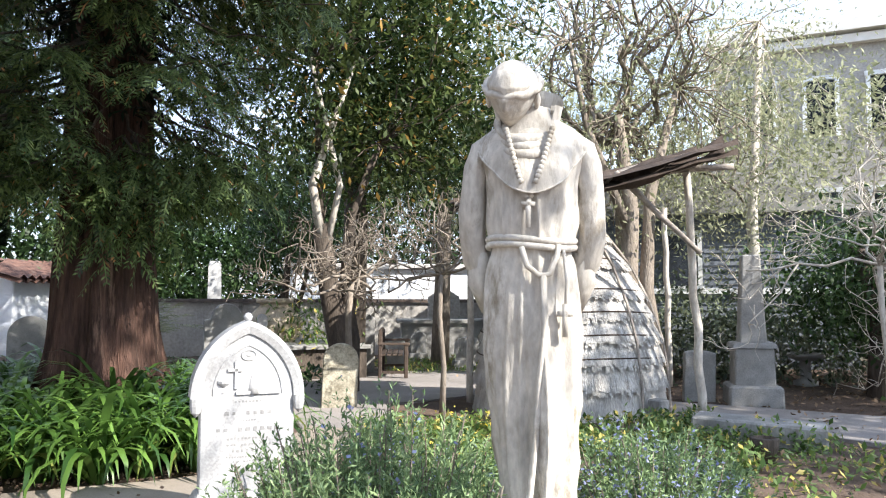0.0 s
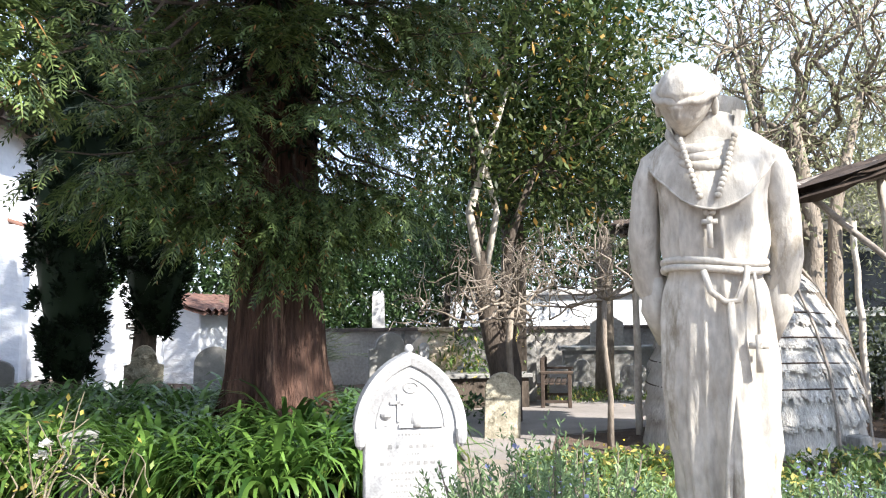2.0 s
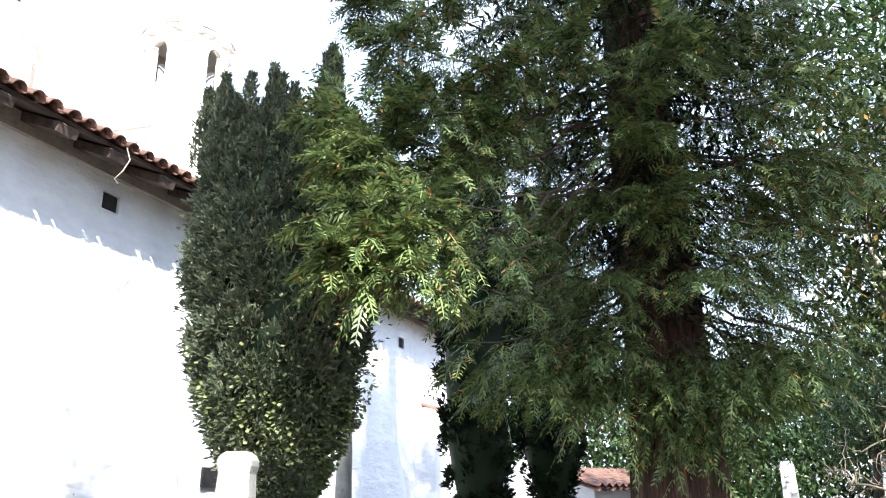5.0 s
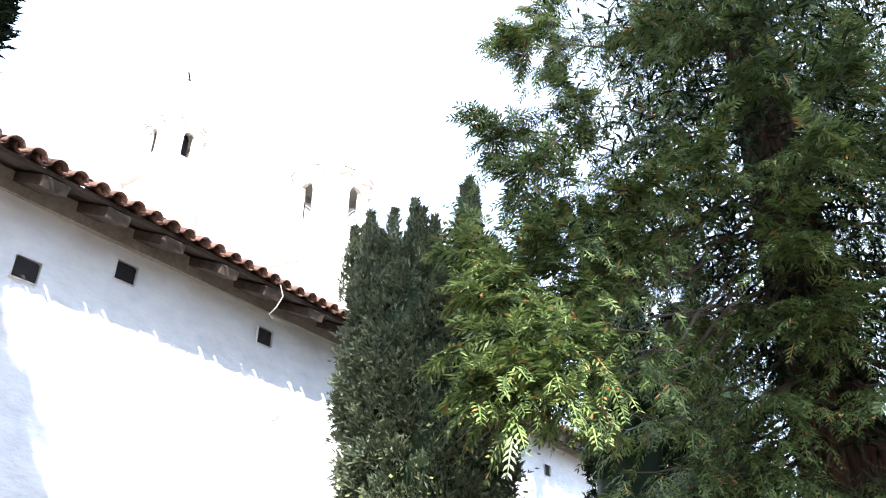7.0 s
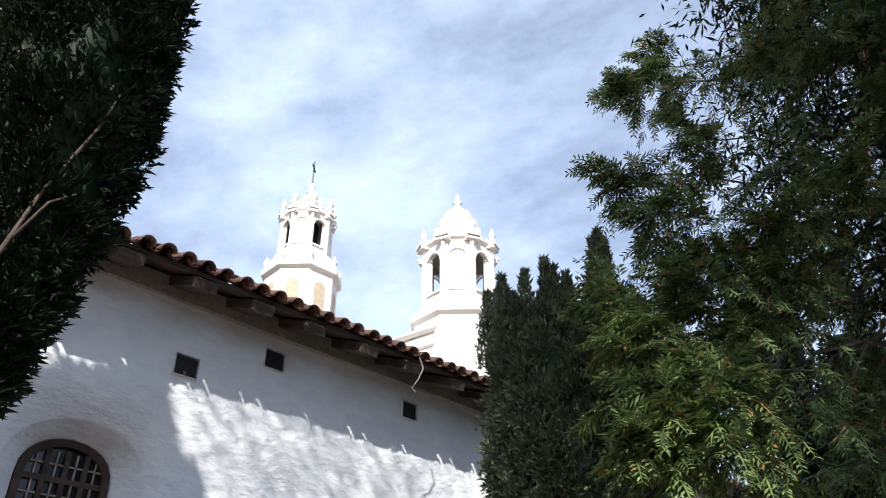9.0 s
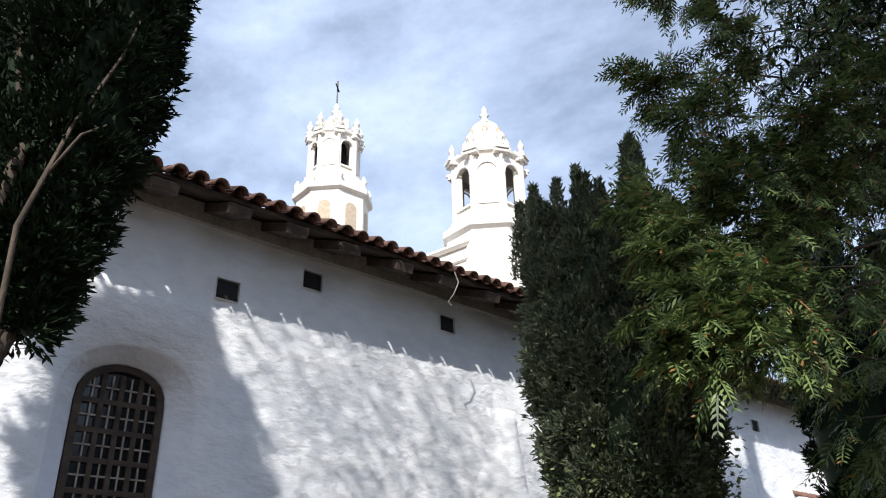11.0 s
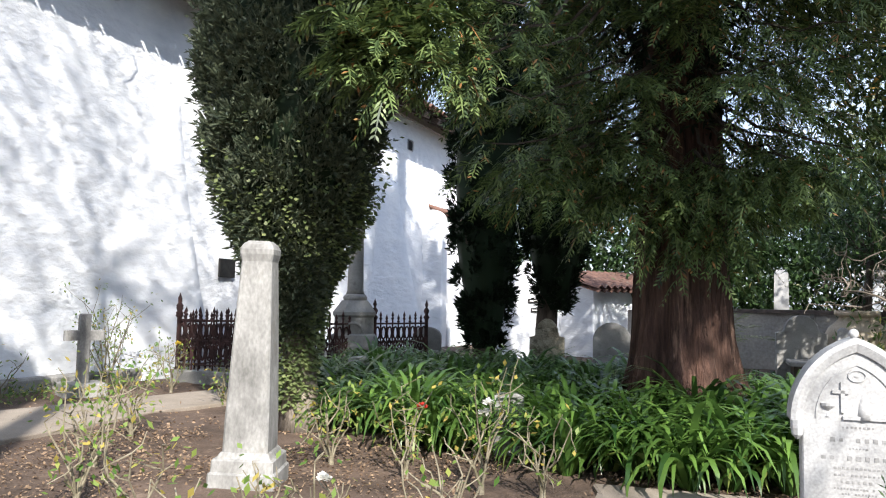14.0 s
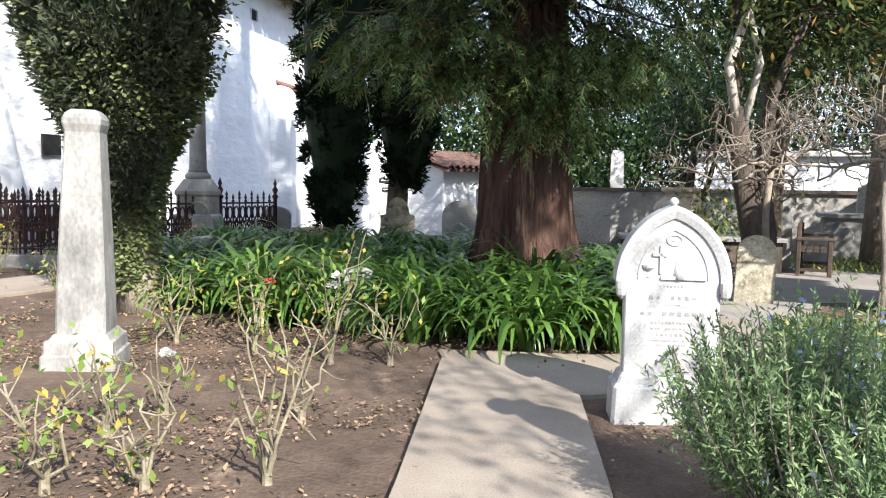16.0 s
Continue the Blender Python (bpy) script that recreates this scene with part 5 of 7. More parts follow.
def gothic_headstone():
    m = pose(0.42, 5.12, 0, 0, 0, 5)
    t = thing("gothic_headstone", "white marble pointed headstone with carved hood and relief", "headstone", m)
    part("base", Geo().box(0, 0, 0.06, 0.72, 0.34, 0.3, 0.97, 0.02).box(0, 0, 0.235, 0.66, 0.27, 0.07, 0.93, 0.02), MARBLE, t)
    part("slab", Geo().slab(gothic(0.285, 0.86, 1.25, z0=0.2), -0.07, 0.07, 0.008), MARBLE, t)
    # hood moulding that runs round the point, with stops
    o, i_ = gothic(0.345, 0.84, 1.315)[2:], gothic(0.28, 0.84, 1.235)[2:]
    n = len(o)
    g = Geo()
    rows = [(i_, -0.068), (i_, -0.084), ([((a[0] * 0.6 + b[0] * 0.4), (a[1] * 0.6 + b[1] * 0.4)) for a, b in zip(o, i_)], -0.1), (o, -0.092), (o, 0.1), (i_, 0.1)]
    v = [(p[0], y, p[1]) for r, y in rows for p in r]
    f = [[k * n + i, k * n + i + 1, (k + 1) * n + i + 1, (k + 1) * n + i] for k in range(len(rows) - 1) for i in range(n - 1)]
    f += [[k * n for k in range(len(rows))], [k * n + n - 1 for k in range(len(rows))][::-1]]
    part("hood_mould", g.add(v, f), MARBLE, t)
    for s in (-1, 1):
        part("hood_stop", Geo().lathe([(0.005, 0.735), (0.028, 0.76), (0.036, 0.8), (0.036, 0.845)], 8, (s * 0.312, -0.085, 0)), MARBLE, t)
    part("top_knob", Geo().ball((0, 0, 1.335), 0.028), MARBLE, t, smooth=True)
    # inner pointed moulding and relief
    o, i_ = gothic(0.215, 0.86, 1.175)[2:], gothic(0.205, 0.86, 1.16)[2:]
    n = len(o)
    v = [(p[0], y, p[1]) for r, y in ((o, -0.066), (o, -0.077), (i_, -0.077), (i_, -0.066)) for p in r]
    f = [[k * n + i, k * n + i + 1, (k + 1) * n + i + 1, (k + 1) * n + i] for k in range(3) for i in range(n - 1)]
    part("inner_mould", Geo().add(v, f), MARBLE, t)
    g = Geo().tube([(0.045 * math.cos(a), -0.071, 1.1 + 0.032 * math.sin(a)) for a in np.linspace(0, 6.28, 14)], 0.006, 5, False).ball((0, -0.066, 1.1), (0.02, 0.009, 0.014))
    part("wreath", g, MARBLE, t, smooth=True)
    part("relief_cross", Geo().box(-0.075, -0.074, 0.98, 0.02, 0.018, 0.17).box(-0.085, -0.074, 1.01, 0.085, 0.018, 0.018), MARBLE, t)
    part("relief_urn", Geo().lathe([(0.02, 0.87), (0.012, 0.9), (0.04, 0.93), (0.042, 0.945)], 10, (-0.15, -0.058, 0)), MARBLE, t)
    part("relief_form", Geo().lathe([(0.045, 0.86), (0.04, 0.92), (0.03, 0.98), (0.022, 1.01), (0.012, 1.04)], 12, (0.035, -0.048, 0)), MARBLE, t, "worn draped relief", True)
    part("relief_ground", Geo().box(0.06, -0.074, 0.868, 0.27, 0.02, 0.02), MARBLE, t)
    # worn lines of lettering
    for z, w, h in ((0.815, 0.17, 0.012), (0.745, 0.3, 0.026), (0.7, 0.1, 0.01), (0.645, 0.4, 0.026), (0.59, 0.26, 0.013), (0.552, 0.3, 0.013), (0.515, 0.2, 0.016), (0.478, 0.26, 0.01), (0.45, 0.18, 0.01), (0.4, 0.1, 0.016)):
        nb = max(2, int(w / (h * 1.6)))
        g = Geo()
        for k in range(nb):
            if rng.random() < 0.9:
                g.box(-w / 2 + w * (k + 0.5) / nb, -0.0715, z, w / nb * (0.35 + 0.3 * rng.random()), 0.002, h * (0.7 + 0.3 * rng.random()))
        tagged(part("worn_lettering", g, INK, t, "faint line of worn lettering"), "faint line of worn lettering", kind="stuff")


gothic_headstone()


def obelisk():
    t = thing("marble_obelisk", "tapered white marble obelisk with a broken top on a low base", "monument", pose(-3.93, 5.4, 0, 0.4, 1.2, 22))
    part("plinth", Geo().box(0, 0, 0.0, 0.54, 0.54, 0.22, 0.99, 0.015), MARBLE_OLD, t)
    part("base", Geo().box(0, 0, 0.16, 0.5, 0.5, 0.1, 0.98, 0.012).box(0, 0, 0.23, 0.44, 0.44, 0.05, 0.9, 0.01), MARBLE_OLD, t)
    g = Geo()
    rows = [(0.182, 0.25), (0.178, 0.5), (0.155, 1.1), (0.125, 1.76), (0.124, 1.78), (0.138, 1.84), (0.138, 1.88), (0.12, 1.92), (0.085, 1.95)]
    v = []
    for r, z in rows:
        c = r * 0.1
        for x, y in ((-r + c, -r), (r - c, -r), (r, -r + c), (r, r - c), (r - c, r), (-r + c, r), (-r, r - c), (-r, -r + c)):
            v.append((x, y, z))
    f = [[i * 8 + j, i * 8 + (j + 1) % 8, (i + 1) * 8 + (j + 1) % 8, (i + 1) * 8 + j] for i in range(len(rows) - 1) for j in range(8)] + [list(range(8))[::-1], [8 * (len(rows) - 1) + j for j in range(8)]]
    part("shaft", g.add(v, f), MARBLE_OLD, t, "streaked grey-white marble shaft")


obelisk()


def headstone(m, w, spring, rise, th, material, label, name="headstone", group="", shoulders=False, foot=False):
    t = thing(name, label, "headstone", m, group)
    o = rounded(w, spring, rise)
    if shoulders:
        o = [(-w, -0.15), (w, -0.15), (w, spring), (w * 0.72, spring + 0.03)] + [(w * 0.68 * math.cos(a), spring + 0.03 + rise * math.sin(a)) for a in np.linspace(0.1, math.pi - 0.1, 10)] + [(-w * 0.72, spring + 0.03), (-w, spring)]
    part("slab", Geo().slab(o, -th / 2, th / 2, 0.012), material, t)
    if foot:
        part("foot", Geo().box(0, 0, 0.05, w * 2.5, th * 2.6, 0.22, 0.95, 0.02), material, t)
    return t


headstone(pose(1.87, 10.25, 0, 1, 2, -8), 0.235, 0.64, 0.22, 0.1, MOTTLED, "mottled lichen-covered rounded headstone beside the bench")
t = headstone(pose(-9.7, 6.55, 0, -3, 4, 66), 0.31, 1.0, 0.4, 0.14, MARBLE_OLD, "tall leaning rounded headstone by the church walk")
part("plinth", Geo().box(0, 0, 0.04, 0.8, 0.3, 0.2, 0.95, 0.02), GRANITE, t)
for z, w in ((1.1, 0.3), (1.0, 0.42), (0.9, 0.36), (0.78, 0.4), (0.66, 0.3), (0.54, 0.34), (0.44, 0.24)):
    part("worn_lettering", Geo().box(0, -0.0715, z, w, 0.003, 0.02), INK, t)
headstone(pose(-2.38, 7.45, 0, 0, 0, 14), 0.15, 0.56, 0.03, 0.09, MARBLE_OLD, "small flat-topped stone marker among lily leaves")
headstone(pose(-5.55, 10.2, 0, 0, 0, 20), 0.2, 0.62, 0.03, 0.14, MARBLE, "short white marker stone at the yew's foot")
headstone(pose(-4.22, 15.7, 0, 0, 0, 12), 0.36, 0.78, 0.36, 0.14, MOTTLED, "pale carved headstone lit between the yews", shoulders=True)
headstone(pose(-2.75, 15.0, 0, 0, 0, 10), 0.36, 0.8, 0.34, 0.14, GRANITE, "dark shaded rounded headstone behind the lilies")
headstone(pose(-2.2, 15.6, 0, 0, 0, 8), 0.2, 0.85, 0.03, 0.14, GRANITE, "narrow dark shaded headstone in the weeds")
headstone(pose(-6.6, 14.9, 0, 0, 0, 16), 0.3, 0.75, 0.2, 0.2, GRANITE, "low grey stone beside the dark yew")
headstone(pose(5.37, 15.35, 0, 0, 0, -14), 0.2, 0.46, 0.18, 0.1, MARBLE_OLD, "small rounded grey headstone", group="far headstones", foot=True)
headstone(pose(5.0, 17.6, 0, 0, 0, -14), 0.19, 0.5, 0.17, 0.1, MARBLE_OLD, "small rounded headstone by the path", group="far headstones", foot=True)
headstone(pose(5.85, 16.35, 0, 0, 0, -14), 0.2, 0.45, 0.17, 0.1, MARBLE_OLD, "small rounded headstone by the path", group="far headstones", foot=True)
headstone(pose(3.15, 14.9, 0, 0, 0, -8), 0.2, 1.0, 0.16, 0.14, MARBLE_OLD, "tall worn pale headstone behind the bench")
headstone(pose(3.92, 15.3, 0, 0, 0, -10), 0.22, 0.5, 0.16, 0.1, MARBLE, "low white rounded headstone behind the bench")
headstone(pose(0.53, 14.65, 0, 0, 0, 4), 0.4, 1.05, 0.28, 0.2, GRANITE, "broad dark shouldered headstone", shoulders=True)
headstone(pose(1.14, 14.23, 0, 0, 0, 4), 0.09, 1.08, 0.09, 0.08, MARBLE, "slender white marker post")
headstone(pose(7.0, 9.62, 0, 0, 2, -25), 0.22, 0.66, 0.05, 0.16, GRANITE, "plain grey stone beside the pedestal")

# white pillar far behind
t = thing("white_pillar", "slender white stone pillar against dark trees", "monument", pose(0.38, 22.2, -0.12))
part("shaft", Geo().lathe([(0.2, 0.3), (0.17, 2.5), (0.12, 2.6)], 4, square=True), MARBLE, t)
part("base", Geo().box(0, 0, 0.15, 0.7, 0.7, 0.5, bevel=0.03), MARBLE, t)
# tapered pedestal monument by the asphalt walk
t = thing("pedestal_monument", "dark stone pedestal with a tapering shaft by the walk", "monument", pose(7.55, 9.15, 0, 0, 0, -30))
part("plinth", Geo().box(0, 0, 0.1, 0.72, 0.72, 0.32, 0.98, 0.03), GRANITE, t)
part("die", Geo().box(0, 0, 0.52, 0.54, 0.54, 0.52, 0.95, 0.02), GRANITE, t)
part("cap", Geo().box(0, 0, 0.81, 0.6, 0.6, 0.07, 0.95, 0.02), GRANITE, t)
part("shaft", Geo().box(0, 0, 1.46, 0.36, 0.36, 1.24, 0.68, 0.02), GRANITE, t, "paler weathered shaft")
# ledger slab and small stub
solid("ledger_slab", Geo().box(0, 0, 0.1, 1.3, 0.5, 0.24, 0.97, 0.02), MARBLE_OLD, "flat grey grave slab in the ground cover", "grave slab", pose(5.6, 6.7, 0, 0, 2, -44))
solid("stone_stub", Geo().box(0, 0, 0.1, 0.2, 0.2, 0.3, 0.95, 0.015), MARBLE_OLD, "small square stone stub beside the hut", "stone", pose(5.38, 8.16, 0, 0, 0, 20))
t = thing("bird_bath", "low grey stone bird bath", "bird bath", pose(10.0, 10.8, 0))
part("stem", Geo().lathe([(0.2, -0.05), (0.2, 0.05), (0.1, 0.1), (0.09, 0.38), (0.16, 0.42)], 12), GRANITE, t, smooth=True)
part("bowl", Geo().lathe([(0.14, 0.4), (0.36, 0.48), (0.38, 0.53), (0.33, 0.53), (0.1, 0.47)], 18), GRANITE, t, smooth=True)
t = thing("garden_pot", "small dark clay pot in the ground cover", "pot", pose(5.0, 5.9, 0))
part("pot_body", Geo().lathe([(0.08, -0.03), (0.12, 0.12), (0.13, 0.2), (0.1, 0.21), (0.08, 0.1)], 14), BARK_DARK, t, smooth=True)

# big terracotta urn on its low walled bed
t = thing("terracotta_urn", "large pale terracotta urn lying shoulder-high on a low wall", "urn", pose(1.45, 15.3, 0.55))
part("urn_body", Geo().lathe([(0.3, 0), (0.5, 0.2), (0.56, 0.4), (0.45, 0.6), (0.3, 0.74), (0.27, 0.8)], 22), TERRACOTTA, t, smooth=True)
part("rim", Geo().lathe([(0.27, 0.79), (0.36, 0.82), (0.36, 0.9), (0.24, 0.9), (0.22, 0.7)], 22), TERRACOTTA, t, smooth=True)
t = thing("raised_bed", "low dark brick bed wall with stone coping", "planter", pose(1.68, 14.0, 0, 0, 0, 2))
part("bed_wall", Geo().box(0, 0.9, 0.22, 2.6, 2.2, 0.66, bevel=0.01), BARK_DARK, t)
part("coping", Geo().box(0, 0.9, 0.58, 2.75, 2.35, 0.07, bevel=0.015), GRANITE, t)
q, _ = clumps((2.08, 14.5, 0.85), (0.7, 0.6, 0.35), 40, 26, 0.14, 0.3)
tagged(part("bed_shrub", quads("bed_shrub", q), GRASS_LEAF), "bright green leafy shrub in the raised bed", "shrub")

# cemetery wall at the far end, with coping and a tomb against it
t = thing("cemetery_wall", "grey plastered cemetery wall with a tile coping", "wall", pose(4.0, 20.0, 0, 0, 0, -9), kind="structure")
part("wall_body", Geo().box(0, 0, 0.6, 15, 0.3, 1.5), PLASTER_OLD, t)
part("coping", Geo().box(0, 0, 1.39, 15.1, 0.46, 0.09, 0.85, 0.03), WOOD_DARK, t)
for k in range(5):
    part("pier", Geo().box(-6 + 3 * k, -0.17, 0.6, 0.09, 0.06, 1.5), GRANITE, t)
t = thing("box_tomb", "dark grey box tomb against the far wall", "tomb", pose(5.85, 18.2, 0, 0, 0, -12))
part("chest", Geo().box(0, 0, 0.4, 2.2, 1.0, 0.95, bevel=0.02), GRANITE, t)
part("lid", Geo().box(0, 0, 0.9, 2.4, 1.15, 0.09, bevel=0.02), GRANITE, t)
part("headpiece", Geo().slab([(-0.4, 0.9), (0.4, 0.9), (0.4, 1.5), (0, 1.75), (-0.4, 1.5)], 0.3, 0.45, 0.02), PLASTER_OLD, t)


# long low white building beyond the wall, added to give the bright strip there
t = thing("white_building", "long low white building added for the bright strip above the cemetery wall", "building", pose(5.9, 21.8, 0, 0, 0, -9))
part("wall", Geo().box(0, 0, 1.1, 7.2, 1.6, 2.4, bevel=0.03), PLASTER, t)
part("roof", Geo().box(0, 0, 2.36, 7.5, 1.9, 0.14, 0.97, 0.03), PLASTER_OLD, t)


# ---- bench ----
def bench():
    t = thing("garden_bench", "weathered dark wooden bench with slatted back", "bench", pose(3.62, 14.3, 0, 0, 0, -105))
    for s in (-1, 1):
        part("leg", Geo().box(s * 0.72, 0.22, 0.3, 0.07, 0.07, 0.62, bevel=0.01), WOOD_DARK, t)
        part("leg", Geo().box(s * 0.72, -0.25, 0.42, 0.07, 0.07, 0.86, bevel=0.01), WOOD_DARK, t)
        part("arm", Geo().box(s * 0.72, 0.0, 0.63, 0.09, 0.58, 0.045, bevel=0.012), WOOD_DARK, t)
        part("rail", Geo().box(s * 0.72, 0, 0.12, 0.04, 0.44, 0.05), WOOD_DARK, t)
    for k in range(5):
        part("seat_slat", Geo().box(0, -0.2 + 0.105 * k, 0.43, 1.46, 0.085, 0.03, bevel=0.008), WOOD_DARK, t)
    part("top_rail", Geo().box(0, -0.26, 0.84, 1.46, 0.045, 0.09, bevel=0.01), WOOD_DARK, t)
    part("lower_rail", Geo().box(0, -0.26, 0.52, 1.46, 0.04, 0.06, bevel=0.01), WOOD_DARK, t)
    for k in range(13):
        part("back_slat", Geo().box(-0.64 + 0.107 * k, -0.26, 0.67, 0.05, 0.022, 0.27), WOOD_DARK, t)


bench()


# ---- iron fence round a family plot, with its column ----
def picket_panel(t, a, b, curb_top, tall=()):
    a, b = np.array(a, float), np.array(b, float)
    ln = np.linalg.norm(b - a)
    d = (b - a) / ln
    ang = math.degrees(math.atan2(d[1], d[0]))
    c = (a + b) / 2
    part("curb", Geo().box(c[0], c[1], curb_top / 2 - 0.05, ln + 0.2, 0.22, curb_top + 0.1, 0.97, 0.015, pose(0, 0, 0, 0, 0, ang)), GRANITE, t, "low stone curb")
    n = int(round(ln / 0.15))
    for z in (0.1, 0.52, 0.88):
        part("rail", Geo().tube([(*a, curb_top + z), (*b, curb_top + z)], 0.018, 5), IRON, t)
    for k in range(n + 1):
        p = a + d * ln * k / n
        g = Geo()
        zt = curb_top + (1.02 if k % 2 else 0.96)
        g.tube([(p[0], p[1], curb_top), (p[0], p[1], zt - 0.06)], 0.017, 5)
        g.lathe([(0.012, zt - 0.08), (0.034, zt - 0.04), (0.014, zt - 0.01), (0.03, zt + 0.02), (0.002, zt + 0.1)], 6, (p[0], p[1], 0))
        part("picket", g, IRON, t)
        if k < n:
            q = p + d * ln / n / 2
            s = Geo()
            for zc, r in ((0.3, 0.07), (0.7, 0.07), (0.5, 0.04)):
                s.tube([(q[0] + d[0] * r * 0.8 * math.cos(w), q[1] + d[1] * r * 0.8 * math.cos(w), curb_top + zc + r * 1.7 * math.sin(w)) for w in np.linspace(0, 6.28, 10)], 0.02, 4, False)
            part("scroll", s, IRON, t)
    for k in (0, n) + tuple(tall):
        p = a + d * ln * k / n
        part("post", Geo().lathe([(0.055, curb_top), (0.045, curb_top + 0.08), (0.04, curb_top + 0.95), (0.07, curb_top + 1.0), (0.03, curb_top + 1.05), (0.065, curb_top + 1.13), (0.02, curb_top + 1.2), (0.04, curb_top + 1.25), (0.003, curb_top + 1.36)], 8, (p[0], p[1], 0)), IRON, t, smooth=True)


FENCE = thing("iron_fence", "rusted ornate cast-iron fence with spear finials on a stone curb", "fence")
picket_panel(FENCE, (-9.68, 10.92), (-7.9, 11.0), 0.2)
picket_panel(FENCE, (-7.9, 11.0), (-6.4, 14.4), 0.16, (8, 16))
picket_panel(FENCE, (-9.68, 10.92), (-9.75, 14.6), 0.16)
t = thing("grave_column", "grey stone column on an octagonal pedestal inside the fence", "monument", pose(-7.28, 13.0, 0, 0, 0, 25))
part("plinth", Geo().box(0, 0, 0.4, 0.85, 0.85, 0.9, 0.97, 0.03), GRANITE, t)
part("pedestal", Geo().lathe([(0.37, 0.8), (0.37, 1.16), (0.4, 1.2), (0.4, 1.26), (0.3, 1.4), (0.24, 1.48)], 8, square=True), GRANITE, t)
part("ring", Geo().lathe([(0.2, 1.46), (0.23, 1.5), (0.23, 1.55), (0.18, 1.6)], 20), GRANITE, t, smooth=True)
part("column", Geo().lathe([(0.18, 1.58), (0.155, 1.68), (0.135, 2.9), (0.115, 4.1), (0.1, 4.2)], 20), GRANITE, t, smooth=True)
part("carved_arch", Geo().tube([(-0.2 + 0.2 * (1 - math.cos(a)), -0.39, 0.86 + 0.2 * math.sin(a)) for a in np.linspace(0, math.pi, 10)], 0.025, 5), GRANITE, t)

# stone cross by the church walk
t = thing("stone_cross", "grey stone cross grave marker on a square base", "grave marker", pose(-9.55, 8.75, 0, 0, 0, 60))
part("base", Geo().box(0, 0, 0.06, 0.62, 0.62, 0.22, 0.96, 0.02), GRANITE, t)
part("cross", Geo().box(0, 0, 0.68, 0.17, 0.13, 1.05, 0.98, 0.015).box(0, 0, 0.88, 0.56, 0.125, 0.16, 1, 0.015), MARBLE_OLD, t)
# iron finial post near the window
t = thing("iron_post", "dark turned iron fence post with a ball finial", "post", pose(-8.9, 2.65, 0))
part("post_shaft", Geo().lathe([(0.1, -0.05), (0.1, 0.3), (0.05, 0.4), (0.045, 1.7), (0.11, 1.76), (0.09, 1.85), (0.1, 1.95), (0.035, 2.05), (0.07, 2.08), (0.03, 2.12), (0.04, 2.2), (0.008, 2.3)], 14), IRON, t, smooth=True)


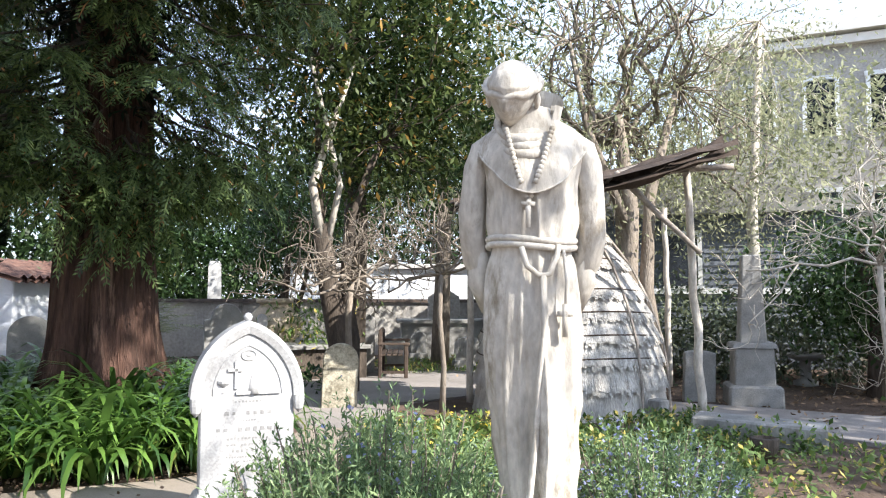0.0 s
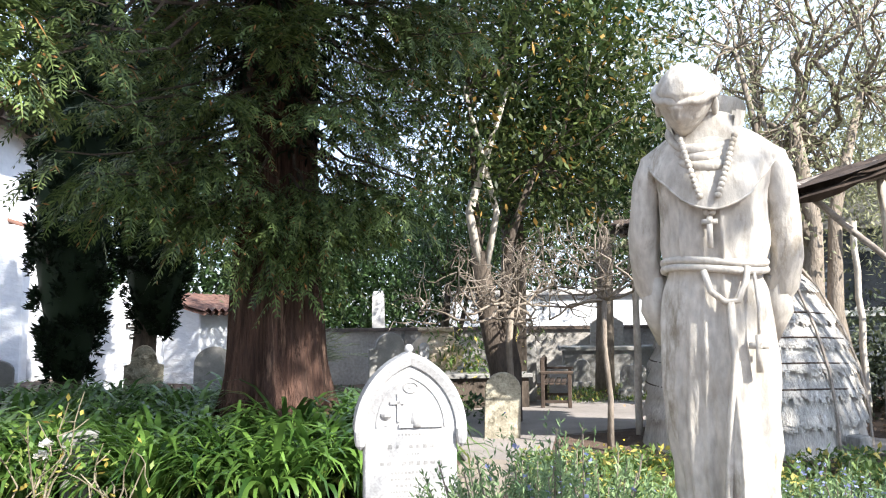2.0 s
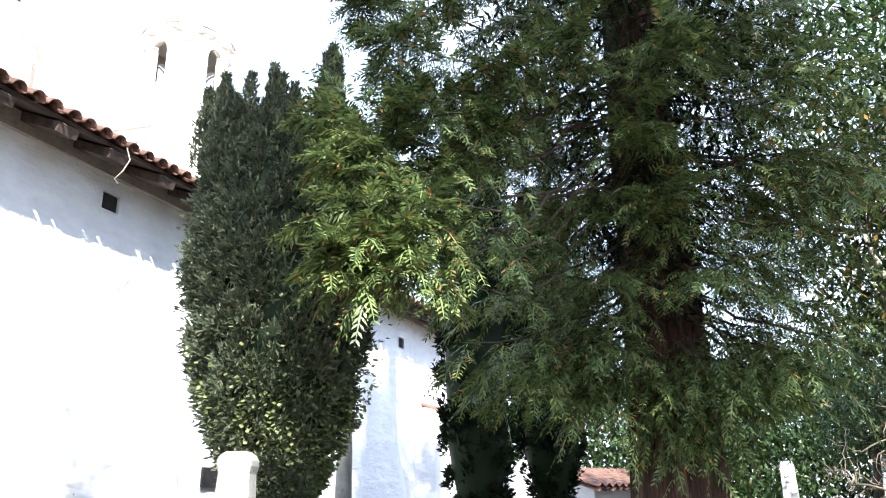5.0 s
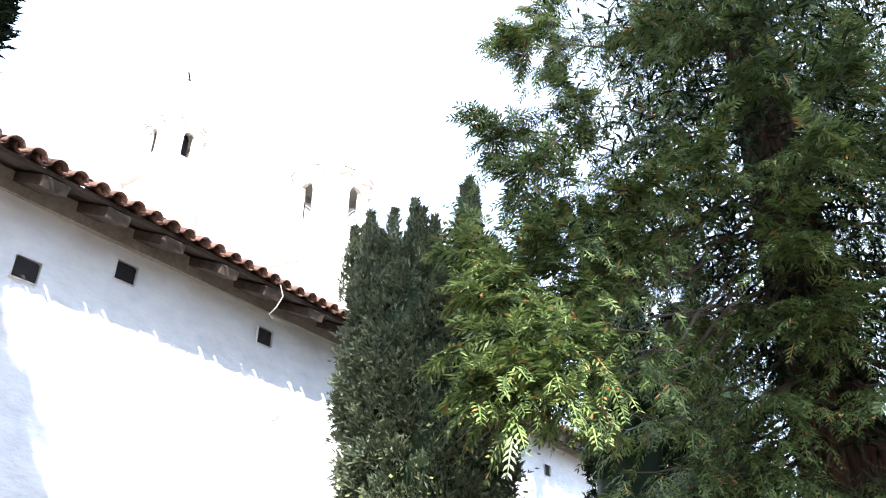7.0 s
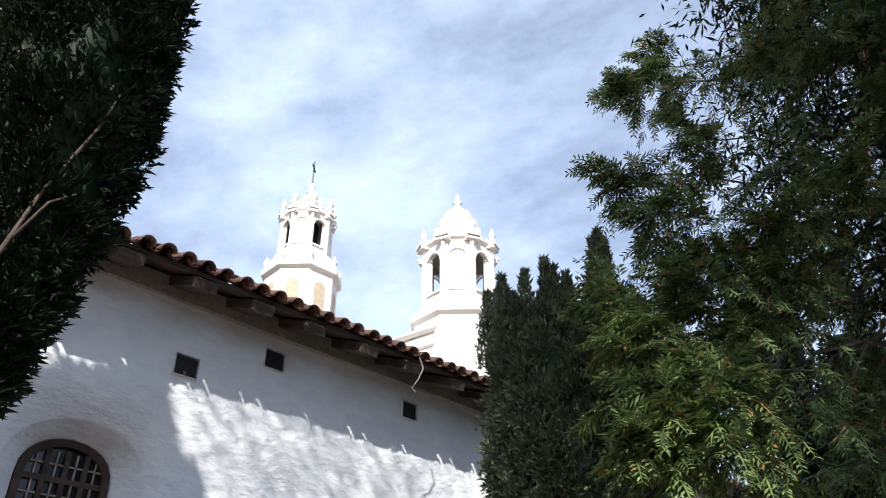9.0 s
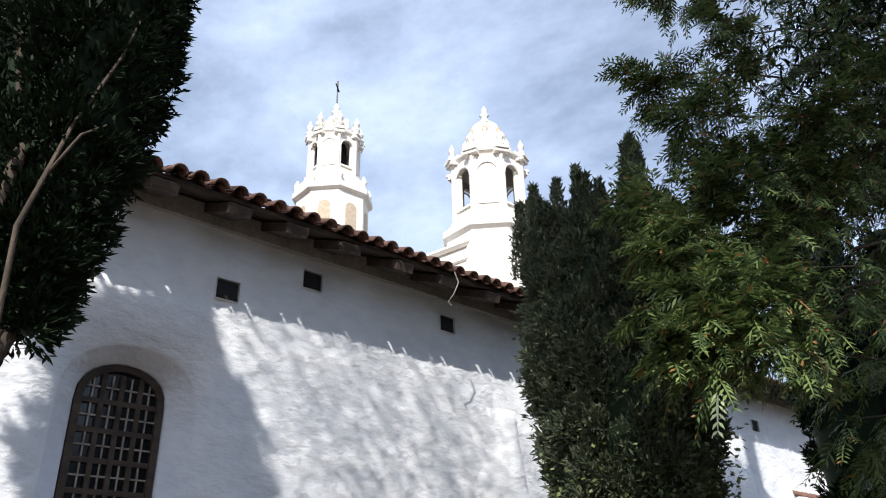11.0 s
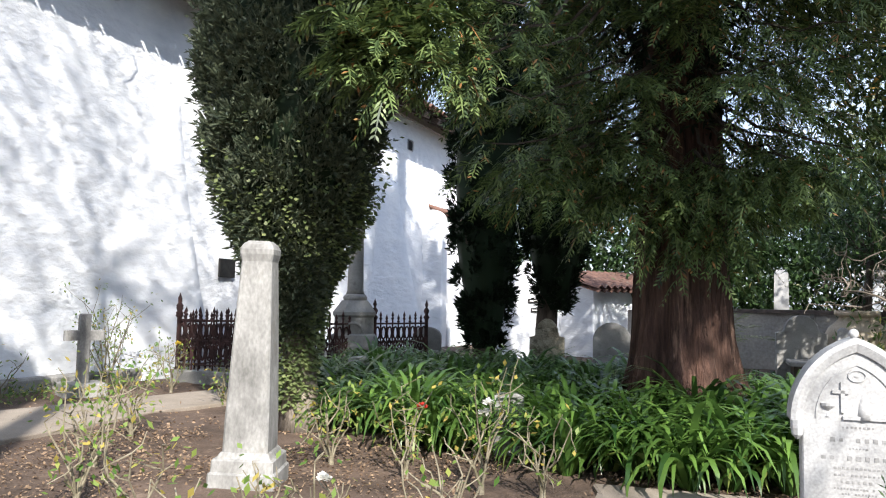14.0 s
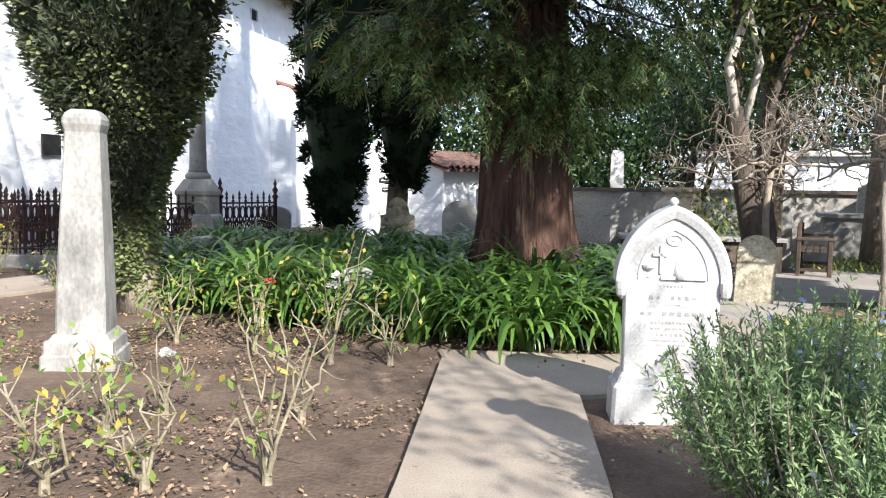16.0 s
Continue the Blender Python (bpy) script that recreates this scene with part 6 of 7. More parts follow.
# ---- the robed stone statue: one mesh ----
def statue():
    g = Geo()
    sides = 120
    # robe: height, half width, half depth, sideways shift, forward lean, fold depth
    rows = np.array([(0.0, 0.14, 0.14, 0.035, 0.0, 1.2), (0.06, 0.14, 0.14, 0.035, 0.0, 1.2), (0.25, 0.155, 0.145, 0.025, 0.0, 1.2), (0.45, 0.174, 0.15, 0.014, 0.0, 1.15), (0.65, 0.186, 0.152, 0.004, 0.0, 1.1),
                     (0.85, 0.18, 0.15, 0.0, 0.0, 1.0), (0.97, 0.165, 0.14, 0.0, 0.01, 0.8), (1.02, 0.147, 0.13, 0.0, 0.012, 0.3), (1.06, 0.16, 0.143, 0, 0.015, 0.7), (1.12, 0.172, 0.152, 0, 0.02, 0.9), (1.2, 0.17, 0.15, 0, 0.025, 0.8), (1.3, 0.178, 0.145, 0, 0.03, 0.5),
                     (1.39, 0.2, 0.135, 0, 0.03, 0.1), (1.44, 0.2, 0.12, 0, 0.03, 0.0), (1.475, 0.165, 0.105, 0, 0.035, 0.0), (1.51, 0.11, 0.09, 0, 0.045, 0), (1.56, 0.07, 0.075, 0, 0.06, 0)])
    zs = np.linspace(0, 1.56, 74)
    v = []
    for z in zs:
        rx, ry, cx, cy, fo = [float(np.interp(z, rows[:, 0], rows[:, c])) for c in range(1, 6)]
        for k in range(sides):
            a = 2 * math.pi * k / sides
            w = a + 0.16 * math.sin(2.1 * z + 2 * a)
            rid = sum(h * (1 - abs(math.sin(fr * w + ph))) ** 2.5 for fr, ph, h in ((4.5, 0.3, 0.09), (7.5, 1.9, 0.075), (11, 0.7, 0.04)))
            knee = 0.035 * math.exp(-((z - 0.42) / 0.2) ** 2 - ((a - 4.95) / 0.3) ** 2) - 0.03 * math.exp(-((z - 0.3) / 0.3) ** 2 - ((a - 4.55) / 0.14) ** 2)
            m = 1 + 1.25 * fo * (rid - 0.06 + 0.05 * noise.noise(Vector((3 * math.cos(a), 3 * math.sin(a), z * 2.5))))
            v.append((cx + (rx * m + knee) * math.cos(a), -cy + (ry * m + knee) * math.sin(a), z))
    n = len(zs)
    f = [[i * sides + j, i * sides + (j + 1) % sides, (i + 1) * sides + (j + 1) % sides, (i + 1) * sides + j] for i in range(n - 1) for j in range(sides)] + [list(range(sides))[::-1], [(n - 1) * sides + j for j in range(sides)]]
    g.add(v, f)
    # shoulder cape with a rounded lower edge
    cape = []
    for i, u in enumerate(np.linspace(0, 1, 9)):
        for k in range(48):
            a = 2 * math.pi * k / 48
            front = max(0, -math.sin(a))
            drop = 0.12 + 0.19 * front ** 1.3
            z = 1.535 - drop * u
            r = 0.085 + 0.175 * math.sin(u * math.pi / 2) ** 0.75
            wr_ = 1 + u * (0.03 * math.sin(7 * a + 2 * u) + 0.05 * noise.noise(Vector((3 * math.cos(a), 3 * math.sin(a), 4 * u))))
            cape.append((r * (0.8 - 0.13 * front) * wr_ * math.cos(a), -0.035 + (r * 0.68) * wr_ * math.sin(a), z))
    f = [[i * 48 + j, i * 48 + (j + 1) % 48, (i + 1) * 48 + (j + 1) % 48, (i + 1) * 48 + j] for i in range(8) for j in range(48)]
    g.add(cape, f)
    # thick rim of the cape
    g.tube([cape[8 * 48 + k] for k in range(48)] + [cape[8 * 48]], 0.004, 6, False)
    # raised cowl collar behind the head and folds at the throat
    for rr, zz, tilt, cx in ((0.1, 1.455, 0.1, -0.03), (0.105, 1.425, 0.09, -0.02), (0.12, 1.395, 0.1, -0.01)):
        g.tube([(cx + rr * math.cos(a), -0.075 + rr * 0.85 * math.sin(a), zz + tilt * (0.6 + math.sin(a)) * 0.7) for a in np.linspace(0, 2 * math.pi, 33)], [0.018 + 0.006 * math.sin(3 * a) for a in np.linspace(0, 2 * math.pi, 33)], 8, False)
    col = []
    for u in np.linspace(0, 1, 6):
        for a in np.linspace(-0.75, math.pi + 0.5, 24):
            r = 0.112 + 0.022 * u
            col.append((-0.015 + r * math.cos(a), -0.05 + r * 0.8 * math.sin(a), 1.47 + 0.19 * u * (0.5 + 0.5 * max(0, math.sin(a + 0.25)))))
    f = [[i * 24 + j, i * 24 + j + 1, (i + 1) * 24 + j + 1, (i + 1) * 24 + j] for i in range(5) for j in range(23)]
    g.add(col, f)
    g.add([(-0.015 + (p[0] + 0.015) * 0.88, -0.05 + (p[1] + 0.05) * 0.86, p[2]) for p in col], f)
    # bowed head: one shaped form with a cap of hair, brow, nose and chin kept plain
    hm = pose(0, 0, 0, 25, 6, -12)
    hc = np.array([-0.075, -0.135, 1.606])
    v, f = [], []
    nu, nv = 40, 30
    for i in range(nv + 1):
        ph = math.pi * i / nv
        for k in range(nu):
            th = 2 * math.pi * k / nu
            x, y, z = math.sin(ph) * math.cos(th), math.sin(ph) * math.sin(th), math.cos(ph)
            front = max(0.0, -y)
            rx = 0.09 - (0.04 * max(0, -z) ** 1.2)
            ry = 0.112 - 0.018 * max(0, -z)
            p = [x * rx, y * ry, z * 0.122]
            zz = p[2]
            cap = zz > 0.03 + 0.006 * math.sin(5 * th) - 0.06 * max(0, y)
            if cap:
                p[0] *= 1.12
                p[1] *= 1.12
                p[2] *= 1.02
            else:
                g1 = math.exp(-(p[0] / 0.014) ** 2) * front
                p[1] -= 0.03 * g1 * math.exp(-((zz + 0.03) / 0.026) ** 2)
                p[1] -= 0.012 * front * math.exp(-((zz - 0.004) / 0.012) ** 2) * (abs(p[0]) < 0.06)
                p[1] += 0.011 * front * (math.exp(-((abs(p[0]) - 0.034) / 0.016) ** 2) * math.exp(-((zz + 0.014) / 0.013) ** 2))
                p[1] -= 0.008 * front * math.exp(-(p[0] / 0.028) ** 2) * math.exp(-((zz + 0.078) / 0.009) ** 2)
                p[1] -= 0.02 * front * math.exp(-(p[0] / 0.03) ** 2) * math.exp(-((zz + 0.118) / 0.02) ** 2)
            v.append(hc + np.array(hm @ Vector(p)))
    for i in range(nv):
        for k in range(nu):
            f.append([i * nu + k, (i + 1) * nu + k, (i + 1) * nu + (k + 1) % nu, i * nu + (k + 1) % nu])
    g.add(v, f)
    g.tube([hc + np.array(hm @ Vector((0.101 * math.cos(a), 0.008 + 0.116 * math.sin(a), 0.033 + 0.02 * math.sin(a) + 0.004 * math.sin(9 * a)))) for a in np.linspace(0, 2 * math.pi, 49)], 0.016, 8, False)
    for sx in (-1, 1):
        g.ball(hc + np.array(hm @ Vector((sx * 0.094, 0.01, -0.025))), (0.012, 0.024, 0.034), 10, 8, hm)
    g.tube([(-0.01, -0.02, 1.44), (-0.05, -0.08, 1.54)], [0.07, 0.06], 14)
    # arms drawn back behind the body in wide sleeves
    for s in (-1, 1):
        g.tube([(s * 0.14, -0.01, 1.45), (s * 0.19, -0.01, 1.405), (s * 0.215, -0.005, 1.34), (s * 0.226, 0.0, 1.26), (s * 0.23, 0.01, 1.17), (s * 0.234, 0.03, 1.08), (s * 0.218, 0.07, 0.99), (s * 0.185, 0.1, 0.92), (s * 0.15, 0.13, 0.86)], [0.045, 0.056, 0.053, 0.049, 0.055, 0.05, 0.06, 0.05, 0.045], 22, True, 0.06)
        g.tube([(s * 0.2, 0.05, 1.02), (s * 0.205, 0.07, 0.9), (s * 0.17, 0.1, 0.78)], [0.04, 0.05, 0.03], 10, True, 0.03)
    # rope girdle, its hanging end and loop
    for dz in (0, 0.024):
        g.tube([(0.166 * math.cos(a), -0.012 + 0.145 * math.sin(a), 1.035 + dz + 0.008 * math.sin(2 * a)) for a in np.linspace(0, 2 * math.pi, 41)], 0.0135, 7, False)
    g.tube([(-0.035, -0.16, 1.03), (-0.015, -0.168, 0.96), (0.03, -0.17, 0.925), (0.07, -0.165, 0.93), (0.095, -0.15, 1.0), (0.1, -0.14, 1.04)], 0.011, 7)
    g.tube([(0.045, -0.168, 0.925), (0.052, -0.17, 0.75), (0.035, -0.168, 0.55), (0.02, -0.165, 0.3), (0.0, -0.16, 0.1), (-0.005, -0.16, 0.0)], 0.013, 7)
    g.tube([(0.12, -0.13, 1.02), (0.13, -0.14, 0.9), (0.128, -0.142, 0.82)], 0.006, 5)
    g.box(0.126, -0.145, 0.76, 0.02, 0.016, 0.12).box(0.126, -0.145, 0.785, 0.06, 0.016, 0.02)
    g.ball((-0.07, -0.15, 0.035), (0.05, 0.09, 0.035), 10, 6)
    # bead string and pendant cross on the chest
    def chest_y(x, z):
        u = min(1.0, max(0.0, (1.56 - z) / 0.31))
        r = 0.085 + 0.175 * math.sin(u * math.pi / 2) ** 0.75
        return -0.035 - 0.68 * r * math.sqrt(max(0.05, 1 - (x / (0.96 * r)) ** 2)) - 0.008 if z > 1.255 else -0.19
    for s in (-1, 1):
        for u in np.linspace(0, 1, 17):
            x, z = -0.012 + s * 0.085 * (1 - u) ** 0.8, 1.47 - 0.27 * u
            g.ball((x, chest_y(x, z), z), 0.0115, 7, 5)
    g.box(-0.012, -0.195, 1.15, 0.018, 0.018, 0.1).box(-0.012, -0.195, 1.185, 0.05, 0.018, 0.016)
    m = pose(1.33, 2.8, 0.645, 1.5, 0.8, -24) @ Matrix.Scale(0.97, 4)
    solid("stone_statue", g, CAST_STONE, "weathered pale stone statue of a robed bowed figure", "statue", m, smooth=True)
    t = thing("statue_pedestal", "plain stone pedestal half hidden by shrubs", "pedestal", pose(1.33, 2.8, 0, 0, 0, -24))
    part("block", Geo().box(0, 0, 0.25, 0.5, 0.5, 0.68, 0.97, 0.02), GRANITE, t)
    part("cap", Geo().box(0, 0, 0.62, 0.42, 0.42, 0.06, 0.97, 0.015), GRANITE, t)


statue()


# ---- thatched hut and ramada ----
def tule_hut():
    c = (4.85, 9.47)
    t = thing("thatched_hut", "dome-shaped hut of bundled tule reeds tied in bands", "hut", pose(*c, 0))
    prof = [(0.0, 1.26), (0.5, 1.24), (0.95, 1.17), (1.4, 1.02), (1.85, 0.8), (2.2, 0.56), (2.5, 0.3), (2.62, 0.1)]

    def rad(z):
        return float(np.interp(z, [p[0] for p in prof], [p[1] for p in prof]))
    bands = [0.0, 0.42, 0.72, 1.0, 1.28, 1.56, 1.95, 2.3, 2.62]
    for b0, b1 in zip(bands, bands[1:]):
        n = 760
        q = []
        for k in range(n):
            a = 2 * math.pi * (k + rng.random()) / n
            zt, zb = b1 + 0.04, max(-0.05, b0 - 0.05 - 0.09 * rng.random() ** 2)
            rt, rb = rad(zt) - 0.035, rad(max(zb, 0)) + 0.04 + 0.01 * rng.random()
            w = 0.011 + 0.008 * rng.random()
            da = w / max(rb, 0.3)
            q.append([(rt * math.cos(a - da), rt * math.sin(a - da), zt), (rt * math.cos(a + da), rt * math.sin(a + da), zt), (rb * math.cos(a + da * 1.2), rb * math.sin(a + da * 1.2), zb), (rb * math.cos(a - da * 1.2), rb * math.sin(a - da * 1.2), zb)])
        v = np.array(q)
        part("reed_band", quads("reed_band", v), REED, t)
    part("reed_core", Geo().lathe([(r - 0.06, z) for z, r in prof], 40), REED, t, smooth=True)
    for z in (0.72, 1.0, 1.28, 1.56, 1.95):
        g = Geo().tube([((rad(z) + 0.03) * math.cos(a), (rad(z) + 0.03) * math.sin(a), z + 0.02 * math.sin(3 * a)) for a in np.linspace(0, 6.28, 40)], 0.01, 5, False)
        part("binding_pole", g, WOOD_DARK, t)
    for a in (-0.55, 0.1, -1.3):
        part("hoop", Geo().tube([((rad(z) + 0.05) * math.cos(a), (rad(z) + 0.05) * math.sin(a), z) for z in np.linspace(0, 2.55, 12)], 0.018, 5), WOOD_GREY, t)


tule_hut()


def ramada():
    t = thing("ramada", "rough pole shelter roofed with dark bark slabs", "shelter", pose(0.07, -0.05, 0))
    poles = [((5.85, 8.1), (5.65, 8.05, 3.0)), ((3.75, 10.6), (3.7, 10.4, 2.8)), ((7.6, 11.4), (7.5, 11.3, 3.0))]
    for b, top in poles:
        g = Geo()
        limb(g, (*b, -0.1), top, 0.055, 0.045, 0, 9, 0.015, 8)
        part("pole", g, BARK_PALE, t, smooth=True)
    for a, b, r in (((5.3, 8.3, 3.02), (6.1, 7.75, 3.04), 0.05), ((4.7, 8.1, 2.95), (5.72, 7.9, 2.0), 0.04), ((4.6, 8.0, 2.9), (4.3, 8.5, 2.2), 0.025), ((3.2, 9.0, 2.66), (4.6, 8.2, 2.9), 0.05)):
        g = Geo()
        limb(g, a, b, r, r * 0.8, 0, 8, 0.012, 7)
        part("brace", g, WOOD_GREY, t, smooth=True)
    # layered bark slabs, curling at the edge
    for k in range(9):
        a = np.array([3.15 + 0.05 * k, 8.65 + 0.28 * k, 2.62 + 0.03 * k])
        b = np.array([5.75 + 0.04 * k, 7.25 + 0.3 * k, 3.22 + 0.02 * k])
        g = Geo()
        n = 14
        v = []
        for i in range(n):
            u = i / (n - 1)
            p = a + (b - a) * u + np.array([0, 0, -0.1 * math.sin(math.pi * u) + 0.06 * rng.standard_normal() * 0.4])
            wd = 0.2 * (1 - 0.55 * u ** 3)
            for s, dz in ((-1, -0.03), (-0.3, 0.04), (0.4, 0.05), (1, -0.01)):
                v.append(p + np.array([0.45 * s * wd, 0.9 * s * wd, dz + 0.015 * rng.standard_normal()]))
        f = [[i * 4 + j, i * 4 + j + 1, (i + 1) * 4 + j + 1, (i + 1) * 4 + j] for i in range(n - 1) for j in range(3)]
        g.add(v, f)
        g.add([p - np.array([0, 0, 0.11]) for p in v], f)
        part("bark_slab", g, WOOD_DARK if k % 4 != 2 else WOOD_GREY, t, "dark curling bark slab" if k % 4 != 2 else "silvered bark slab")


ramada()


# ---- houses beyond ----
def siding_house():
    m = pose(10.1, 14.46, 0, 0, 0, -33)
    t = thing("clapboard_house", "blue-grey clapboard house behind trees", "house", m)
    part("wall", Geo().box(0, 1.2, 1.6, 7.0, 2.2, 3.4), SIDING, t)
    g = Geo()
    for k in range(20):
        z = 0.5 + 0.14 * k
        g.add([(-3.5, 0.1, z + 0.14), (3.5, 0.1, z + 0.14), (3.5, 0.07, z), (-3.5, 0.07, z), (-3.5, 0.1, z), (3.5, 0.1, z)], [[0, 1, 2, 3], [3, 2, 5, 4]])
    tagged(part("siding", g, SIDING, t), kind="stuff")
    part("roof", Geo().slab([(-3.8, 3.3), (3.8, 3.3), (0, 4.5)], -0.2, 2.5), GRANITE, t)
    for x in (-2.05, 0.05):
        w = part("window", Geo().box(x, 0.06, 2.3, 0.62, 0.06, 1.1), GLASS, t)
        part("window_frame", Geo().box(x - 0.35, 0.05, 2.3, 0.09, 0.1, 1.25).box(x + 0.35, 0.05, 2.3, 0.09, 0.1, 1.25).box(x, 0.05, 2.9, 0.79, 0.12, 0.09).box(x, 0.05, 1.7, 0.85, 0.14, 0.07), WHITE_PAINT, w)
    part("sill_band", Geo().box(0, 0.05, 1.62, 7.0, 0.1, 0.12), WHITE_PAINT, t)
    h = thing("tall_house", "tall cream house with bracketed cornice above trees", "house", pose(21.86, 21.1, 0, 0, 0, -42))
    part("wall", Geo().box(0, 2, 5.4, 9, 5, 11.0), PLASTER_OLD, h)
    part("cornice", Geo().box(0, 1.9, 11.0, 9.8, 5.8, 0.5, bevel=0.1).box(0, 1.9, 10.5, 9.4, 5.4, 0.3), STUCCO, h)
    for x in (-3, -1, 1, 3):
        for z in (4.2, 8.2):
            w = part("window", Geo().box(x, -0.52, z, 0.9, 0.08, 1.9), GLASS, h)
            part("window_frame", Geo().box(x - 0.52, -0.54, z, 0.14, 0.12, 2.1).box(x + 0.52, -0.54, z, 0.14, 0.12, 2.1).box(x, -0.54, z + 1.05, 1.25, 0.16, 0.16), WHITE_PAINT, w)


siding_house()


# ---- agapanthus bed ----
def strap_clump(n, length, seed):
    r = np.random.default_rng(seed)
    out = []
    for k in range(n):
        a = 2 * math.pi * r.random()
        ln = length * (0.65 + 0.5 * r.random())
        up0 = radians(38 + 48 * r.random() ** 0.7)
        bend = radians(125 + 85 * r.random())
        w = 0.038 + 0.02 * r.random()
        p = np.array([0.05 * math.cos(a), 0.05 * math.sin(a), -0.02])
        side = np.array([-math.sin(a), math.cos(a), 0])
        pts, ang, seg = [p], up0, 6
        for i in range(seg):
            p = p + ln / seg * np.array([math.cos(a) * math.cos(ang), math.sin(a) * math.cos(ang), math.sin(ang)])
            ang -= bend / seg * (0.4 + 1.2 * i / seg)
            pts.append(p)
        ws = [w * 0.7, w, w * 1.1, w * 1.05, w * 0.9, w * 0.6, 0.002]
        for i in range(seg):
            out.append([pts[i] - side * ws[i] / 2, pts[i] + side * ws[i] / 2, pts[i + 1] + side * ws[i + 1] / 2, pts[i + 1] - side * ws[i + 1] / 2])
    v = np.array(out)
    n_leaf = n
    me = bpy.data.meshes.new("agapanthus_clump")
    verts, faces = [], []
    for k in range(n_leaf):
        b = len(verts)
        strip = v[k * 6:(k + 1) * 6]
        verts += [strip[0][0], strip[0][1]]
        for s in strip:
            verts += [s[3], s[2]]
        for i in range(6):
            faces.append((b + 2 * i, b + 2 * i + 1, b + 2 * i + 3, b + 2 * i + 2))
    me.from_pydata([tuple(q) for q in verts], [], faces)
    me.materials.append(LILY_LEAF)
    me.polygons.foreach_set("use_smooth", [True] * len(faces))
    return me


LILY = [strap_clump(46, 0.98, s) for s in (1, 2, 3, 4, 5)]


def in_bed(x, y):
    """The lily bed in plan: before and round the redwood, up to the yew."""
    front = np.interp(x, [-6.2, -4.4, -3.2, -2.6, -1.3, 0.0, 0.6], [9.2, 8.0, 7.3, 7.05, 6.7, 6.9, 7.3])
    back = np.interp(x, [-6.2, -4.0, -1.6, 0.6], [12.5, 12.5, 12.0, 9.5])
    return front < y < back and math.hypot(x + 0.98, y - 9.85) > 0.95 and math.hypot(x + 2.38, y - 7.2) > 0.45 and math.hypot(x + 5.08, y - 7.85) > 0.5


spots = []
tries = 0
while len(spots) < 270 and tries < 20000:
    tries += 1
    x, y = -6.2 + 6.8 * rng.random(), 6.6 + 5.9 * rng.random() ** 1.3
    if in_bed(x, y) and all((x - a) ** 2 + (y - b) ** 2 > 0.235 ** 2 for a, b in spots):
        spots.append((x, y))
for k, (x, y) in enumerate(spots):
    s = 0.85 + 0.35 * rng.random()
    ob = new("agapanthus_clump", LILY[k % 5])
    ob.matrix_world = pose(x, y, 0, 0, 0, 360 * rng.random()) @ Matrix.Diagonal((s, s, s * (0.95 + 0.2 * rng.random()), 1))
    tagged(ob, "arching strap-leaved agapanthus clump in the bed", "plant", "lily bed")


# ---- rosemary and flowering shrubs ----
def rosemary(name, label, centre, rx, ry, h, n, flowers, seed, leaf=ROSEMARY_LEAF):
    r = np.random.default_rng(seed)
    t = thing(name, label, "shrub", pose(centre[0], centre[1], 0))
    wood, q, fl = Geo(), [], []
    for k in range(n):
        a, u = 2 * math.pi * r.random(), r.random() ** 0.5
        bx, by = 0.55 * rx * u * math.cos(a), 0.55 * ry * u * math.sin(a)
        hh = h * (0.62 + 0.42 * r.random()) * (1 - 0.35 * u)
        tip = np.array([bx * 1.75 + 0.06 * r.standard_normal(), by * 1.75 + 0.06 * r.standard_normal(), hh])
        mid = np.array([bx * 1.45, by * 1.45, hh * 0.45])
        b0 = np.array([bx * 0.5, by * 0.5, 0.0])
        s = np.linspace(0, 1, 6)[:, None]
        pts = (1 - s) ** 2 * b0 + 2 * s * (1 - s) * mid + s * s * tip
        if k % 5 == 0:
            wood.tube(pts, np.linspace(0.008, 0.003, 6), 4)
        m = 62
        w = 0.3 + 0.7 * r.random(m)[:, None]
        p = (1 - w) ** 2 * b0 + 2 * w * (1 - w) * mid + w * w * tip
        ax = unit((tip - mid)[None])
        d = unit(ax * 0.75 + r.standard_normal((m, 3)) * 0.6)
        sd = unit(np.cross(d, r.standard_normal((m, 3))))
        ln = 0.036 * (0.7 + 0.6 * r.random(m))
        q.append(np.stack([p, p + d * ln[:, None] * 0.5 + sd * 0.0044, p + d * ln[:, None], p + d * ln[:, None] * 0.5 - sd * 0.0044], 1))
        if flowers and r.random() < flowers:
            fp = p[r.random(m) < 0.2]
            fd = rand_dirs(len(fp))
            fl.append(diamonds(fp, fd, side_of(fd), 0.026, 0.024))
    part("stem_work", wood, BARK_GREY, t)
    part("foliage", quads("foliage", np.concatenate(q)), leaf, t)
    if fl:
        part("blossom", quads("blossom", np.concatenate(fl)), PETAL_BLUE, t, "small pale blue flowers")


rosemary("rosemary_bush", "bushy grey-green rosemary beside the path", (0.95, 3.5), 0.72, 0.6, 1.12, 800, 0.06, 11)
rosemary("rosemary_bush", "low rosemary spreading at the statue's foot", (1.0, 2.65), 0.5, 0.45, 0.82, 360, 0.05, 12)
rosemary("sage_shrub", "blue-flowering sage shrub beyond the statue", (2.55, 3.95), 0.6, 0.45, 0.88, 270, 0.5, 13)
rosemary("sage_shrub", "loose blue-flowering sage shrub", (3.1, 4.35), 0.45, 0.4, 0.66, 150, 0.4, 14)


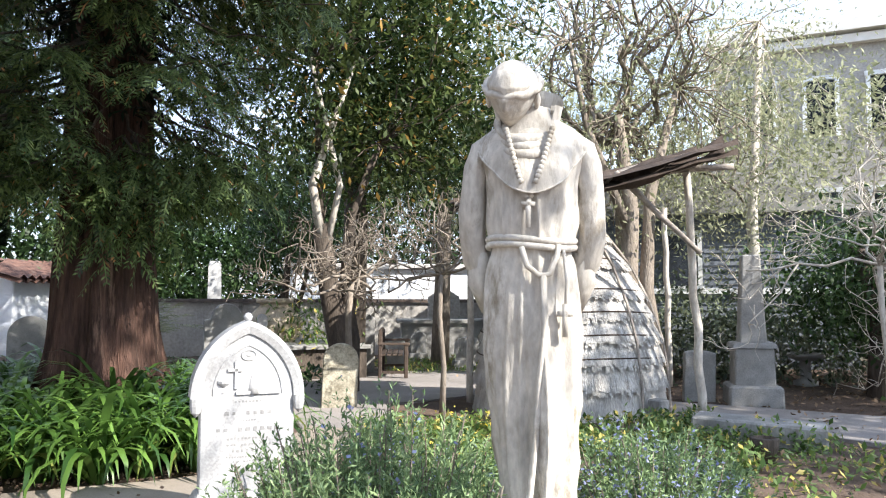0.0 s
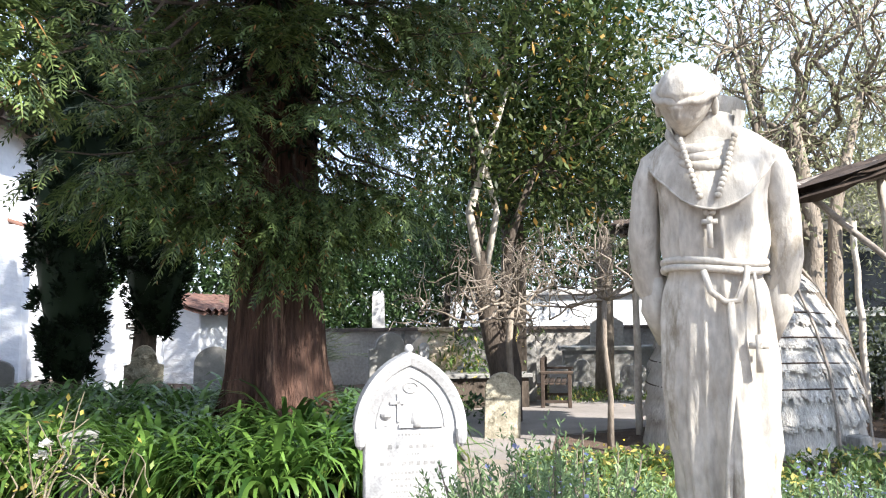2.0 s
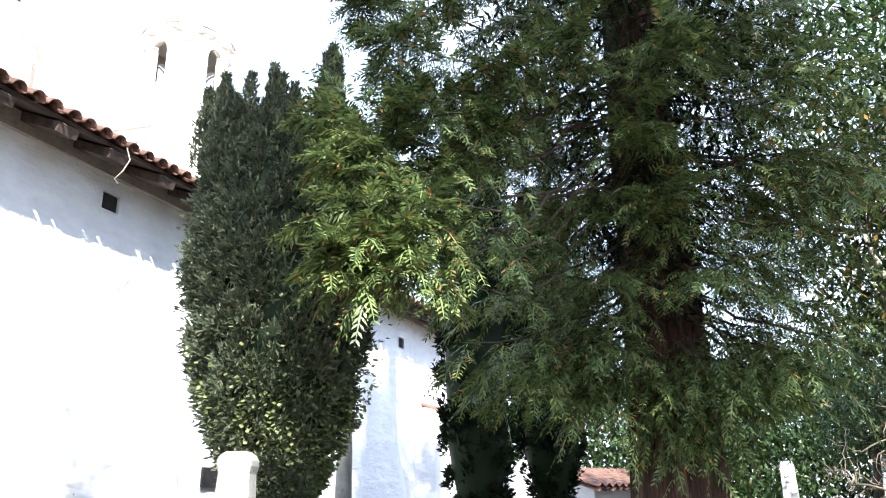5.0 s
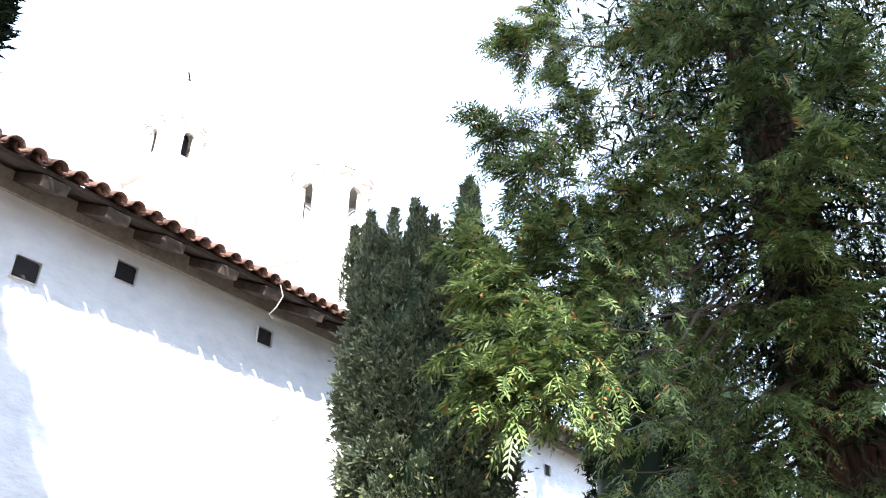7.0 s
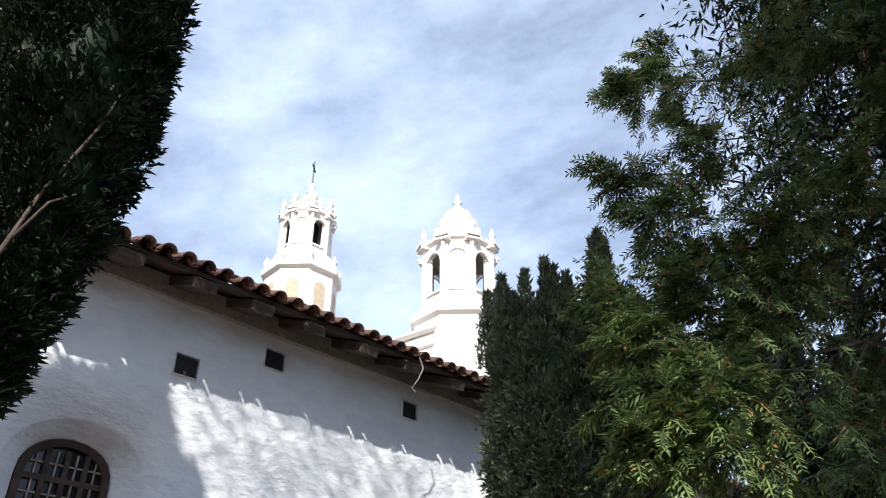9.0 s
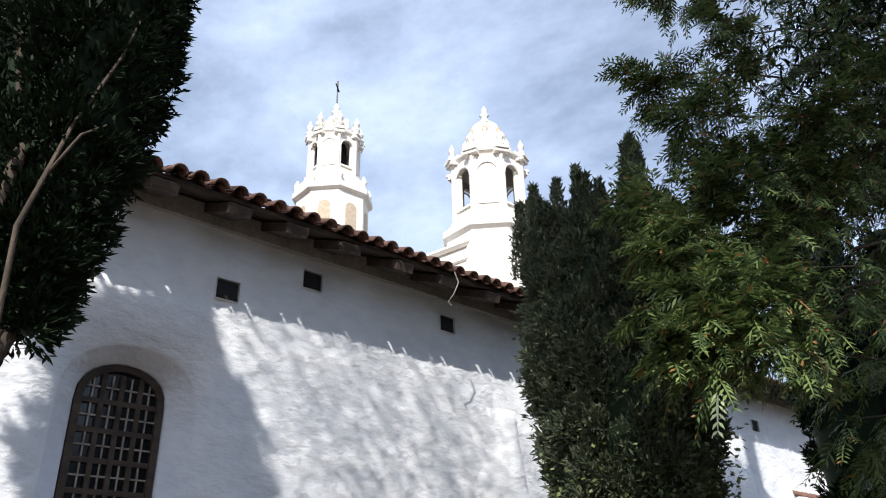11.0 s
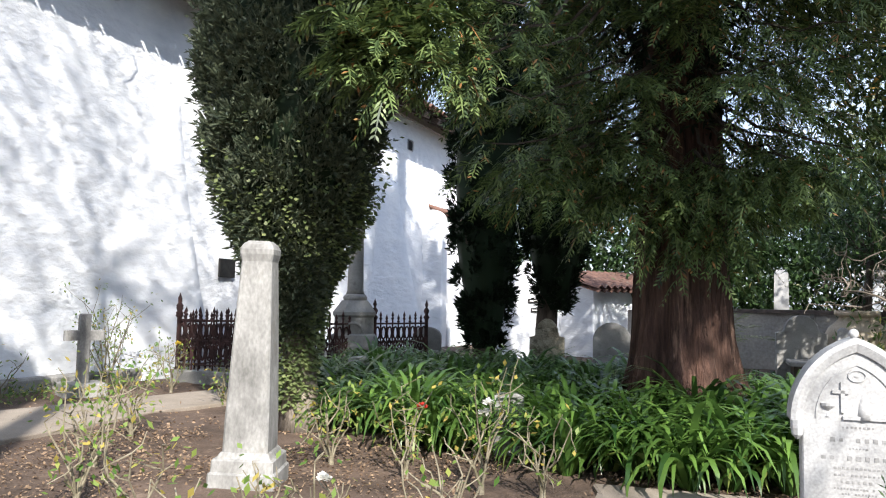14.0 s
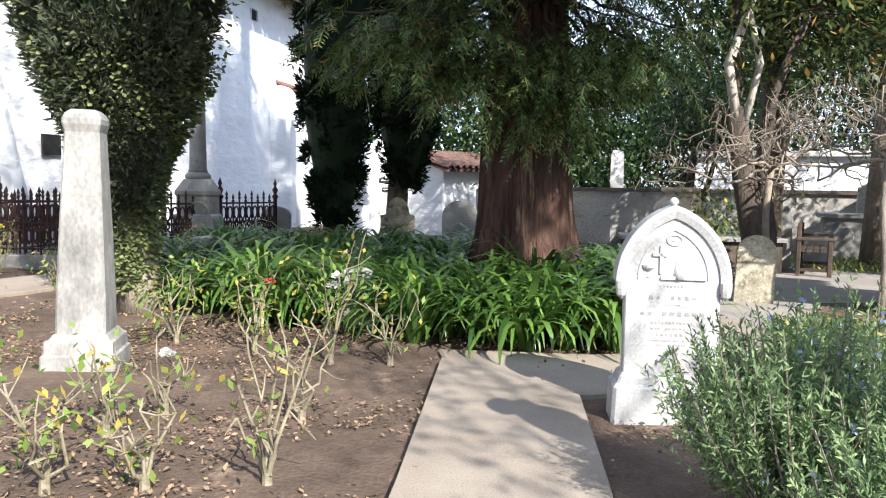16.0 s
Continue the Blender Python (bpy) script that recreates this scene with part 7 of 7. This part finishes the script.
# ---- rose bed ----
def rose_bush(base, h, n, seed, leaves=40, blooms=(), label="pruned rose bush with pale bare canes"):
    r = np.random.default_rng(seed)
    t = thing("rose_bush", label, "rose bush", pose(base[0], base[1], 0), "rose bed")
    P = []
    part("crown_knot", Geo().tube([(0, 0, -0.05), (0, 0, 0.06)], [0.028, 0.024], 8), CANE, t)
    for k in range(n):
        g = Geo()
        a = 2 * math.pi * (k + 0.6 * r.random()) / n
        ln = h * (0.6 + 0.5 * r.random())
        tip = np.array([0.3 * h * math.cos(a), 0.3 * h * math.sin(a), ln])
        pts = [np.array([0.01 * math.cos(a), 0.01 * math.sin(a), 0.04])]
        for u in (0.25, 0.5, 0.75, 1.0):
            pts.append(pts[0] * (1 - u) + tip * u ** 1.05 + 0.03 * r.standard_normal(3))
        g.tube(pts, [0.011, 0.009, 0.008, 0.006, 0.004], 6)
        P += pts[2:]
        for _ in range(3):
            q = pts[int(r.integers(2, 5))]
            d = unit((r.standard_normal(3) + np.array([0, 0, 0.7]))[None])[0]
            e = q + d * h * (0.15 + 0.25 * r.random())
            g.tube([q, (q + e) / 2 + 0.012 * r.standard_normal(3), e], [0.005, 0.004, 0.003], 5)
            P.append(e)
        part("cane", g, CANE, t)
    if leaves:
        P = np.array(P)
        p = P[r.integers(0, len(P), leaves)] + 0.07 * r.standard_normal((leaves, 3))
        d = unit(r.standard_normal((leaves, 3)) + np.array([0, 0, -0.2]))
        part("foliage", quads("foliage", diamonds(p, d, side_of(d), 0.05 + 0.03 * r.random(leaves), 0.034)), ROSE_LEAF, t)
    for (x, y, z), mt in blooms:
        d = rand_dirs(34)
        d[:, 2] = np.abs(d[:, 2])
        part("bloom", quads("bloom", diamonds(np.array([[x, y, z]]) + d * 0.012, d, side_of(d), 0.045, 0.05)), mt, t, "open rose bloom")
    return t


rose_bush((-1.52, 3.47), 0.62, 6, 1, 30)
rose_bush((-1.75, 4.45), 0.5, 5, 2, 26)
rose_bush((-2.72, 3.95), 0.52, 5, 3, 50)
rose_bush((-2.5, 3.2), 0.55, 6, 4, 70)
rose_bush((-2.05, 3.3), 0.42, 5, 5, 60)
rose_bush((-2.6, 4.35), 0.42, 4, 6, 26, [((0.02, 0.0, 0.36), PETAL)], "pruned rose with one white bloom")
rose_bush((-2.9, 6.2), 0.7, 6, 7, 150, [((0.1, 0.1, 0.55), PETAL_RED)], "leafy rose with a red bloom before the lilies")
rose_bush((-2.1, 5.9), 0.72, 6, 8, 130, [((0.05, 0, 0.68), PETAL), ((0.0, 0.05, 0.6), PETAL)], "leafy yellowing rose with white blooms")
rose_bush((-1.62, 5.95), 0.6, 6, 9, 60)
rose_bush((-3.7, 6.3), 0.62, 6, 10, 170, (), "leafy yellow-green rose beside the lilies")
rose_bush((-3.35, 3.6), 0.6, 5, 12, 50)
rose_bush((-4.6, 4.3), 0.7, 6, 13, 110, (), "leafy rose with yellowing leaves")
rose_bush((-5.4, 5.2), 0.75, 6, 14, 150, (), "leafy rose with yellowing leaves")
rose_bush((-6.2, 6.4), 0.75, 7, 15, 190, (), "leafy rose beside the church walk")
rose_bush((-6.1, 4.0), 0.6, 6, 16, 120, (), "leafy rose with yellowing leaves")
rose_bush((-8.6, 9.6), 0.8, 6, 17, 150, [((0.1, 0.0, 0.75), PETAL_GOLD)], "leafy rose with a yellow bloom by the fence")
rose_bush((-7.0, 8.9), 0.55, 6, 18, 120, (), "leafy rose beside the church walk")
# white-flowering shrub against the church wall
t = rose_bush((-9.95, 9.6), 1.25, 11, 21, 420, (), "tall loose rose shrub against the church wall")
rose_bush((-9.8, 7.6), 0.7, 5, 22, 60, (), "thin rose shoots by the church wall")
# vine over the headstone's foot
g = Geo().tube([(0.75, 4.85, 0.0), (0.62, 4.9, 0.2), (0.48, 4.98, 0.36), (0.44, 5.0, 0.42)], [0.007, 0.006, 0.005, 0.003], 5)
t = thing("rose_shoot", "single thin rose shoot before the white headstone", "plant")
part("shoot", g, BARK_PALE, t)
p = np.array([(0.44, 4.99, 0.42), (0.42, 4.98, 0.4), (0.47, 4.98, 0.38), (0.46, 4.98, 0.44), (0.5, 4.96, 0.33), (0.4, 4.98, 0.43)])
d = rand_dirs(6)
part("foliage", quads("foliage", diamonds(p, d, side_of(d), 0.05, 0.03)), DEEP_LEAF, t)


# ---- ground cover, fallen leaves ----
def scatter(name, label, n, area, leaf, size, lift, width=0.6, tilt=0.4, keep=lambda x, y: True, cat="leaves"):
    pts = []
    while len(pts) < n:
        x, y = area[0] + (area[1] - area[0]) * rng.random(), area[2] + (area[3] - area[2]) * rng.random()
        if keep(x, y):
            pts.append((x, y, ground_z(x, y) + 0.012 + lift * rng.random()))
    p = np.array(pts)
    d = unit(np.concatenate([rng.standard_normal((n, 2)), tilt * rng.standard_normal((n, 1))], 1))
    ln = size * (0.5 + rng.random(n))
    ob = part(name, quads(name, diamonds(p, d, side_of(d), ln, ln * width)), leaf)
    tagged(ob, label, cat, kind="stuff")


def off_paths(x, y):
    return not (-1.0 < x < 0.1 and y < 5.6) and not (-1.3 < x < 1 and 5.3 < y < 6.7) and noise.noise(Vector((x * 0.9, y * 0.9, 6))) > -0.25 + 0.25 * rng.random()


scatter("leaf_litter", "brown fallen leaves on the rose bed", 13000, (-7, 1.2, 2.4, 7.6), LITTER, 0.031, 0.02, keep=off_paths)
scatter("leaf_litter", "brown fallen leaves under the trees", 3500, (4.5, 13, 4, 14), LITTER, 0.06, 0.02)
scatter("leaf_litter", "fallen leaves by the church walk", 1200, (-9.6, -5, 3, 11), LITTER, 0.045, 0.02)
scatter("path_litter", "few dry leaves on the concrete path", 60, (-1.0, 0.2, 3.2, 6.4), LITTER, 0.035, 0.05)


def low_plants(x, y):
    ok = (y > 5.6 + 0.5 * math.sin(x * 1.3)) and not (y > 8.2 and x < 3.0) and not (x > 5.2 and y > 9.2) and math.hypot(x - 4.55, y - 9.6) > 1.9 and x - 1.1 > (y - 6.5) * 0.35
    return ok and noise.noise(Vector((x * 1.1, y * 1.1, 2))) > 0.0


scatter("ground_cover", "mixed low green ground cover between the graves", 9000, (1.6, 6.0, 4.3, 9.2), GRASS_LEAF, 0.075, 0.2, 0.45, 0.9, low_plants, "ground cover")
scatter("ground_cover", "low green weeds by the walk", 2600, (2.6, 6.5, 3.0, 6.6), GRASS_LEAF, 0.07, 0.16, 0.45, 0.9, lambda x, y: noise.noise(Vector((x, y, 9))) > -0.1, "ground cover")
scatter("marigolds", "yellow flowers among low leaves", 170, (2.0, 3.2, 6.5, 8.4), PETAL_GOLD, 0.045, 0.25, 0.8, 0.5, cat="flowers")
scatter("grass_patch", "thin grass before the far headstones", 5000, (3.6, 7.2, 14.3, 18.0), GRASS_LEAF, 0.09, 0.06, 0.25, 1.0, cat="grass")
scatter("bed_edge_weeds", "low weeds behind the lily bed", 6000, (-7.0, 2.0, 11.5, 15.5), DEEP_LEAF, 0.11, 0.35, 0.45, 0.9, cat="ground cover")
scatter("wall_weeds", "low plants along the church wall", 1600, (-10.4, -9.3, 3.0, 10.2), GRASS_LEAF, 0.07, 0.14, 0.4, 0.9, cat="ground cover")
# feathery palm fronds by the pillar
t = thing("fan_palm", "small sunlit palm with feathery fronds", "palm", pose(-1.0, 19.0, 0))
q = []
for k in range(16):
    a, el = 6.28 * rng.random(), 0.5 + 0.9 * rng.random()
    d = np.array([math.cos(a) * math.cos(el), math.sin(a) * math.cos(el), math.sin(el)])
    s = np.linspace(0.3, 1.5, 22)[:, None]
    p = d * s + np.array([0, 0, 0.5]) - np.array([0, 0, 0.28]) * s * s
    sd = unit(np.cross(d, [0, 0, 1.0])[None])
    for sg in (-1, 1):
        dd = unit(sd * sg + d * 0.5 + 0.1 * rng.standard_normal((22, 3)))
        q.append(diamonds(p, dd, side_of(dd), 0.42, 0.03, 0.2))
part("crown", quads("crown", np.concatenate(q)), OLIVE_LEAF, t)
part("stem", Geo().lathe([(0.2, -0.05), (0.16, 0.3), (0.14, 0.6)], 12), BARK_DARK, t)
